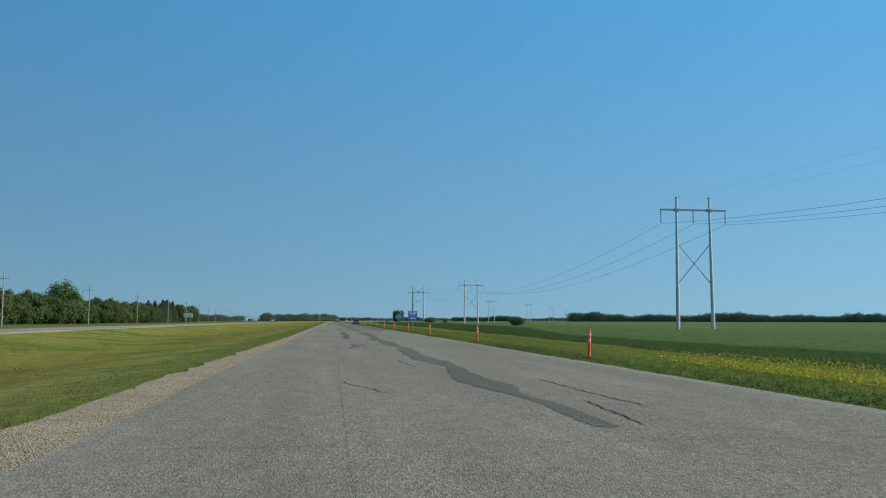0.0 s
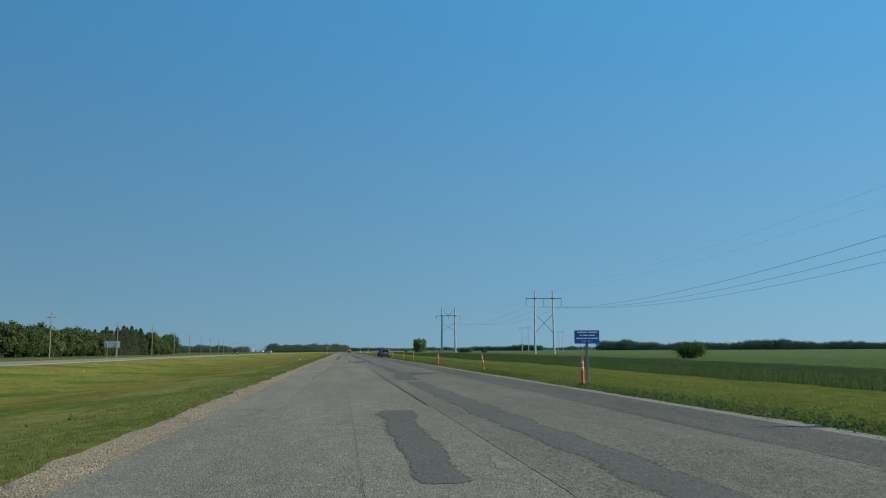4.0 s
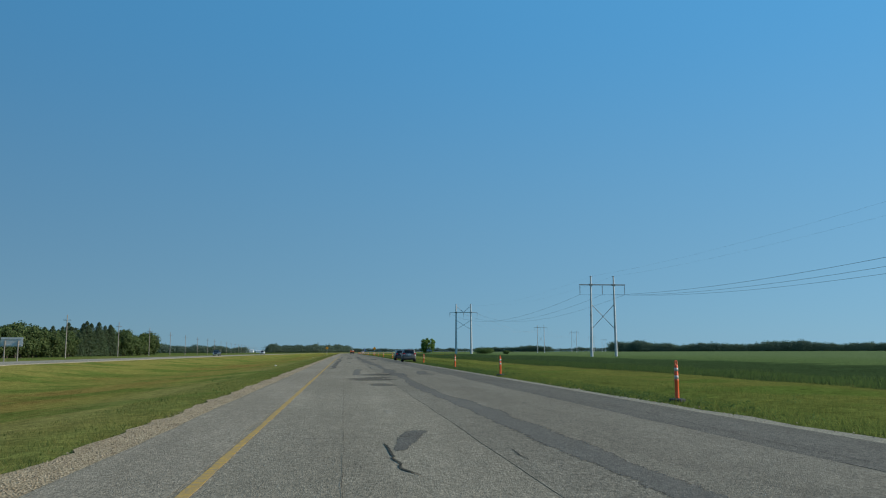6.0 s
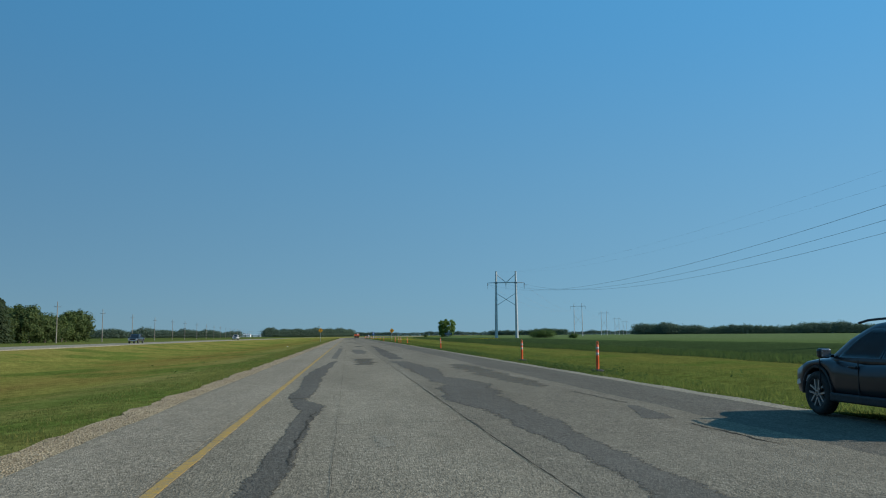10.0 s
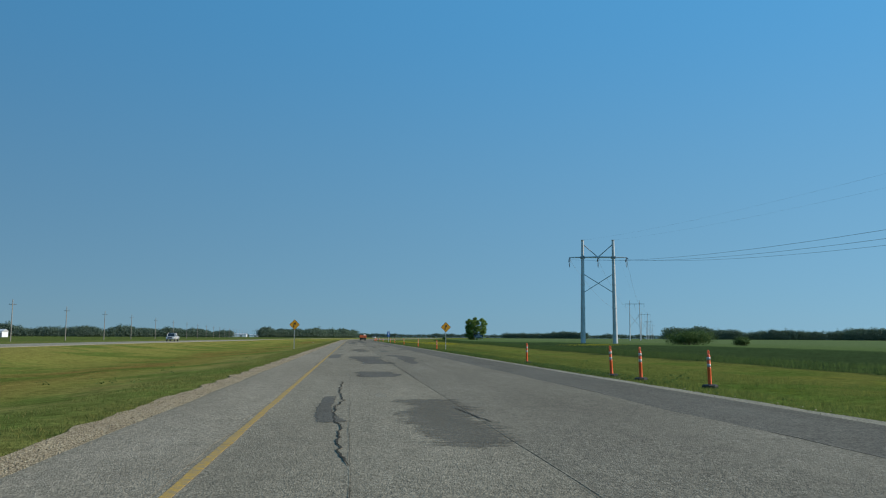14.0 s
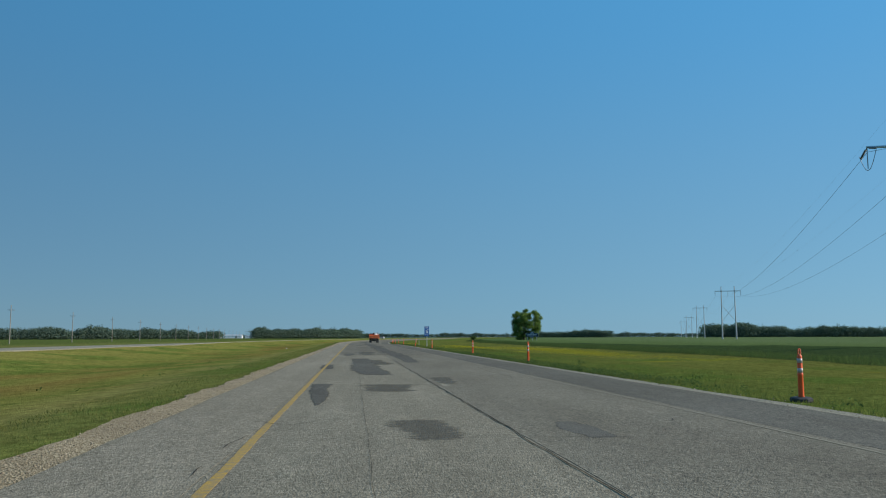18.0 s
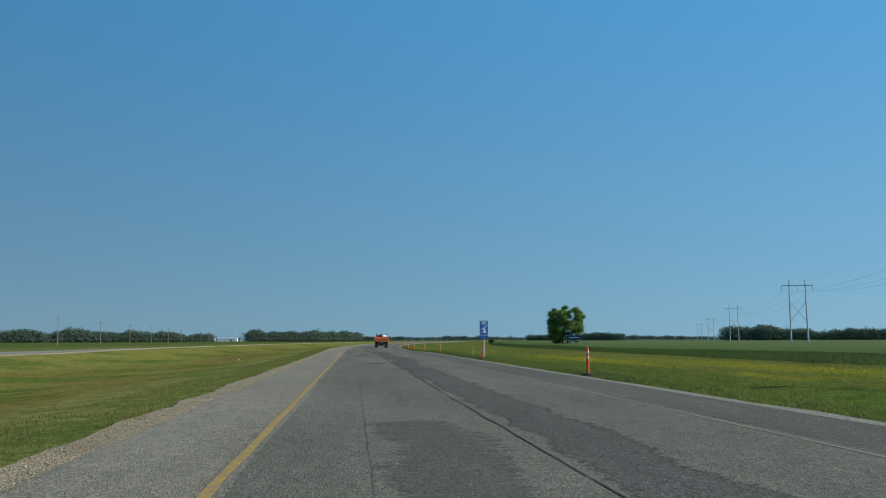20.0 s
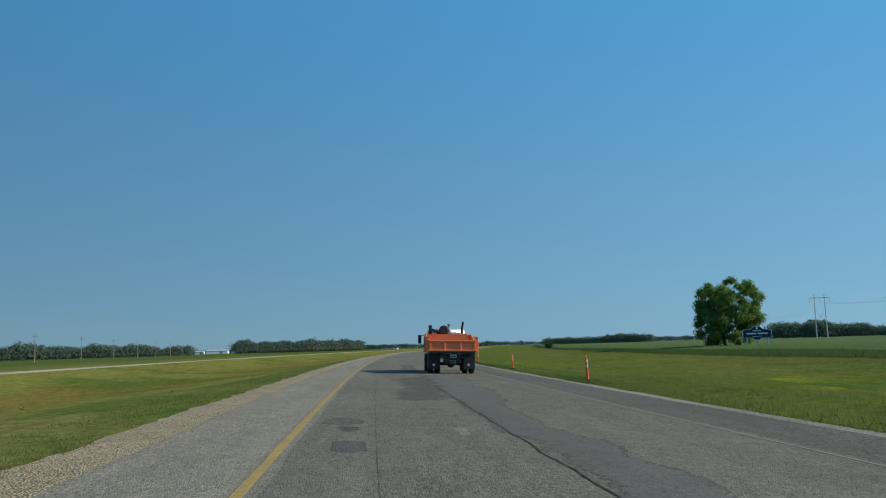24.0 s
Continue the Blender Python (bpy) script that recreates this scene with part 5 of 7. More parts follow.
        for name, material, g0, g1 in (("tail_lamp", RED_MAT, -0.15, 1.0), ("lamp_lens", LAMP_MAT, -1.0, -0.18)) if silver else (("tail_lamp", RED_MAT, -1.0, 1.0),):
            bm = bmesh.new()
            rows = []
            for fx, dy, up, down in line[:5] if g1 < 0 else line:
                lo, hi = (v * tall * (up if v > 0 else down) for v in (g0, g1))
                rows.append([(s * (hw * fx + 0.006), -L + dy - 0.008 + 0.16 * max(0, q), rear_lamp_z + q) for q in (lo, (lo + hi) / 2, hi)])
            loft(bm, rows, False)
            bmesh.ops.solidify(bm, geom=bm.faces, thickness=0.03)
            part(name, bm, material, h, "red tail lamp" if material == RED_MAT else "clear reversing lens", True)
        bm = bmesh.new()
        prism(bm, [(L - 0.62, belt - 0.24), (L - 0.18, belt - 0.36), (L - 0.16, belt - 0.44), (L - 0.50, belt - 0.36)], 0, s * hw * 0.55, s * (hw * 0.925))
        part("head_lamp", bm, LAMP_MAT, h, "clear head lamp")
        for y in (-L + 1.28, -L + 2.25):
            bm = bmesh.new()
            box(bm, (s * (hw + 0.012), y, belt - 0.10), (0.03, 0.20, 0.035), 0.012)
            part("door_handle", bm, CHROME_MAT if silver else paint, h)
        for y in (-L + 1.16, -L + 2.14, -L + 3.10):
            bm = bmesh.new()
            box(bm, (s * (hw - 0.004), y, 0.62), (0.014, 0.010, belt - 0.36))
            part("door_gap", bm, TRIM_MAT, h)
        bm = bmesh.new()
        box(bm, (s * (hw - 0.005), (rear_axle + front_axle) / 2, 0.31), (0.06, base - 2 * wheel_r - 0.12, 0.13), 0.025)
        part("sill_trim", bm, TRIM_MAT, h)
        for ax in (rear_axle, front_axle):
            bm = bmesh.new()
            for k in range(14):
                a0, a1 = (math.pi * (-0.02 + 1.04 * q / 14) for q in (k, k + 1))
                R = wheel_r + 0.075
                xa, xb = (interp_rows(low, ax + R * math.cos(q))[0] - 0.016 for q in (a0, a1))
                tube(bm, (s * xa, ax + R * math.cos(a0), wheel_r + R * math.sin(a0)), (s * xb, ax + R * math.cos(a1), wheel_r + R * math.sin(a1)), 0.024, None, 5, False)
            part("arch_trim", bm, TRIM_MAT if not silver else paint, h)
            wheel(h, s * (hw - 0.115), ax, wheel_r, 0.22, s, 5, RIM_MAT, 0.69)
    # tail: spoiler lip, plate, bumper
    bm = bmesh.new()
    box(bm, (0, -L + 0.40, height - 0.075), (hw * 1.26, 0.14, 0.03), 0.012)
    part("spoiler", bm, paint, h)
    bm = bmesh.new()
    box(bm, (0, -L + 0.325, height - 0.075), (0.30, 0.02, 0.025), 0.006)
    part("brake_light", bm, RED_MAT, h)
    bm = bmesh.new()
    box(bm, (0, -L + 0.10, 0.54), (hw * 1.80, 0.26, 0.24), 0.10)
    bumper = part("rear_bumper", bm, TRIM_MAT if not silver else paint, h)
    bm = bmesh.new()
    box(bm, (0, -L + 0.10, 0.39), (hw * 1.74, 0.24, 0.20), 0.07)
    part("bumper_valance", bm, TRIM_MAT, bumper)
    pz = rear_lamp_z - 0.08 if silver else rear_lamp_z - 0.06
    bm = bmesh.new()
    box(bm, (0, -L - 0.012, pz + 0.115), (hw * 1.12, 0.03, 0.035), 0.01)
    part("gate_garnish", bm, CHROME_MAT if silver else TRIM_MAT, h)
    bm = bmesh.new()
    box(bm, (0, -L - 0.002, pz), (hw * 0.98, 0.03, 0.19), 0.02)
    part("plate_recess", bm, BRACE_MAT if silver else paint, h)
    bm = bmesh.new()
    box(bm, (0, -L - 0.022, pz - 0.005), (0.31, 0.014, 0.15), 0.006)
    plate = part("number_plate", bm, PLATE_MAT, h)
    bm = bmesh.new()
    box(bm, (0, -L - 0.031, pz - 0.01), (0.22, 0.006, 0.06))
    part("writing", bm, NAVY_MAT, plate)
    bm = bmesh.new()
    lathe(bm, (0, -L + 0.04, pz + 0.185), (0, -1, 0), [(0, 0.04), (0.03, 0.034)], 14)
    part("badge", bm, BRACE_MAT, h)
    bm = bmesh.new()
    tube(bm, (0, -L + 0.07, belt + 0.08), (0.30, -L + 0.11, belt + 0.13), 0.012, 0.008, 5)
    part("rear_wiper", bm, TRIM_MAT, h)
    bm = bmesh.new()
    tube(bm, (0, -L + 0.62, height), (0, -L + 0.46, height + 0.16), 0.008, 0.004, 5)
    part("aerial", bm, TRIM_MAT, h)
    bm = bmesh.new()
    tube(bm, (hw * 0.45, -L - 0.06, 0.30), (hw * 0.45, -L + 0.3, 0.30), 0.035, None, 10)
    part("exhaust_pipe", bm, CHROME_MAT, h)
    bm = bmesh.new()
    box(bm, (0, L - 0.06, 0.50), (hw * 1.1, 0.10, 0.16), 0.03)
    part("grille", bm, TRIM_MAT, h)
    return h


suv((8.29, 267.8, 0.0), -1.2, 4.30, 0.88, 1.575, 2.54, SILVER_PAINT, "dusty grey SUV with chrome trim parked on the shoulder", True, 0.35, 0.98, 1.0)
suv((8.52, 286.45, 0.0), 0.5, 4.02, 0.86, 1.465, 2.44, BLUE_PAINT, "dark navy compact SUV parked half on the grass", False, 0.34, 0.955, 1.0)


def pickup(at, turn, paint, label):
    """A crew-cab pickup; y runs to its nose."""
    h = thing("pickup_truck", at, label, "pickup truck", "", turn)
    hw, L = 1.0, 2.9
    bm = bmesh.new()
    low = [(-L, 0.9, 0.55, 1.08), (-L + 0.1, hw, 0.5, 1.14), (0, hw, 0.45, 1.16), (L - 1.5, hw, 0.45, 1.14), (L - 0.4, hw * 0.97, 0.45, 1.06), (L - 0.05, hw * 0.88, 0.5, 0.96), (L, hw * 0.8, 0.55, 0.9)]
    rings = []
    for k in range(60):
        y = -L + 2 * L * k / 59
        w, z0, z1 = interp_rows(low, y)
        for ax in (-L + 1.15, L - 1.0):
            d = abs(y - ax)
            if d < 0.48:
                z0 = max(z0, 0.40 + math.sqrt(0.48 ** 2 - d * d))
        rings.append(section(y, w, z0, max(z1, z0 + 0.06), max(z1 + 0.02, z0 + 0.08), 0.96))
    loft(bm, rings)
    part("body", bm, paint, h, smooth=True)
    bm = bmesh.new()
    box(bm, (0, 0, 0.58), (1.5, 5.0, 0.3), 0.05)
    part("chassis", bm, DARK_STEEL, h)
    cab = [(-L + 1.95, 1.12), (-L + 2.1, 1.88), (-L + 2.4, 1.93), (L - 1.95, 1.92), (L - 1.65, 1.80), (L - 1.05, 1.14)]
    bm = bmesh.new()
    prism(bm, cab, 0, -0.90, 0.90)
    for v in bm.verts:
        if v.co.z > 1.5:
            v.co.x *= 0.84
    part("cab_glass", bm, GLASS_DARK, h, "dark window glass")
    bm = bmesh.new()
    box(bm, (0, -0.03, 1.92), (1.50, 2.0, 0.07), 0.03)
    part("cab_roof", bm, paint, h)
    for s in (-1, 1):
        for y0, y1 in ((L - 1.1, L - 1.68), (0.05, 0.05), (-L + 2.05, -L + 2.18)):
            bm = bmesh.new()
            tube(bm, (s * 0.90, y0, 1.14), (s * 0.76, y1, 1.90), 0.06, None, 6)
            part("pillar", bm, paint, h)
        bm = bmesh.new()
        box(bm, (s * 1.12, L - 1.4, 1.28), (0.22, 0.10, 0.24), 0.03)
        part("wing_mirror", bm, TRIM_MAT, h)
        bm = bmesh.new()
        box(bm, (s * 0.75, L - 0.03, 0.86), (0.36, 0.10, 0.18), 0.03)
        part("head_lamp", bm, LAMP_MAT, h)
        bm = bmesh.new()
        box(bm, (s * 0.92, -L + 0.03, 0.95), (0.12, 0.1, 0.3), 0.02)
        part("tail_lamp", bm, RED_MAT, h)
        for ax in (-L + 1.15, L - 1.0):
            wheel(h, s * 0.86, ax, 0.40, 0.26, s, 6)
    bm = bmesh.new()
    box(bm, (0, L + 0.0, 0.86), (1.0, 0.12, 0.30), 0.04)
    part("grille", bm, TRIM_MAT, h)
    bm = bmesh.new()
    box(bm, (0, L + 0.04, 0.56), (1.75, 0.16, 0.22), 0.04)
    part("front_bumper", bm, CHROME_MAT, h)


pickup((-41.8, 592.0, 0.02), 180, WHITE_PAINT, "white crew-cab pickup on the far carriageway")
pickup((20.5, 1100.0, 0.02), 168, WHITE_PAINT, "distant white pickup on the far carriageway")
pickup((-43.5, 452.0, 0.02), 180, BLACK_PAINT, "black crew-cab pickup on the far carriageway")


def dump_truck():
    """The orange dump truck ahead, seen from behind; y runs to its nose."""
    y0 = 733.5
    u = 3.95
    h = thing("dump_truck", (u + bend(y0), y0, float(tilt(u, y0))), "orange dump truck with folded loader crane and mud flaps", "truck", "", -heading(y0))
    h.matrix_basis = h.matrix_basis @ pose(0, 0, 0, 0, 1.8, 0)
    hw = 1.30
    # chassis
    bm = bmesh.new()
    for s in (-0.42, 0.42):
        box(bm, (s, 3.4, 0.92), (0.11, 6.8, 0.24), 0.02)
    for y in (0.15, 1.6, 3.2, 5.0):
        box(bm, (0, y, 0.92), (0.84, 0.12, 0.18), 0.02)
    part("chassis", bm, DARK_STEEL, h)
    bm = bmesh.new()
    tube(bm, (-0.95, 1.0, 0.52), (0.95, 1.0, 0.52), 0.09, None, 10)
    lathe(bm, (0, 0.72, 0.52), (0, 1, 0), [(0, 0.06), (0.08, 0.20), (0.35, 0.22), (0.5, 0.10)], 14)
    part("rear_axle", bm, DARK_STEEL, h)
    for s in (-1, 1):
        for x in (0.74, 1.10):
            wheel(h, s * x, 1.0, 0.52, 0.30, s, 0, RIM_MAT, 0.55)
        wheel(h, s * 1.06, 5.6, 0.52, 0.30, s, 0, RIM_MAT, 0.55)
        bm = bmesh.new()
        box(bm, (s * 0.93, 0.36, 0.62), (0.60, 0.02, 0.74), 0.006)
        flap = part("mud_flap", bm, RUBBER_MAT, h)
        bm = bmesh.new()
        lathe(bm, (s * 0.93 - 0.03, 0.352, 0.46), (0, -1, 0), [(0, 0.075), (0.006, 0.07)], 14)
        part("round_emblem", bm, BACK_MAT, flap, "pale round emblem")
        bm = bmesh.new()
        box(bm, (s * 0.93, 0.40, 1.02), (0.66, 0.06, 0.08), 0.01)
        part("flap_hanger", bm, DARK_STEEL, flap)
        bm = bmesh.new()
        box(bm, (s * 0.55, 0.08, 0.86), (0.30, 0.08, 0.13), 0.02)
        lamp = part("tail_lamp_box", bm, DARK_STEEL, h)
        bm = bmesh.new()
        box(bm, (s * 0.55, 0.035, 0.86), (0.10, 0.02, 0.06), 0.01)
        part("red_lens", bm, RED_MAT, lamp)
    bm = bmesh.new()
    box(bm, (0, 0.10, 0.72), (0.95, 0.10, 0.34), 0.02)
    box(bm, (0, 0.02, 0.60), (0.34, 0.16, 0.22), 0.03)
    part("hitch_plate", bm, DARK_STEEL, h)
    bm = bmesh.new()
    box(bm, (0.06, 0.035, 0.93), (0.32, 0.015, 0.16), 0.004)
    plate = part("number_plate", bm, PLATE_MAT, h)
    bm = bmesh.new()
    box(bm, (0.06, 0.025, 0.92), (0.24, 0.006, 0.07))
    part("writing", bm, NAVY_MAT, plate)
    # box body
    bm = bmesh.new()
    box(bm, (0, 1.95, 1.20), (2 * hw - 0.06, 3.8, 0.12), 0.02)
    part("box_floor", bm, ORANGE_PAINT, h)
    for s in (-1, 1):
        bm = bmesh.new()
        prism(bm, [(0.02, 1.14), (3.85, 1.14), (3.85, 2.14), (2.6, 2.12), (1.3, 1.82), (0.02, 1.74)], 0, s * (hw - 0.06), s * hw)
        side = part("side_wall", bm, ORANGE_PAINT, h)
        for y in (0.9, 1.7, 2.5, 3.3):
            bm = bmesh.new()
            box(bm, (s * (hw + 0.03), y, 1.55), (0.08, 0.12, 0.86), 0.015)
            part("side_rib", bm, ORANGE_PAINT, side)
        bm = bmesh.new()
        box(bm, (s * (hw + 0.01), 0.05, 1.48), (0.13, 0.16, 0.72), 0.02)
        part("corner_post", bm, ORANGE_PAINT, h)
        bm = bmesh.new()
        lathe(bm, (s * (hw + 0.01), 0.05, 1.84), (0, 0, 1), [(0, 0.05), (0.03, 0.07), (0.08, 0.05)], 8)
        part("gate_hinge", bm, DARK_STEEL, h)
    bm = bmesh.new()
    prism(bm, [(-hw, 1.15), (hw, 1.15), (hw, 2.02), (hw - 0.2, 2.18), (-hw + 0.06, 2.18), (-hw, 2.10)], 1, 3.82, 3.90)
    part("front_wall", bm, ORANGE_PAINT, h)
    bm = bmesh.new()
    box(bm, (0, 3.80, 1.98), (2 * hw - 0.3, 0.06, 0.10), 0.02)
    part("headboard_rail", bm, ORANGE_PAINT, h)
    bm = bmesh.new()
    prism(bm, [(-hw + 0.05, 1.70), (hw - 0.36, 1.70), (hw - 0.52, 2.08), (-hw + 0.10, 2.08)], 1, 0.42, 0.50)
    part("upper_tailboard", bm, ORANGE_PAINT, h)
    bm = bmesh.new()
    box(bm, (0, 0.0, 1.47), (2 * hw - 0.10, 0.05, 0.56), 0.01)
    gate = part("tailgate", bm, ORANGE_PAINT, h)
    for z in (1.22, 1.72):
        bm = bmesh.new()
        box(bm, (0, -0.05, z), (2 * hw - 0.04, 0.10, 0.09), 0.02)
        part("gate_rail", bm, ORANGE_PAINT, gate)
    for x in (-hw + 0.12, -0.42, 0.42, hw - 0.12):
        bm = bmesh.new()
        box(bm, (x, -0.045, 1.47), (0.11, 0.08, 0.46), 0.015)
        part("gate_rib", bm, ORANGE_PAINT, gate)
    bm = bmesh.new()
    box(bm, (0, -0.01, 1.11), (2 * hw - 0.2, 0.14, 0.10), 0.02)
    part("rear_sill", bm, DARK_STEEL, h)
    # cab
    bm = bmesh.new()
    prism(bm, [(4.15, 0.85), (5.6, 0.85), (6.9, 0.85), (6.95, 1.35), (5.9, 1.55), (5.55, 2.30), (5.3, 2.44), (4.3, 2.45), (4.15, 2.34)], 0, -1.05, 1.05)
    bmesh.ops.bevel(bm, geom=bm.edges[:], offset=0.06, segments=2, affect="EDGES")
    cab = part("cab", bm, WHITE_PAINT, h, "white truck cab", True)
    bm = bmesh.new()
    box(bm, (0, 4.14, 1.95), (1.5, 0.03, 0.42), 0.02)
    part("rear_window", bm, GLASS_DARK, cab)
    bm = bmesh.new()
    box(bm, (0, 5.75, 1.90), (1.75, 0.04, 0.44), 0.02, Matrix.Rotation(radians(28), 3, "X"))
    part("windscreen", bm, GLASS_DARK, cab)
    for s in (-1, 1):
        bm = bmesh.new()
        box(bm, (s * 1.06, 4.9, 1.85), (0.03, 0.9, 0.42), 0.01)
        part("side_window", bm, GLASS_DARK, cab)
        bm = bmesh.new()
        tube(bm, (s * 1.05, 5.5, 2.1), (s * 1.52, 5.5, 2.1), 0.02, None, 6)
        arm = part("mirror_arm", bm, DARK_STEEL, h)
        bm = bmesh.new()
        box(bm, (s * 1.50, 5.5, 1.86), (0.20, 0.10, 0.52), 0.04)
        part("mirror", bm, TRIM_MAT, arm)
    # exhaust stack
    bm = bmesh.new()
    tube(bm, (0.88, 4.02, 0.9), (0.88, 4.02, 2.50), 0.075, None, 12)
    tube(bm, (0.88, 4.02, 2.48), (0.94, 3.95, 2.86), 0.065, 0.06, 12)
    part("exhaust_stack", bm, DARK_STEEL, h)
    # folded loader crane behind the cab
    bm = bmesh.new()
    tube(bm, (-0.98, 3.6, 1.2), (-0.98, 3.6, 2.55), 0.10, 0.085, 10)
    box(bm, (-0.98, 3.6, 2.55), (0.20, 0.22, 0.20), 0.04)
    crane = part("crane_post", bm, DARK_STEEL, h)
    bm = bmesh.new()
    box(bm, (-0.66, 3.5, 2.28), (0.80, 0.16, 0.17), 0.03, Matrix.Rotation(radians(24), 3, "Y"))
    part("crane_boom", bm, DARK_STEEL, crane)
    bm = bmesh.new()
    lathe(bm, (-0.22, 3.2, 2.36), (0, 1, 0), [(0, 0.20), (0.04, 0.27), (0.40, 0.27), (0.44, 0.20)], 18)
    box(bm, (-0.22, 3.4, 2.12), (0.46, 0.40, 0.36), 0.05)
    part("hose_reel", bm, RUBBER_MAT, crane)
    bm = bmesh.new()
    tube(bm, (-0.02, 3.3, 2.10), (0.06, 3.3, 2.62), 0.06, 0.05, 8)
    lathe(bm, (0.07, 3.3, 2.60), (0, 0, 1), [(0, 0.05), (0.04, 0.10), (0.10, 0.10), (0.14, 0.04)], 10)
    tube(bm, (0.06, 3.3, 2.45), (0.20, 3.2, 2.08), 0.045, 0.035, 8)
    part("crane_hook", bm, BRACE_MAT, crane)
    bm = bmesh.new()
    box(bm, (0.50, 3.75, 2.16), (0.55, 0.20, 0.14), 0.03)
    part("toolbox", bm, WHITE_PAINT, h, "white toolbox behind the cab")


dump_truck()

# ---- worn pavement: patches, cracks and joints ----


def blob(name, rows, seed, material=PATCH_MAT, z=0.006, ragged=0.2):
    """A ragged flat patch of asphalt on the road; rows are across, along, width."""
    us, ys, ws = (np.array(v) for v in zip(*rows))
    long = ys[-1] - ys[0]
    n = max(8, int(long / 0.11))
    bm = bmesh.new()
    lines = []
    for k in range(n + 1):
        yy = ys[0] + long * k / n
        wide = float(np.interp(yy, ys, ws))
        t = min(k, n - k) / n * long
        end = min(1.0, 0.25 + t / (0.22 * wide + 0.1)) ** 0.5
        sides = []
        for s in (-1, 1):
            big = noise.noise((yy * 0.5, seed * 5.7, s)) * 1.3
            mid = noise.noise((yy * 2.3, seed * 3.3, s * 2.0)) * 0.7
            fine = (noise.noise((yy * 5.0, seed * 2.1, s * 3.0)) * 0.9 + noise.noise((yy * 13.0, seed * 1.1, s * 5.0)) * 0.6) * min(1.0, 0.22 / wide)
            sides.append(s * wide * 0.55 * max(0.06, end * (1 + ragged * 1.6 * (big + mid)) + ragged * fine))
        c = float(np.interp(yy, ys, us)) + 0.18 * wide * noise.noise((yy * 0.45, seed, 9.0))
        rim = min(1.0, t / (0.3 * wide))
        lines.append([(bm.verts.new((c + q + bend(yy), yy, z + float(tilt(c + q, yy)))), e * rim) for q, e in ((sides[0], 0.0), (sides[0] * 0.5, 0.8), (0.0, 1.0), (sides[1] * 0.5, 0.8), (sides[1], 0.0))])
    rim_of = {}
    for p, q in zip(lines, lines[1:]):
        for i in range(4):
            four = (p[i], p[i + 1], q[i + 1], q[i])
            bm.faces.new([v for v, _ in four])
            rim_of.update({v: e for v, e in four})
    layer = bm.loops.layers.uv.new("UVMap")
    for f in bm.faces:
        for lp in f.loops:
            lp[layer].uv = (rim_of[lp.vert], 0.0)
    return part(name, bm, material, road)


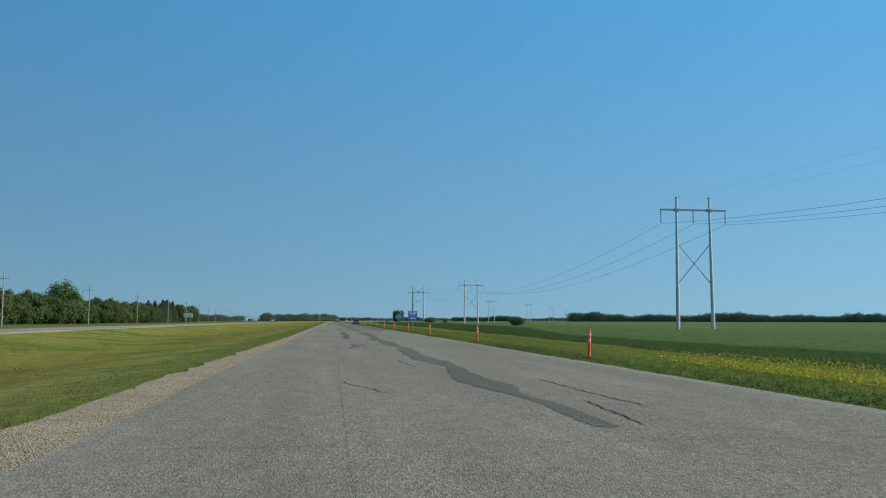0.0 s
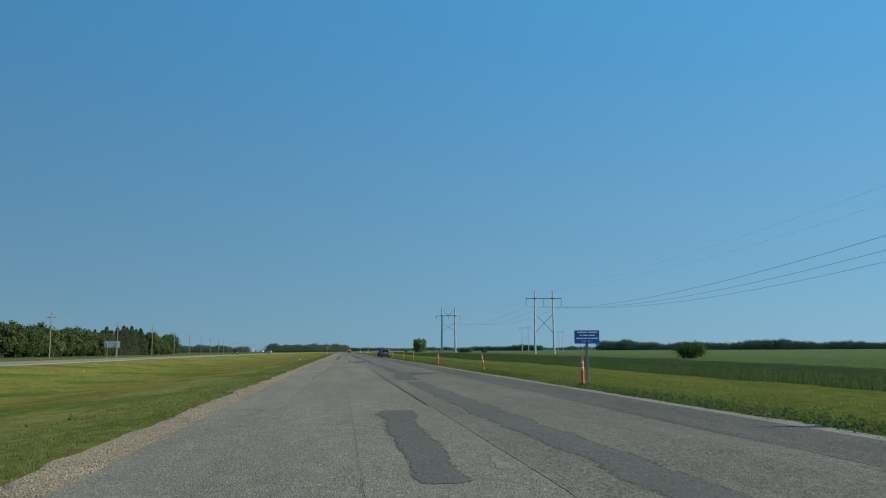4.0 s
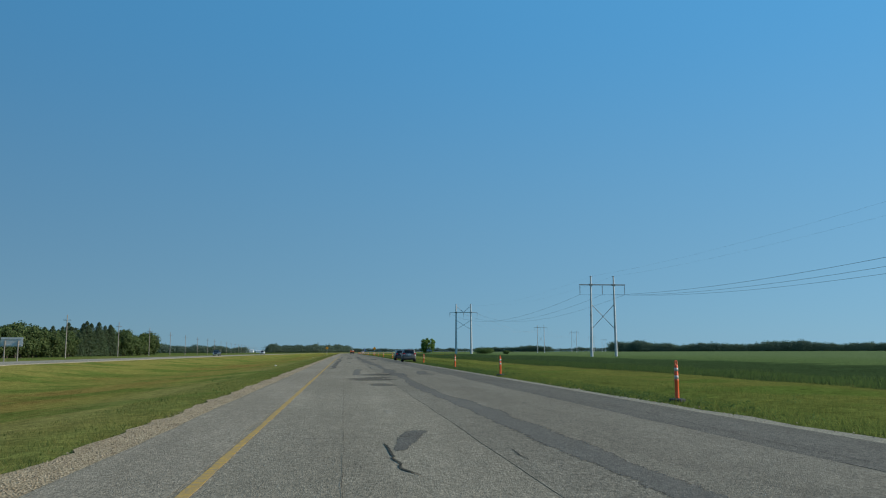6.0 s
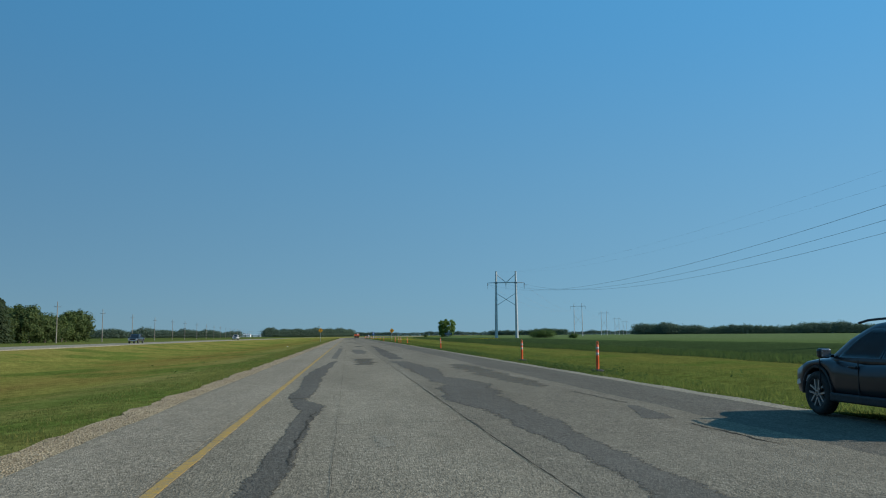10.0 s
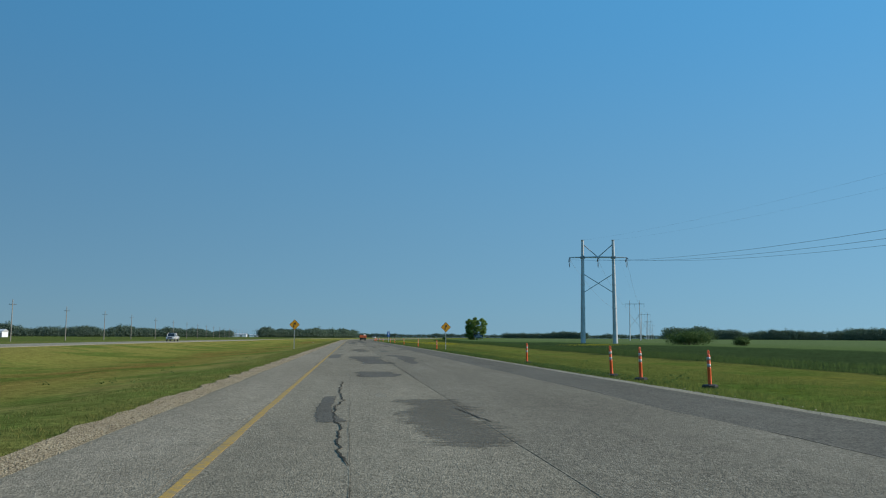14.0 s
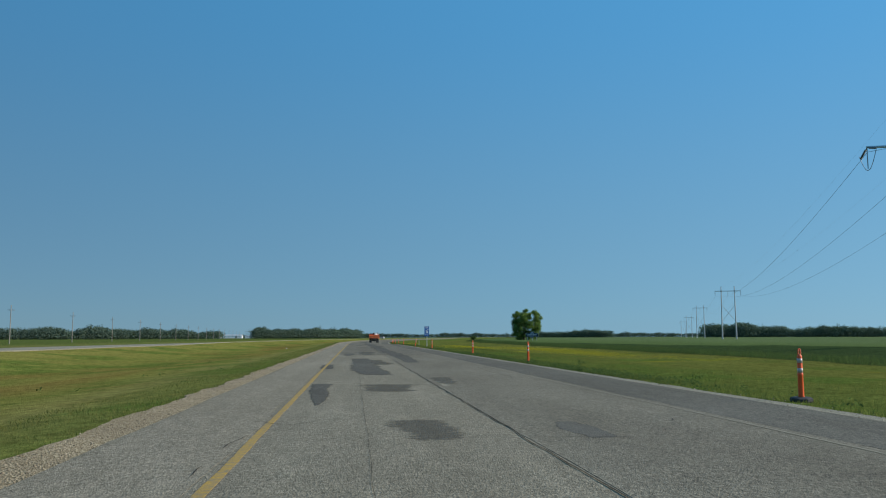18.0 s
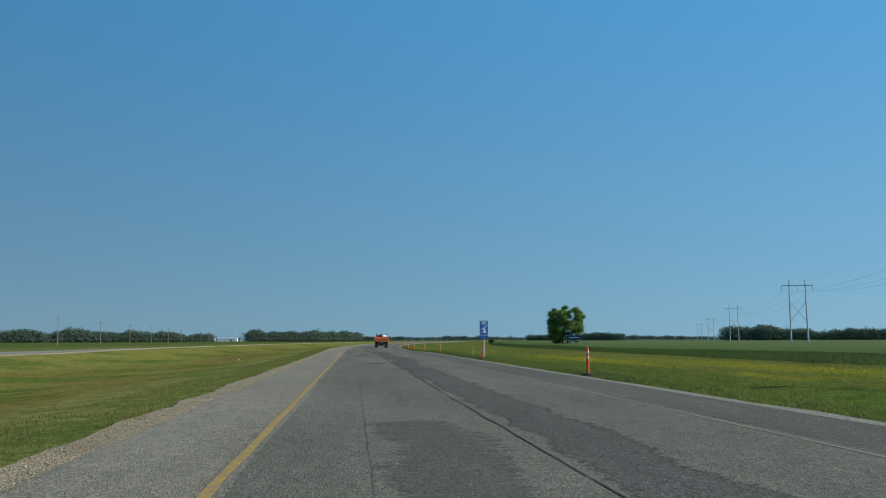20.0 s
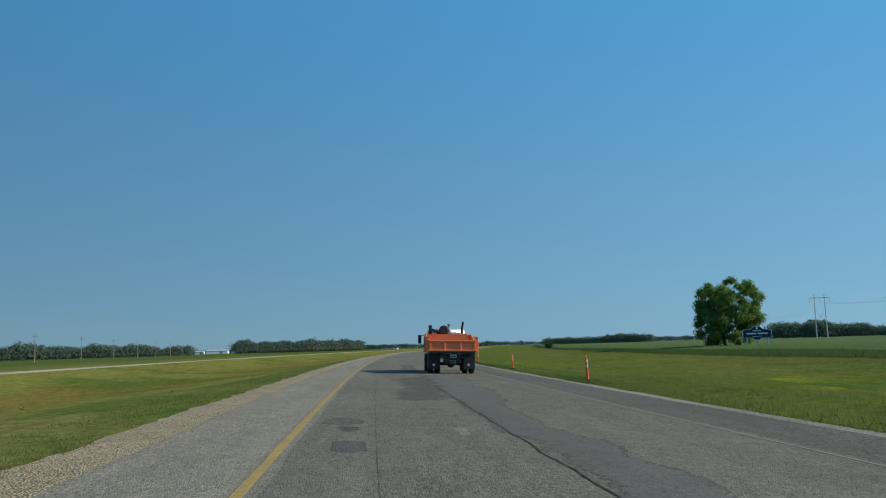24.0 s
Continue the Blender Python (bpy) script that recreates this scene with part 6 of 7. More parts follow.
# Filled strips in the wheel paths: rows of across, along, width.
STRIPS = [
    [(3.45, 9.7, 0.38), (3.4, 11, 0.38), (3.4, 12.7, 0.31), (3.27, 14.2, 0.2), (3.24, 15.7, 0.68), (3.11, 17.3, 0.95), (3.08, 18.5, 0.61), (3.46, 23.1, 0.4), (3.27, 26.1, 0.81), (3.12, 31.5, 0.65), (3.42, 37.3, 0.68), (3.42, 38.5, 0.61), (3.45, 40.3, 0.63), (3.17, 42, 0.58), (3.23, 45.1, 0.76), (3.31, 49.9, 0.75), (3.06, 53.6, 0.7), (3.16, 59.9, 0.59), (3.3, 65.1, 0.57), (3.33, 66.4, 0.29), (3.36, 68.7, 0.49), (3.33, 70.2, 0.54), (3.34, 72, 0.72), (3.41, 75.4, 0.94), (3.39, 80.5, 0.85), (3.19, 89.2, 0.57)],
    [(1.1, 58, 0.3), (1.15, 61.5, 0.45), (1.19, 65, 0.55), (1.21, 66.2, 0.49), (1.29, 67.4, 0.51), (1.37, 68.9, 0.57), (1.35, 71, 0.46), (1.24, 73.8, 0.45), (1.25, 77.4, 0.51), (1.23, 82.4, 0.49), (1.2, 89.4, 0.43)],
    [(3.09, 145.2, 0.85), (3.05, 146.5, 1), (3.1, 148.6, 0.9), (3.12, 150, 0.95), (3.25, 151.7, 1.02), (3.49, 153.1, 1.02), (3.58, 154.7, 1.16), (3.73, 156.8, 1.21), (3.58, 159.3, 0.82), (3.2, 161.3, 0.52), (3.48, 165.3, 0.8), (3.35, 172.7, 0.42), (3.29, 174.9, 0.66), (3.34, 177.3, 0.63), (3.28, 178.9, 0.65), (3.28, 181, 0.62), (3.29, 183.7, 0.58), (3.04, 187.8, 0.42), (3, 196.4, 0.56), (3.12, 200.4, 0.34), (3.17, 202, 0.32), (3.17, 204.3, 0.43), (3.23, 205.7, 0.53), (3.27, 207.6, 0.58), (3.13, 209.3, 0.94), (3.34, 212.2, 0.76)],
    [(3.27, 207.6, 0.58), (3.13, 209.3, 0.94), (3.34, 212.2, 0.76), (2.93, 214.6, 0.68), (3.28, 219.7, 0.73), (3.14, 228.2, 0.3), (3.16, 229.5, 0.37), (3.22, 231.1, 0.59), (3.17, 233.8, 0.25), (3.24, 235.6, 0.54), (3.25, 237.7, 0.61), (3.25, 242.2, 0.53), (3.13, 246, 0.78), (3.03, 256.1, 0.62), (3, 257.5, 0.67), (2.92, 258.8, 0.99), (2.94, 260.5, 1.12), (3.01, 262.1, 1.16), (3.04, 264.1, 1.1), (2.95, 266.8, 1.01), (2.94, 270.3, 1.11), (3.05, 275.3, 1.17), (3.09, 284.8, 0.51), (3.08, 286.8, 0.58), (3.07, 289.2, 0.88), (3.03, 290.8, 0.93), (3.07, 292.9, 1.22), (3.22, 295.5, 1.27), (3.39, 299, 1.14), (3.02, 300.8, 0.67), (3.18, 306.7, 1.08), (2.82, 316.5, 0.78)],
    [(-0.88, 227.5, 0.35), (-0.73, 228.7, 0.46), (-0.66, 230.2, 0.32), (-0.6, 232.4, 0.25), (-0.67, 233.8, 0.33), (-0.82, 236.3, 0.39), (-0.65, 238.8, 0.43), (-0.66, 242.1, 0.31), (-0.73, 246.8, 0.45), (-0.68, 254.7, 0.34), (-0.66, 255.9, 0.42), (-0.66, 257.6, 0.47), (-0.66, 259.5, 0.4), (-0.62, 260.8, 0.44), (-0.64, 262.3, 0.34), (-0.68, 264.2, 0.33), (-0.64, 266.6, 0.32), (-0.6, 269.8, 0.59), (-0.55, 274.3, 0.61), (-0.42, 283.4, 0.3), (-0.4, 285, 0.3), (-0.38, 286.5, 0.35), (-0.34, 288.5, 0.33), (-0.34, 289.8, 0.41), (-0.46, 291.1, 0.56), (-0.68, 292.8, 0.44)],
    [(1.57, 432.3, 1.4), (1.47, 433.7, 1.53), (1.36, 435.7, 1.24), (1.22, 437.1, 1.37), (1.14, 438.7, 1.53), (1.14, 440.8, 1.54), (0.99, 443.5, 1.85), (0.95, 447.8, 2.08)],
    [(3.24, 432.6, 0.35), (3.28, 433.8, 0.47), (3.31, 436, 0.64), (3.3, 437.5, 0.38), (3.42, 439.2, 0.75), (3.46, 441.5, 0.97), (3.65, 444.5, 0.99), (3.44, 448, 1.06), (2.91, 452.4, 0.75)],
    [(2.92, 598, 1.1), (2.92, 613, 1.22), (2.84, 614.8, 1), (2.76, 616.3, 0.9), (2.76, 618, 1.05), (2.84, 620.4, 1.17), (3, 623.8, 1.4), (3.1, 628.8, 1.6), (3.1, 634, 1.5), (2.85, 641.4, 1.21), (2.74, 643.7, 1.08), (2.75, 645.2, 1.14), (2.73, 647, 1.21), (2.74, 649.6, 1.31), (2.9, 653.3, 1.33), (2.85, 659, 1.6), (2.7, 664, 1.6), (2.63, 669.8, 1.6)],
    [(2.8, 656, 1.5), (2.7, 664, 1.6), (2.63, 669.8, 1.6), (2.63, 671.6, 1.61), (2.59, 673.6, 1.31), (2.64, 675.4, 1.37), (2.73, 677.9, 1.52), (2.8, 681.4, 1.7), (2.9, 686.4, 1.8), (2.8, 693, 1.3), (2.71, 699.7, 0.94), (2.79, 702, 1.08), (2.54, 704.3, 0.85), (2.61, 706.3, 0.93), (2.61, 709.3, 1.09), (2.82, 713.5, 1.5), (3, 720.2, 1.55), (3.1, 731, 1.7)],
]
PATCHES = [
    [(0.69, 37.7, 0.19), (1.11, 39.1, 0.4), (1.21, 40.4, 0.41), (1.31, 42.2, 0.47), (1.31, 43.7, 0.47), (1.11, 45.8, 0.17)],
    [(-0.47, 90.7, 0.33), (-0.29, 101.4, 0.37)],
    [(4.11, 153.5, 0.85), (4.94, 155.9, 1.77), (4.99, 157.4, 1.62)],
    [(0.96, 174.3, 0.14), (1.19, 175.9, 0.4), (1.43, 177, 0.39)],
    [(0.91, 209.1, 0.61), (0.9, 212.1, 0.4), (0.97, 215, 0.41), (1.05, 218, 0.42), (1.27, 224.6, 0.57)],
    [(4.9, 209.4, 1.12), (4.81, 211.9, 0.55), (5.01, 214.3, 0.61), (5.26, 218.1, 0.54)],
    [(-0.68, 292.8, 0.44), (-0.66, 294.7, 0.5), (-0.7, 297.5, 0.48), (-0.73, 301.7, 0.59), (-0.66, 307.8, 0.51), (-0.31, 317.6, 0.26)],
    [(5.03, 230.3, 0.5), (5.2, 230.8, 0.52)],
    [(5.1, 287.6, 0.46), (5.44, 290, 0.18)],
    [(-0.36, 370.4, 0.38), (-0.38, 371.8, 0.35), (-0.51, 373.6, 0.32), (-0.52, 375.8, 0.3), (-0.41, 377.2, 0.23), (-0.26, 378.4, 0.26)],
    [(3.4, 371.7, 0.46), (3.24, 373, 0.42), (3.24, 375.1, 0.42), (3.35, 376.5, 0.46), (3.41, 378.2, 0.52), (3.01, 379.5, 1.23)],
    [(5.19, 380, 0.75), (5.28, 381.9, 0.61)],
    [(-0.16, 405.3, 0.4), (-0.29, 406.6, 0.31), (-0.34, 408.2, 0.25), (-0.27, 410.8, 0.26)],
    [(0.95, 419.3, 1.28), (1.03, 423.7, 1.43)],
    [(-0.85, 431.3, 0.36), (-0.84, 431.6, 0.43)],
    [(-0.91, 442.6, 0.52), (-0.82, 447.3, 0.84), (-0.74, 453.5, 0.64)],
    [(3.13, 463.3, 0.32), (3.16, 464.9, 0.67), (3.22, 466, 0.9), (3.16, 467.1, 0.54), (3.17, 468.8, 0.53)],
    [(1.18, 469.8, 1.4), (0.94, 474.1, 1.49), (1.08, 478.4, 0.95)],
    [(3.22, 470.1, 0.58), (3.32, 471.1, 0.65)],
    [(3.26, 473.6, 0.44), (3.38, 476.9, 0.47)],
    [(5.26, 475.2, 0.68), (5.69, 479.9, 0.73)],
    [(-0.84, 477.4, 0.49), (-0.81, 482.4, 0.59)],
    [(4.89, 503.8, 0.66), (5.24, 506.9, 0.61), (5.27, 510.9, 1.06)],
    [(3.11, 504.5, 0.67), (3.09, 509.3, 0.99), (3.11, 515.3, 1.02)],
    [(-1.08, 504.9, 0.47), (-1.11, 509.7, 0.51), (-1.06, 515.7, 0.41)],
    [(3.18, 524.5, 0.32), (3.14, 525.8, 0.6), (3.16, 526.6, 0.26)],
    [(-0.78, 530.1, 0.06), (-0.76, 531.3, 0.27), (-0.86, 533.7, 0.44), (-0.96, 537.4, 0.55)],
    [(0.81, 542.6, 1.09), (0.43, 547.7, 1.28), (0.33, 564.6, 0.96)],
    [(-1.17, 548, 0.46), (-1.28, 553.5, 0.59)],
    [(-0.44, 641.3, 0.83), (-0.36, 643.2, 0.42)],
    [(-0.45, 652, 0.6), (-0.42, 658, 0.7), (-0.46, 664, 0.8), (-0.51, 669.7, 0.9), (-0.5, 672, 0.88), (-0.42, 673.9, 0.72), (-0.38, 675.7, 0.65), (-0.4, 678, 0.7), (-0.42, 681.3, 0.72), (-0.4, 685.8, 0.65)],
    [(-0.29, 701.1, 0.37), (-0.32, 702.4, 0.44)],
    [(-0.46, 704.9, 0.61), (-0.53, 706.2, 0.65)],
    [(3.2, 96, 0.5), (3.3, 104, 0.7), (3.4, 113, 0.6), (3.2, 124, 0.8), (3.1, 136, 0.7), (3.1, 143, 0.8)],
    [(1.2, 98, 0.4), (1, 106, 0.7)],
    [(1.1, 117, 0.5), (1.2, 127, 0.7)],
    [(3, 320, 0.7), (3.05, 332, 1), (3.2, 346, 0.8), (3.3, 360, 0.5), (3.35, 370, 0.5)],
    [(-0.45, 322, 0.35), (-0.4, 340, 0.4), (-0.35, 360, 0.45)],
    [(1.2, 334, 0.7), (1.3, 342, 1.2), (1.1, 352, 0.8)],
    [(3, 556, 0.7), (3.1, 570, 1.1), (3, 584, 1.2), (2.9, 598, 1.1), (2.9, 612, 1.2)],
    [(-0.5, 572, 0.5), (-0.4, 580, 0.7)],
    [(1.9, 738, 0.8), (2, 756, 0.9)],
]
# Thin worn overlays, paler and softer than the patches.
OVERLAYS = [
    [(1.61, 194.5, 1.06), (1.61, 197.2, 0.92)],
    [(1.44, 200.3, 2.04), (1.43, 202.3, 1.77), (1.59, 203.8, 1.48), (1.65, 205.5, 0.94)],
    [(1.81, 208.1, 1.29), (2.09, 209.4, 2.33), (2.3, 211.8, 1.57)],
    [(2.34, 228.5, 0.16), (2.33, 230.5, 0.16), (2.21, 233.3, 0.16)],
    [(1.28, 229.4, 0.56), (1.32, 230, 0.55)],
    [(1.17, 256.3, 0.36), (1.22, 256.8, 0.38)],
    [(1.18, 257.8, 0.56), (1.2, 258.4, 0.51)],
    [(0.67, 259.5, 0.26), (0.77, 261.4, 0.44), (0.8, 263.8, 0.29)],
    [(5.14, 295.5, 0.55), (5.11, 298, 0.92), (5.05, 303.3, 1.13), (5.19, 311.7, 0.98)],
    [(1.63, 371.6, 0.89), (1.68, 373.5, 1), (1.7, 374.8, 1.13), (1.69, 376.6, 1.19), (1.66, 378.9, 1.07)],
    [(2.28, 379.1, 2.49), (2.21, 380.2, 2.97)],
    [(1.63, 402.2, 1.16), (1.65, 403.5, 1.24), (1.64, 405.2, 1.3), (1.65, 407.6, 1.29), (1.65, 410, 1.14)],
    [(1.47, 463.2, 1.1), (1.26, 464.8, 1.25), (1.13, 466.3, 0.99), (0.84, 466.8, 0.37)],
    [(3.14, 493.5, 0.41), (3.06, 495.6, 0.58), (3.37, 497.3, 0.28)],
    [(-1.03, 493.9, 0.3), (-1.1, 495.2, 0.25)],
    [(0.86, 494.6, 0.41), (0.92, 495.5, 0.42)],
    [(1.18, 503.6, 1.61), (1.23, 505.1, 1.73)],
    [(1.05, 524.5, 0.92), (0.99, 525.7, 0.96), (0.92, 527.2, 0.83)],
    [(0.91, 533.8, 1.26), (0.86, 537.1, 1.61)],
    [(2.54, 536.9, 0.54), (2.7, 540.7, 0.64)],
    [(1.13, 619.5, 0.86), (1.29, 621.9, 0.93)],
    [(0.6, 642.4, 1.27), (0.66, 643.5, 1.19), (0.68, 644.7, 1.01), (0.81, 646.4, 0.85), (0.82, 647.3, 0.6)],
    [(1.26, 653, 0.97), (1.5, 656, 2.09)],
    [(1.68, 670.5, 0.5), (1.72, 672, 0.37), (1.65, 674.3, 0.63), (1.51, 676.4, 0.73), (1.46, 679.4, 0.91), (1.34, 683.5, 0.85)],
    [(-0.36, 703.7, 0.37), (-0.39, 704.6, 0.41)],
    [(1.21, 711.3, 1.34), (1.61, 717, 1.53), (1.96, 728.3, 2.19)],
    [(0.9, 574, 1), (1, 588, 1.4)],
    [(1.2, 553, 1.1), (1.1, 561, 1)],
    [(1.1, 312, 0.9), (1.2, 322, 1.2)],
]
for k, rows in enumerate(STRIPS + PATCHES):
    blob("asphalt_patch", rows, k + 1, PATCH_MAT, 0.006 + 0.0006 * (k % 4), 0.17)
for k, rows in enumerate(OVERLAYS):
    blob("worn_overlay", rows, k + 121, OVERLAY_MAT, 0.0052 + 0.0002 * (k % 3), 0.22)
for k in range(34):
    y = 14 + 20.9 * k + 8 * noise.noise((k, 5, 0))
    u, w, l = 1.1 + 3.4 * abs(noise.noise((k * 1.7, 9, 0))) * 2 % 3.6 - 0.4, 0.2 + 0.22 * abs(noise.noise((k, 2, 2))), 1.2 + 2.4 * abs(noise.noise((k, 3, 3)))
    blob("worn_patch", [(u, y - l / 2, w), (u, y + l / 2, w)], 200 + k, WORN_MAT, 0.0046, 0.5)


def crack(points, width, seed, z=0.0095, jag=0.05, material=CRACK_MAT, name="crack", step=0.22):
    """A jagged thin crack along a line of (across, along) points."""
    path = []
    for (u0, y0), (u1, y1) in zip(points, points[1:]):
        n = max(2, int(math.hypot(u1 - u0, y1 - y0) / step))
        for k in range(n):
            t = k / n
            path.append((u0 + (u1 - u0) * t, y0 + (y1 - y0) * t))
    path.append(points[-1])
    bm = bmesh.new()
    rows = []
    for k, (u, y) in enumerate(path):
        nxt, prv = path[min(k + 1, len(path) - 1)], path[max(k - 1, 0)]
        d = Vector((nxt[0] - prv[0], nxt[1] - prv[1])).normalized()
        j = jag * (noise.noise((k * 0.35, seed, 0)) + 0.6 * noise.noise((k * 1.3, seed, 7)))
        w = width * (0.55 + 0.9 * abs(noise.noise((k * 0.6, seed, 3)))) * min(1, (k + 1) / 3, (len(path) - k) / 3)
        cu, cy = u - d.y * j, y + d.x * j
        rows.append([bm.verts.new((cu + s * -d.y * w / 2 + bend(cy), cy + s * d.x * w / 2, z + float(tilt(cu, cy)))) for s in (-1, 1)])
    for a, b in zip(rows, rows[1:]):
        bm.faces.new((a[0], a[1], b[1], b[0]))
    return part(name, bm, material, road)


# Open cracks, as (across, along) points.
CRACKS = [
    [(0.21, 17.7), (0.43, 16.6), (0.81, 15.6), (1.09, 14.4)],
    [(2.16, 26.7), (2.36, 22.7)],
    [(4.12, 13), (4.06, 11.8), (3.91, 9.8)],
    [(4.63, 18), (4.67, 14.4), (4.85, 11.9)],
    [(0.21, 41), (0.33, 39.8), (0.45, 39.1), (0.31, 38.4), (0.26, 37.9), (0.39, 37.5), (0.38, 36.6)],
    [(0.39, 37.5), (0.56, 37.7), (0.81, 38.1)],
    [(1.09, 40.7), (0.92, 38.5)],
    [(1.63, 44.3), (1.71, 43.2), (1.62, 41.1), (1.59, 40.4)],
    [(2.39, 55), (2.15, 47.7)],
    [(1.15, 67.1), (1.16, 66.8)],
    [(1.18, 66.4), (1.2, 66.1)],
    [(1.17, 65.8), (1.11, 64.8)],
    [(2.82, 77.7), (2.84, 76.3)],
    [(-0.59, 168.7), (-1.04, 162.5), (-1.39, 157.8), (-1.61, 154.4), (-1.69, 152)],
    [(-1.28, 152.7), (-1.32, 149.8), (-1.3, 147.5)],
    [(-1.51, 147.2), (-1.54, 146.3), (-1.44, 144.8)],
    [(6.27, 166.2), (6.37, 158.8), (5.89, 154.3), (5.92, 151.6), (5.75, 148.2), (5.76, 146.4), (5.74, 144.8)],
    [(0.8, 175.2), (0.83, 173.7), (0.86, 172.7), (1.04, 172.1)],
    [(2.45, 174.3), (2.43, 173.1)],
    [(6, 186.9), (6.58, 181.4), (6.49, 178.4), (6.36, 175.7), (6.28, 173.9), (6.33, 172.2)],
    [(-0.66, 176), (0.04, 175.9), (1, 176), (2.21, 176.5)],
    [(6.06, 208.3), (6.23, 206.4), (6.16, 203), (6.04, 201), (5.95, 199.9)],
    [(-0.78, 209), (0.07, 208.5)],
    [(-1.81, 200.9), (-1.58, 200.3), (-1.41, 199.4)],
    [(-0.39, 230.6), (0.93, 230.9), (2.58, 230.9), (3.69, 230.6)],
    [(6.3, 237.6), (5.86, 235.5), (6.09, 233), (5.92, 230.2), (5.99, 228.7), (5.89, 227.6)],
    [(-0.53, 262.5), (0.55, 262.6), (2.22, 263)],
    [(-0.11, 268.6), (1.65, 268.7)],
    [(4.49, 261.8), (4.88, 260.7)],
    [(-0.8, 260.2), (-0.8, 257.7), (-0.83, 256), (-0.83, 255)],
    [(-0.23, 289.8), (-0.3, 286.5), (-0.3, 285.2), (-0.29, 283.9)],
    [(5.41, 294), (5.56, 290.3)],
    [(5.25, 287.1), (5.34, 284.5)],
    [(-0.21, 287.5), (0.69, 287.7), (2.73, 287.9)],
    [(-0.14, 371.6), (0.48, 372), (1.31, 371.8), (2.17, 371.5)],
    [(-1.24, 417.9), (-0.09, 417.3)],
    [(-0.08, 416.7), (-0.14, 412.7), (-0.01, 409.5), (-0.14, 408.2), (-0.14, 406.1), (-0.01, 404.6), (-0.03, 402.9), (0.02, 401.9), (0.1, 401.1)],
    [(2.05, 407.7), (2.29, 405.2)],
    [(-0.24, 431.5), (0.54, 431.8)],
    [(-0.88, 438), (-0.16, 437.7), (0.76, 438)],
    [(5.29, 480.8), (5.75, 473.5), (6.78, 470)],
    [(-2.05, 463.7), (-1.25, 464.4), (0.27, 464.9), (0.94, 465)],
    [(-1.54, 470.3), (-1.61, 473.2), (-1.5, 475.3)],
    [(3.09, 499.3), (4.17, 499.9)],
    [(2.59, 496.2), (3.93, 496.5)],
    [(2.58, 493.3), (3.89, 493.2)],
    [(-0.87, 502.8), (0.9, 504.7)],
    [(-1.64, 527.3), (-1.09, 526.6), (-0.21, 527.6)],
    [(-1.48, 525.4), (-1.63, 524)],
    [(-1.59, 522.8), (-1.58, 522.1)],
    [(5.02, 527), (4.81, 526.3)],
    [(5.25, 549.2), (5.01, 545), (4.99, 542.8), (5.08, 540.8), (4.74, 538.7)],
    [(4, 524.1), (4.17, 523.7)],
    [(2.16, 524.8), (3.89, 524.5)],
    [(-0.8, 619.4), (0.38, 619.3)],
    [(0.55, 619.2), (1.48, 619.4)],
    [(-1.07, 656.6), (2.44, 655.2)],
    [(-1.15, 685.7), (-0.04, 686.2)],
]
for k, points in enumerate(CRACKS):
    wide = points[0][1] - points[-1][1]
    crack(points, 0.022 if len(points) > 4 and points[0][0] > 5 else 0.045 if abs(wide) > 1.5 else 0.026, 560 + k, jag=0.07, step=0.16)
# The joint between the lanes, with sealant, in stretches.
for k, (a, b, w) in enumerate(((128, 168, 0.05), (200, 262, 0.014), (268, 330, 0.014), (352, 400, 0.016), (418, 470, 0.018), (478, 560, 0.030), (572, 606, 0.04), (606, 640, 0.065), (640, 720, 0.04), (722, 800, 0.04))):
    u = 2.08 if k == 0 else 2.16
    crack([(u + 0.04, a), (u - 0.02, (a + b) / 2), (u, b)], w, 300 + k, jag=0.05, name="lane_joint", step=0.5)
# The faint paving seam in the middle of the lane.
for k in range(13):
    a = -15 + 58 * k
    crack([(SEAM_AT(a), a), (SEAM_AT(a + 29), a + 29), (SEAM_AT(a + 56), a + 56)], 0.007, 330 + k, jag=0.03, name="paving_seam", step=0.6)
# A long crack in the right shoulder lane, in the stretches between.
for k, (u, a, b) in enumerate(((5.6, -20, 8), (5.9, 60, 118), (6.0, 120, 144), (6.3, 190, 199), (6.2, 210, 226), (5.4, 296, 330), (5.8, 352, 400), (6.2, 640, 668))):
    crack([(u, a), (u - 0.2, (a + b) / 2), (u - 0.1, b)], 0.02, 345 + k, jag=0.10, step=0.5)
# Dashes of old lane paint.
for k in range(52):
    y = 8 + 15.0 * k
    if noise.noise((k * 0.77, 1.5, 0)) > -0.25 and (420 < y < 675 or 265 < y < 300):
        strip("lane_dash", lambda v: (2.16 + wander(v, k, 0.03, 1), 2.198 + wander(v, k + 60, 0.04, 1)), y, y + 2.6, 0.26, WHITE_LINE, 0.0105, 0.004, "", "", "", road)
# Transverse cracks right across, about every fourteen metres.
for k in range(56):
    y = -6 + 14.6 * k + 4 * noise.noise((k, 11, 0))
    a, b = -2.3 + 1.2 * abs(noise.noise((k, 1, 4))), 7.3 - 4.6 * abs(noise.noise((k, 2, 4)))
    crack([(a, y), (a + (b - a) * 0.4, y + 0.5 * noise.noise((k, 3, 4))), (b, y + 0.7 * noise.noise((k, 4, 4)))], 0.013, 400 + k, jag=0.08)
# ---- grass, weeds and gravel ----


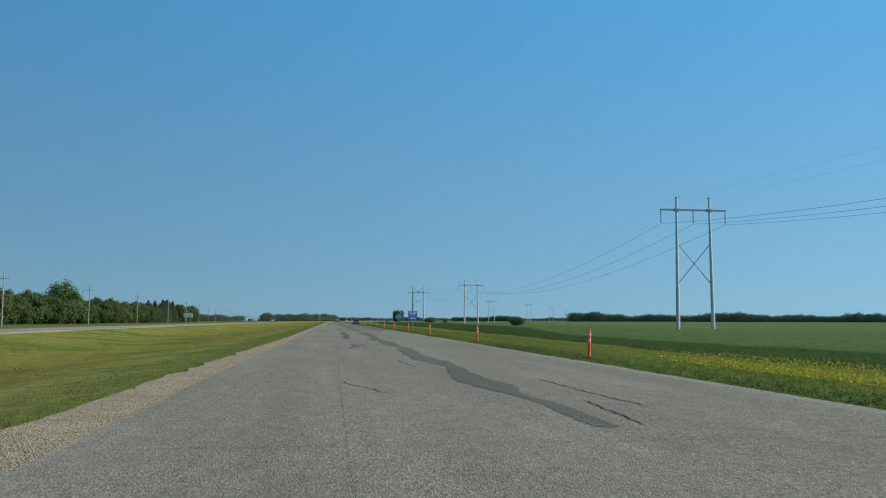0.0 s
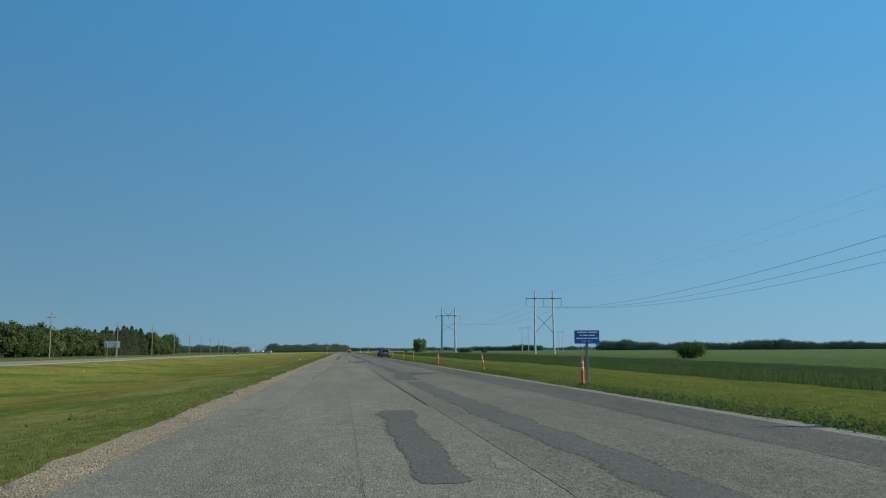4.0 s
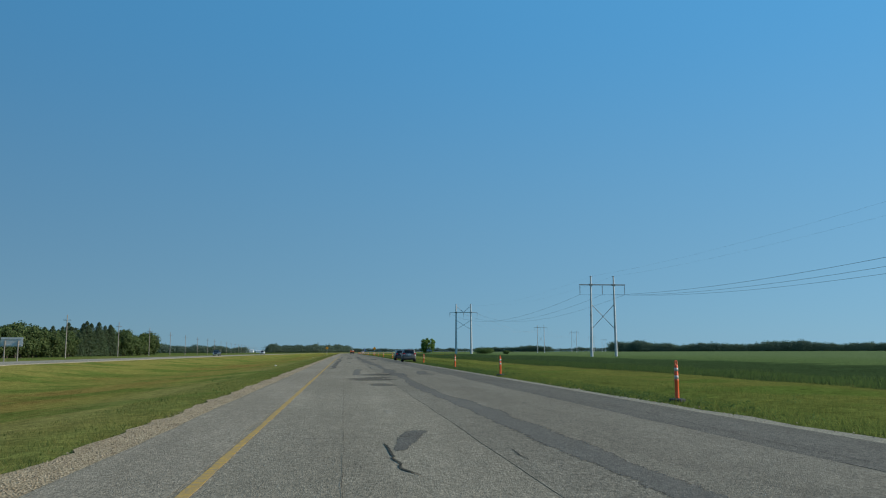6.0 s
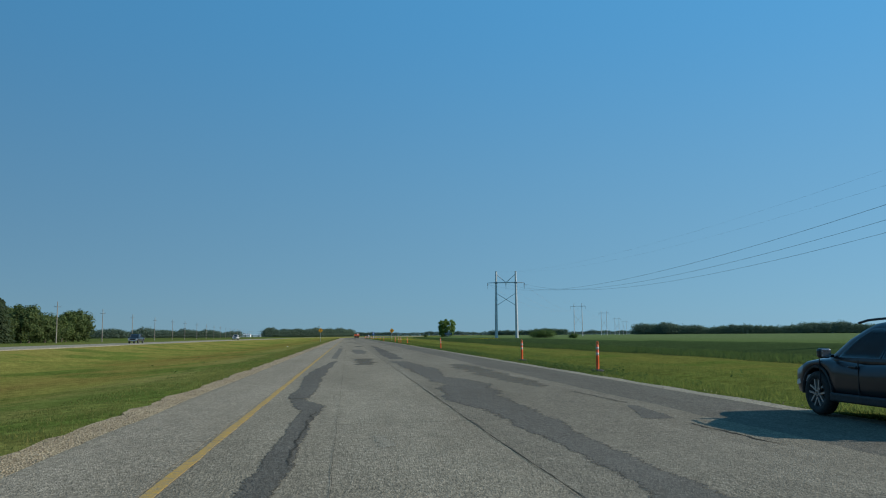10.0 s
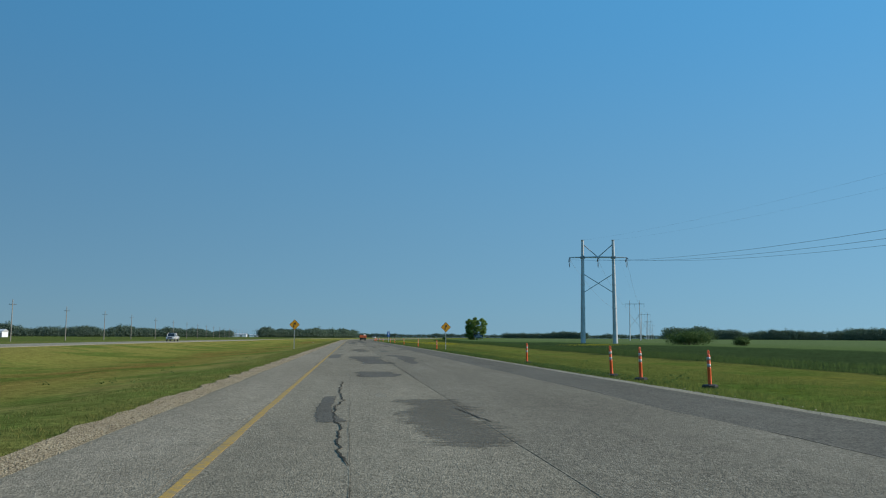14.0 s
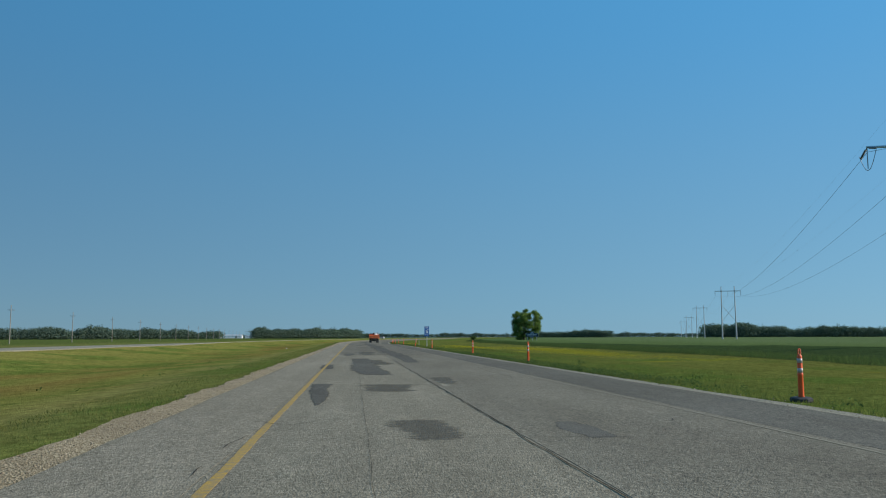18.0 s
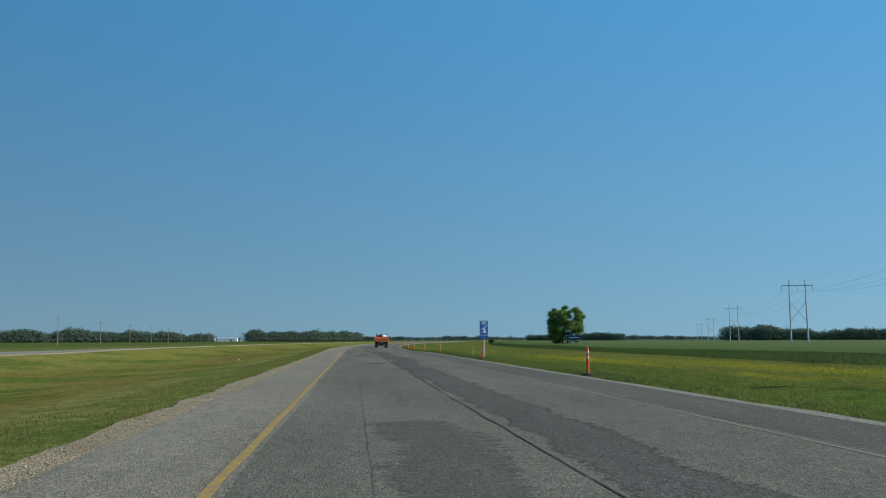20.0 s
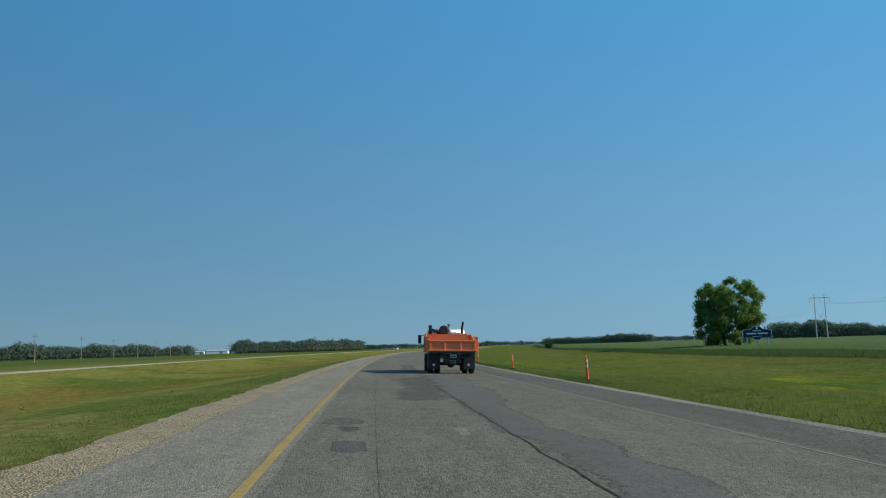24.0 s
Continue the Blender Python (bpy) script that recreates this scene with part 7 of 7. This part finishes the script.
def blades(name, count, start, u0, u1, y0, y1, tall, wide, material, label, seed, lean=0.45, power=1.0):
    """Grass blades as one mesh; power above 1 crowds them towards u0."""
    rng = np.random.default_rng(seed)
    u = u0 + (u1 - u0) * rng.random(count) ** power
    y = y0 + (y1 - y0) * rng.random(count)
    u = u + start(y)
    clump = 0.6 + 0.8 * np.clip(0.5 + 0.5 * np.sin(u * 1.7 + np.sin(y * 0.9) * 2) * np.sin(y * 1.31 + u), 0, 1)
    x = u + bends(y)
    z = rise(u, y) + rough_land(u, y) + tilt(u, y) - 0.03
    h = tall * clump * (0.5 + 0.9 * rng.random(count))
    w = wide * (0.6 + 0.8 * rng.random(count))
    a = rng.random(count) * 2 * np.pi
    b = rng.random(count) * 2 * np.pi
    dx, dy = np.cos(a) * w / 2, np.sin(a) * w / 2
    lx, ly = np.cos(b) * h * lean * rng.random(count), np.sin(b) * h * lean * rng.random(count)
    v = np.stack([np.stack([x - dx, y - dy, z], 1), np.stack([x + dx, y + dy, z], 1), np.stack([x + lx, y + ly, z + h], 1)], 1).reshape(-1, 3)
    ob = new(name, fast_mesh(name, v, np.arange(3 * count).reshape(-1, 3), material))
    tagged(ob, label, "grass", kind="stuff")


blades("verge_grass", 260000, GRASS_RIGHT, -0.05, 2.0, -5, 780, 0.075, 0.022, VERGE_MAT, "dense green grass on the right verge", 61, 1.2, 1.6)
blades("tall_grass", 400000, GRASS_RIGHT, 0.3, 12.0, -5, 740, 0.12, 0.017, VERGE_MAT, "taller uneven grass stems across the verge", 62, 0.9, 1.35)
blades("median_grass", 300000, GRASS_LEFT, 0.1, -2.6, -5, 780, 0.065, 0.022, MEDIAN_MAT, "green and yellow grass beside the gravel shoulder", 63, 1.3, 1.5)


def weeds(name, count, start, u0, u1, y0, y1, size, material, label, seed, power=1.0):
    """Low broad-leaved plants: rosettes of leafy faces, one mesh."""
    rng = np.random.default_rng(seed)
    u = u0 + (u1 - u0) * rng.random(count) ** power
    y = y0 + (y1 - y0) * rng.random(count)
    u = u + start(y)
    keep = np.sin(y * 0.21) + np.sin(y * 0.057 + 1) + rng.normal(size=count) * 0.7 > 0.2
    u, y = u[keep], y[keep]
    n, k = len(u), 13
    base = np.stack([u + bends(y), y, rise(u, y) + tilt(u, y)], 1)
    s = size * (0.5 + rng.random(n))
    d = rng.normal(size=(n, k, 3))
    d[..., 2] = np.abs(d[..., 2]) * 1.1
    d /= np.linalg.norm(d, axis=2, keepdims=True)
    p = base[:, None] + d * s[:, None, None] * (0.35 + 0.65 * rng.random((n, k, 1)))
    a = np.cross(d, rng.normal(size=(n, k, 3)))
    a /= np.linalg.norm(a, axis=2, keepdims=True)
    q = s[:, None, None] * 0.32
    b = d * 0.6 + np.array([0, 0, -0.4])
    v = np.stack([p - a * q * 0.6, p - b * q, p + a * q * 0.6, p + b * q], 2).reshape(-1, 3)
    ob = new(name, fast_mesh(name, v, np.arange(len(v)).reshape(-1, 4), material))
    tagged(ob, label, "weeds", kind="stuff")


weeds("verge_weeds", 30000, GRASS_RIGHT, 0.02, 1.6, -5, 760, 0.14, WEED_MAT, "low leafy weeds along the pavement edge", 71, 1.4)
weeds("verge_weeds", 300, GRASS_RIGHT, 0.8, 8.0, -5, 760, 0.24, WEED_MAT, "scattered taller weeds in the verge", 72)
blades("ditch_reeds", 220000, edge(21.6, 21.6, 21.8, 23.4, 26, 27.4, 28, 28.5, 31, 33.6, 37.6), 0.0, 7.0, -5, 860, 0.30, 0.034, REED_MAT, "tall dark tufted grass in the ditch", 74, 0.9, 1.5)
weeds("median_weeds", 400, GRASS_LEFT, -0.7, -12.0, -5, 760, 0.14, WEED_MAT, "scattered weeds in the median grass", 73)


def flowers(count, spots, seed):
    rng = np.random.default_rng(seed)
    us, ys = [], []
    for u, y, ru, ry, share in spots:
        k = int(count * share)
        us.append(u + ru * rng.normal(size=k))
        ys.append(y + ry * rng.normal(size=k))
    u, y = np.concatenate(us), np.concatenate(ys)
    n = len(u)
    p = np.stack([u + bends(y), y, rise(u, y) + tilt(u, y) + 0.22 + 0.2 * rng.random(n)], 1)
    s = 0.022 + 0.022 * rng.random((n, 1))
    a = rng.normal(size=(n, 3))
    a /= np.linalg.norm(a, axis=1, keepdims=True)
    b = np.cross(a, np.array([0.3, 0.2, 1.0]))
    v = np.stack([p - a * s, p - b * s, p + a * s, p + b * s], 1).reshape(-1, 3)
    ob = new("wild_flowers", fast_mesh("wild_flowers", v, np.arange(4 * n).reshape(-1, 4), FLOWER_MAT))
    tagged(ob, "small yellow wild flowers in the right verge", "flowers", kind="stuff")


flowers(30000, [(12.5, 17, 1.0, 5, 0.15), (15, 26, 1.5, 5, 0.06), (58, 122, 3, 4, 0.06), (45, 540, 2.5, 5, 0.10), (17, 634, 2.0, 8, 0.18), (24, 614, 1.6, 12, 0.26), (22, 590, 1.3, 8, 0.12), (14, 765, 1.5, 8, 0.04)], 81)


def stones(count, start, stop, u0, u1, y0, y1, size, seed, label):
    rng = np.random.default_rng(seed)
    y = y0 + (y1 - y0) * rng.random(count)
    a, b = start(y) + u0, stop(y) + u1
    u = a + (b - a) * rng.random(count)
    c = np.stack([u + bends(y), y, tilt(u, y) - 0.008], 1)
    s = size * (0.4 + rng.random((count, 1)) ** 2 * 1.4)
    oct_v = np.array([[1, 0, 0], [0, 1, 0], [-1, 0, 0], [0, -1, 0], [0, 0, 0.8]])
    v = c[:, None] + oct_v[None] * s[:, None] * (0.6 + 0.8 * rng.random((count, 5, 1)))
    f = np.array([[0, 1, 4], [1, 2, 4], [2, 3, 4], [3, 0, 4]])
    faces = (np.arange(count)[:, None, None] * 5 + f[None]).reshape(-1, 3)
    ob = new("gravel_stones", fast_mesh("gravel_stones", v.reshape(-1, 3), faces, STONE_MAT))
    tagged(ob, label, "gravel", kind="stuff")


stones(60000, GRASS_LEFT, PAVED, 0.05, 0.12, -5, 720, 0.011, 91, "loose tan stones on the gravel shoulder")
stones(9000, GRASS_RIGHT, GRASS_RIGHT, -0.45, 0.3, -5, 720, 0.015, 92, "loose grit along the pavement edge")

# Scraps of litter in the median.
for k, (u, y) in enumerate(((-7.4, 256), (-9, 405), (-12, 662), (-26, 196))):
    x, yy, z = at_side(u, y)
    h = thing("litter", (x, yy, z + 0.12), "crumpled scrap of white litter in the grass", "litter", "", 40 * k)
    bm = bmesh.new()
    r = bmesh.ops.create_icosphere(bm, subdivisions=2, radius=0.13)
    for v in bm.verts:
        v.co *= 0.6 + 0.7 * abs(noise.noise(v.co * 9 + Vector((k, 0, 0))))
        v.co.z *= 0.55
    part("scrap", bm, WHITE_MAT, h)

# Bring the plan to its true size.
for ob in scene.objects:
    if ob.parent is None and ob not in (cam, sun):
        ob.matrix_basis = Matrix.Scale(SIZE, 4) @ ob.matrix_basis
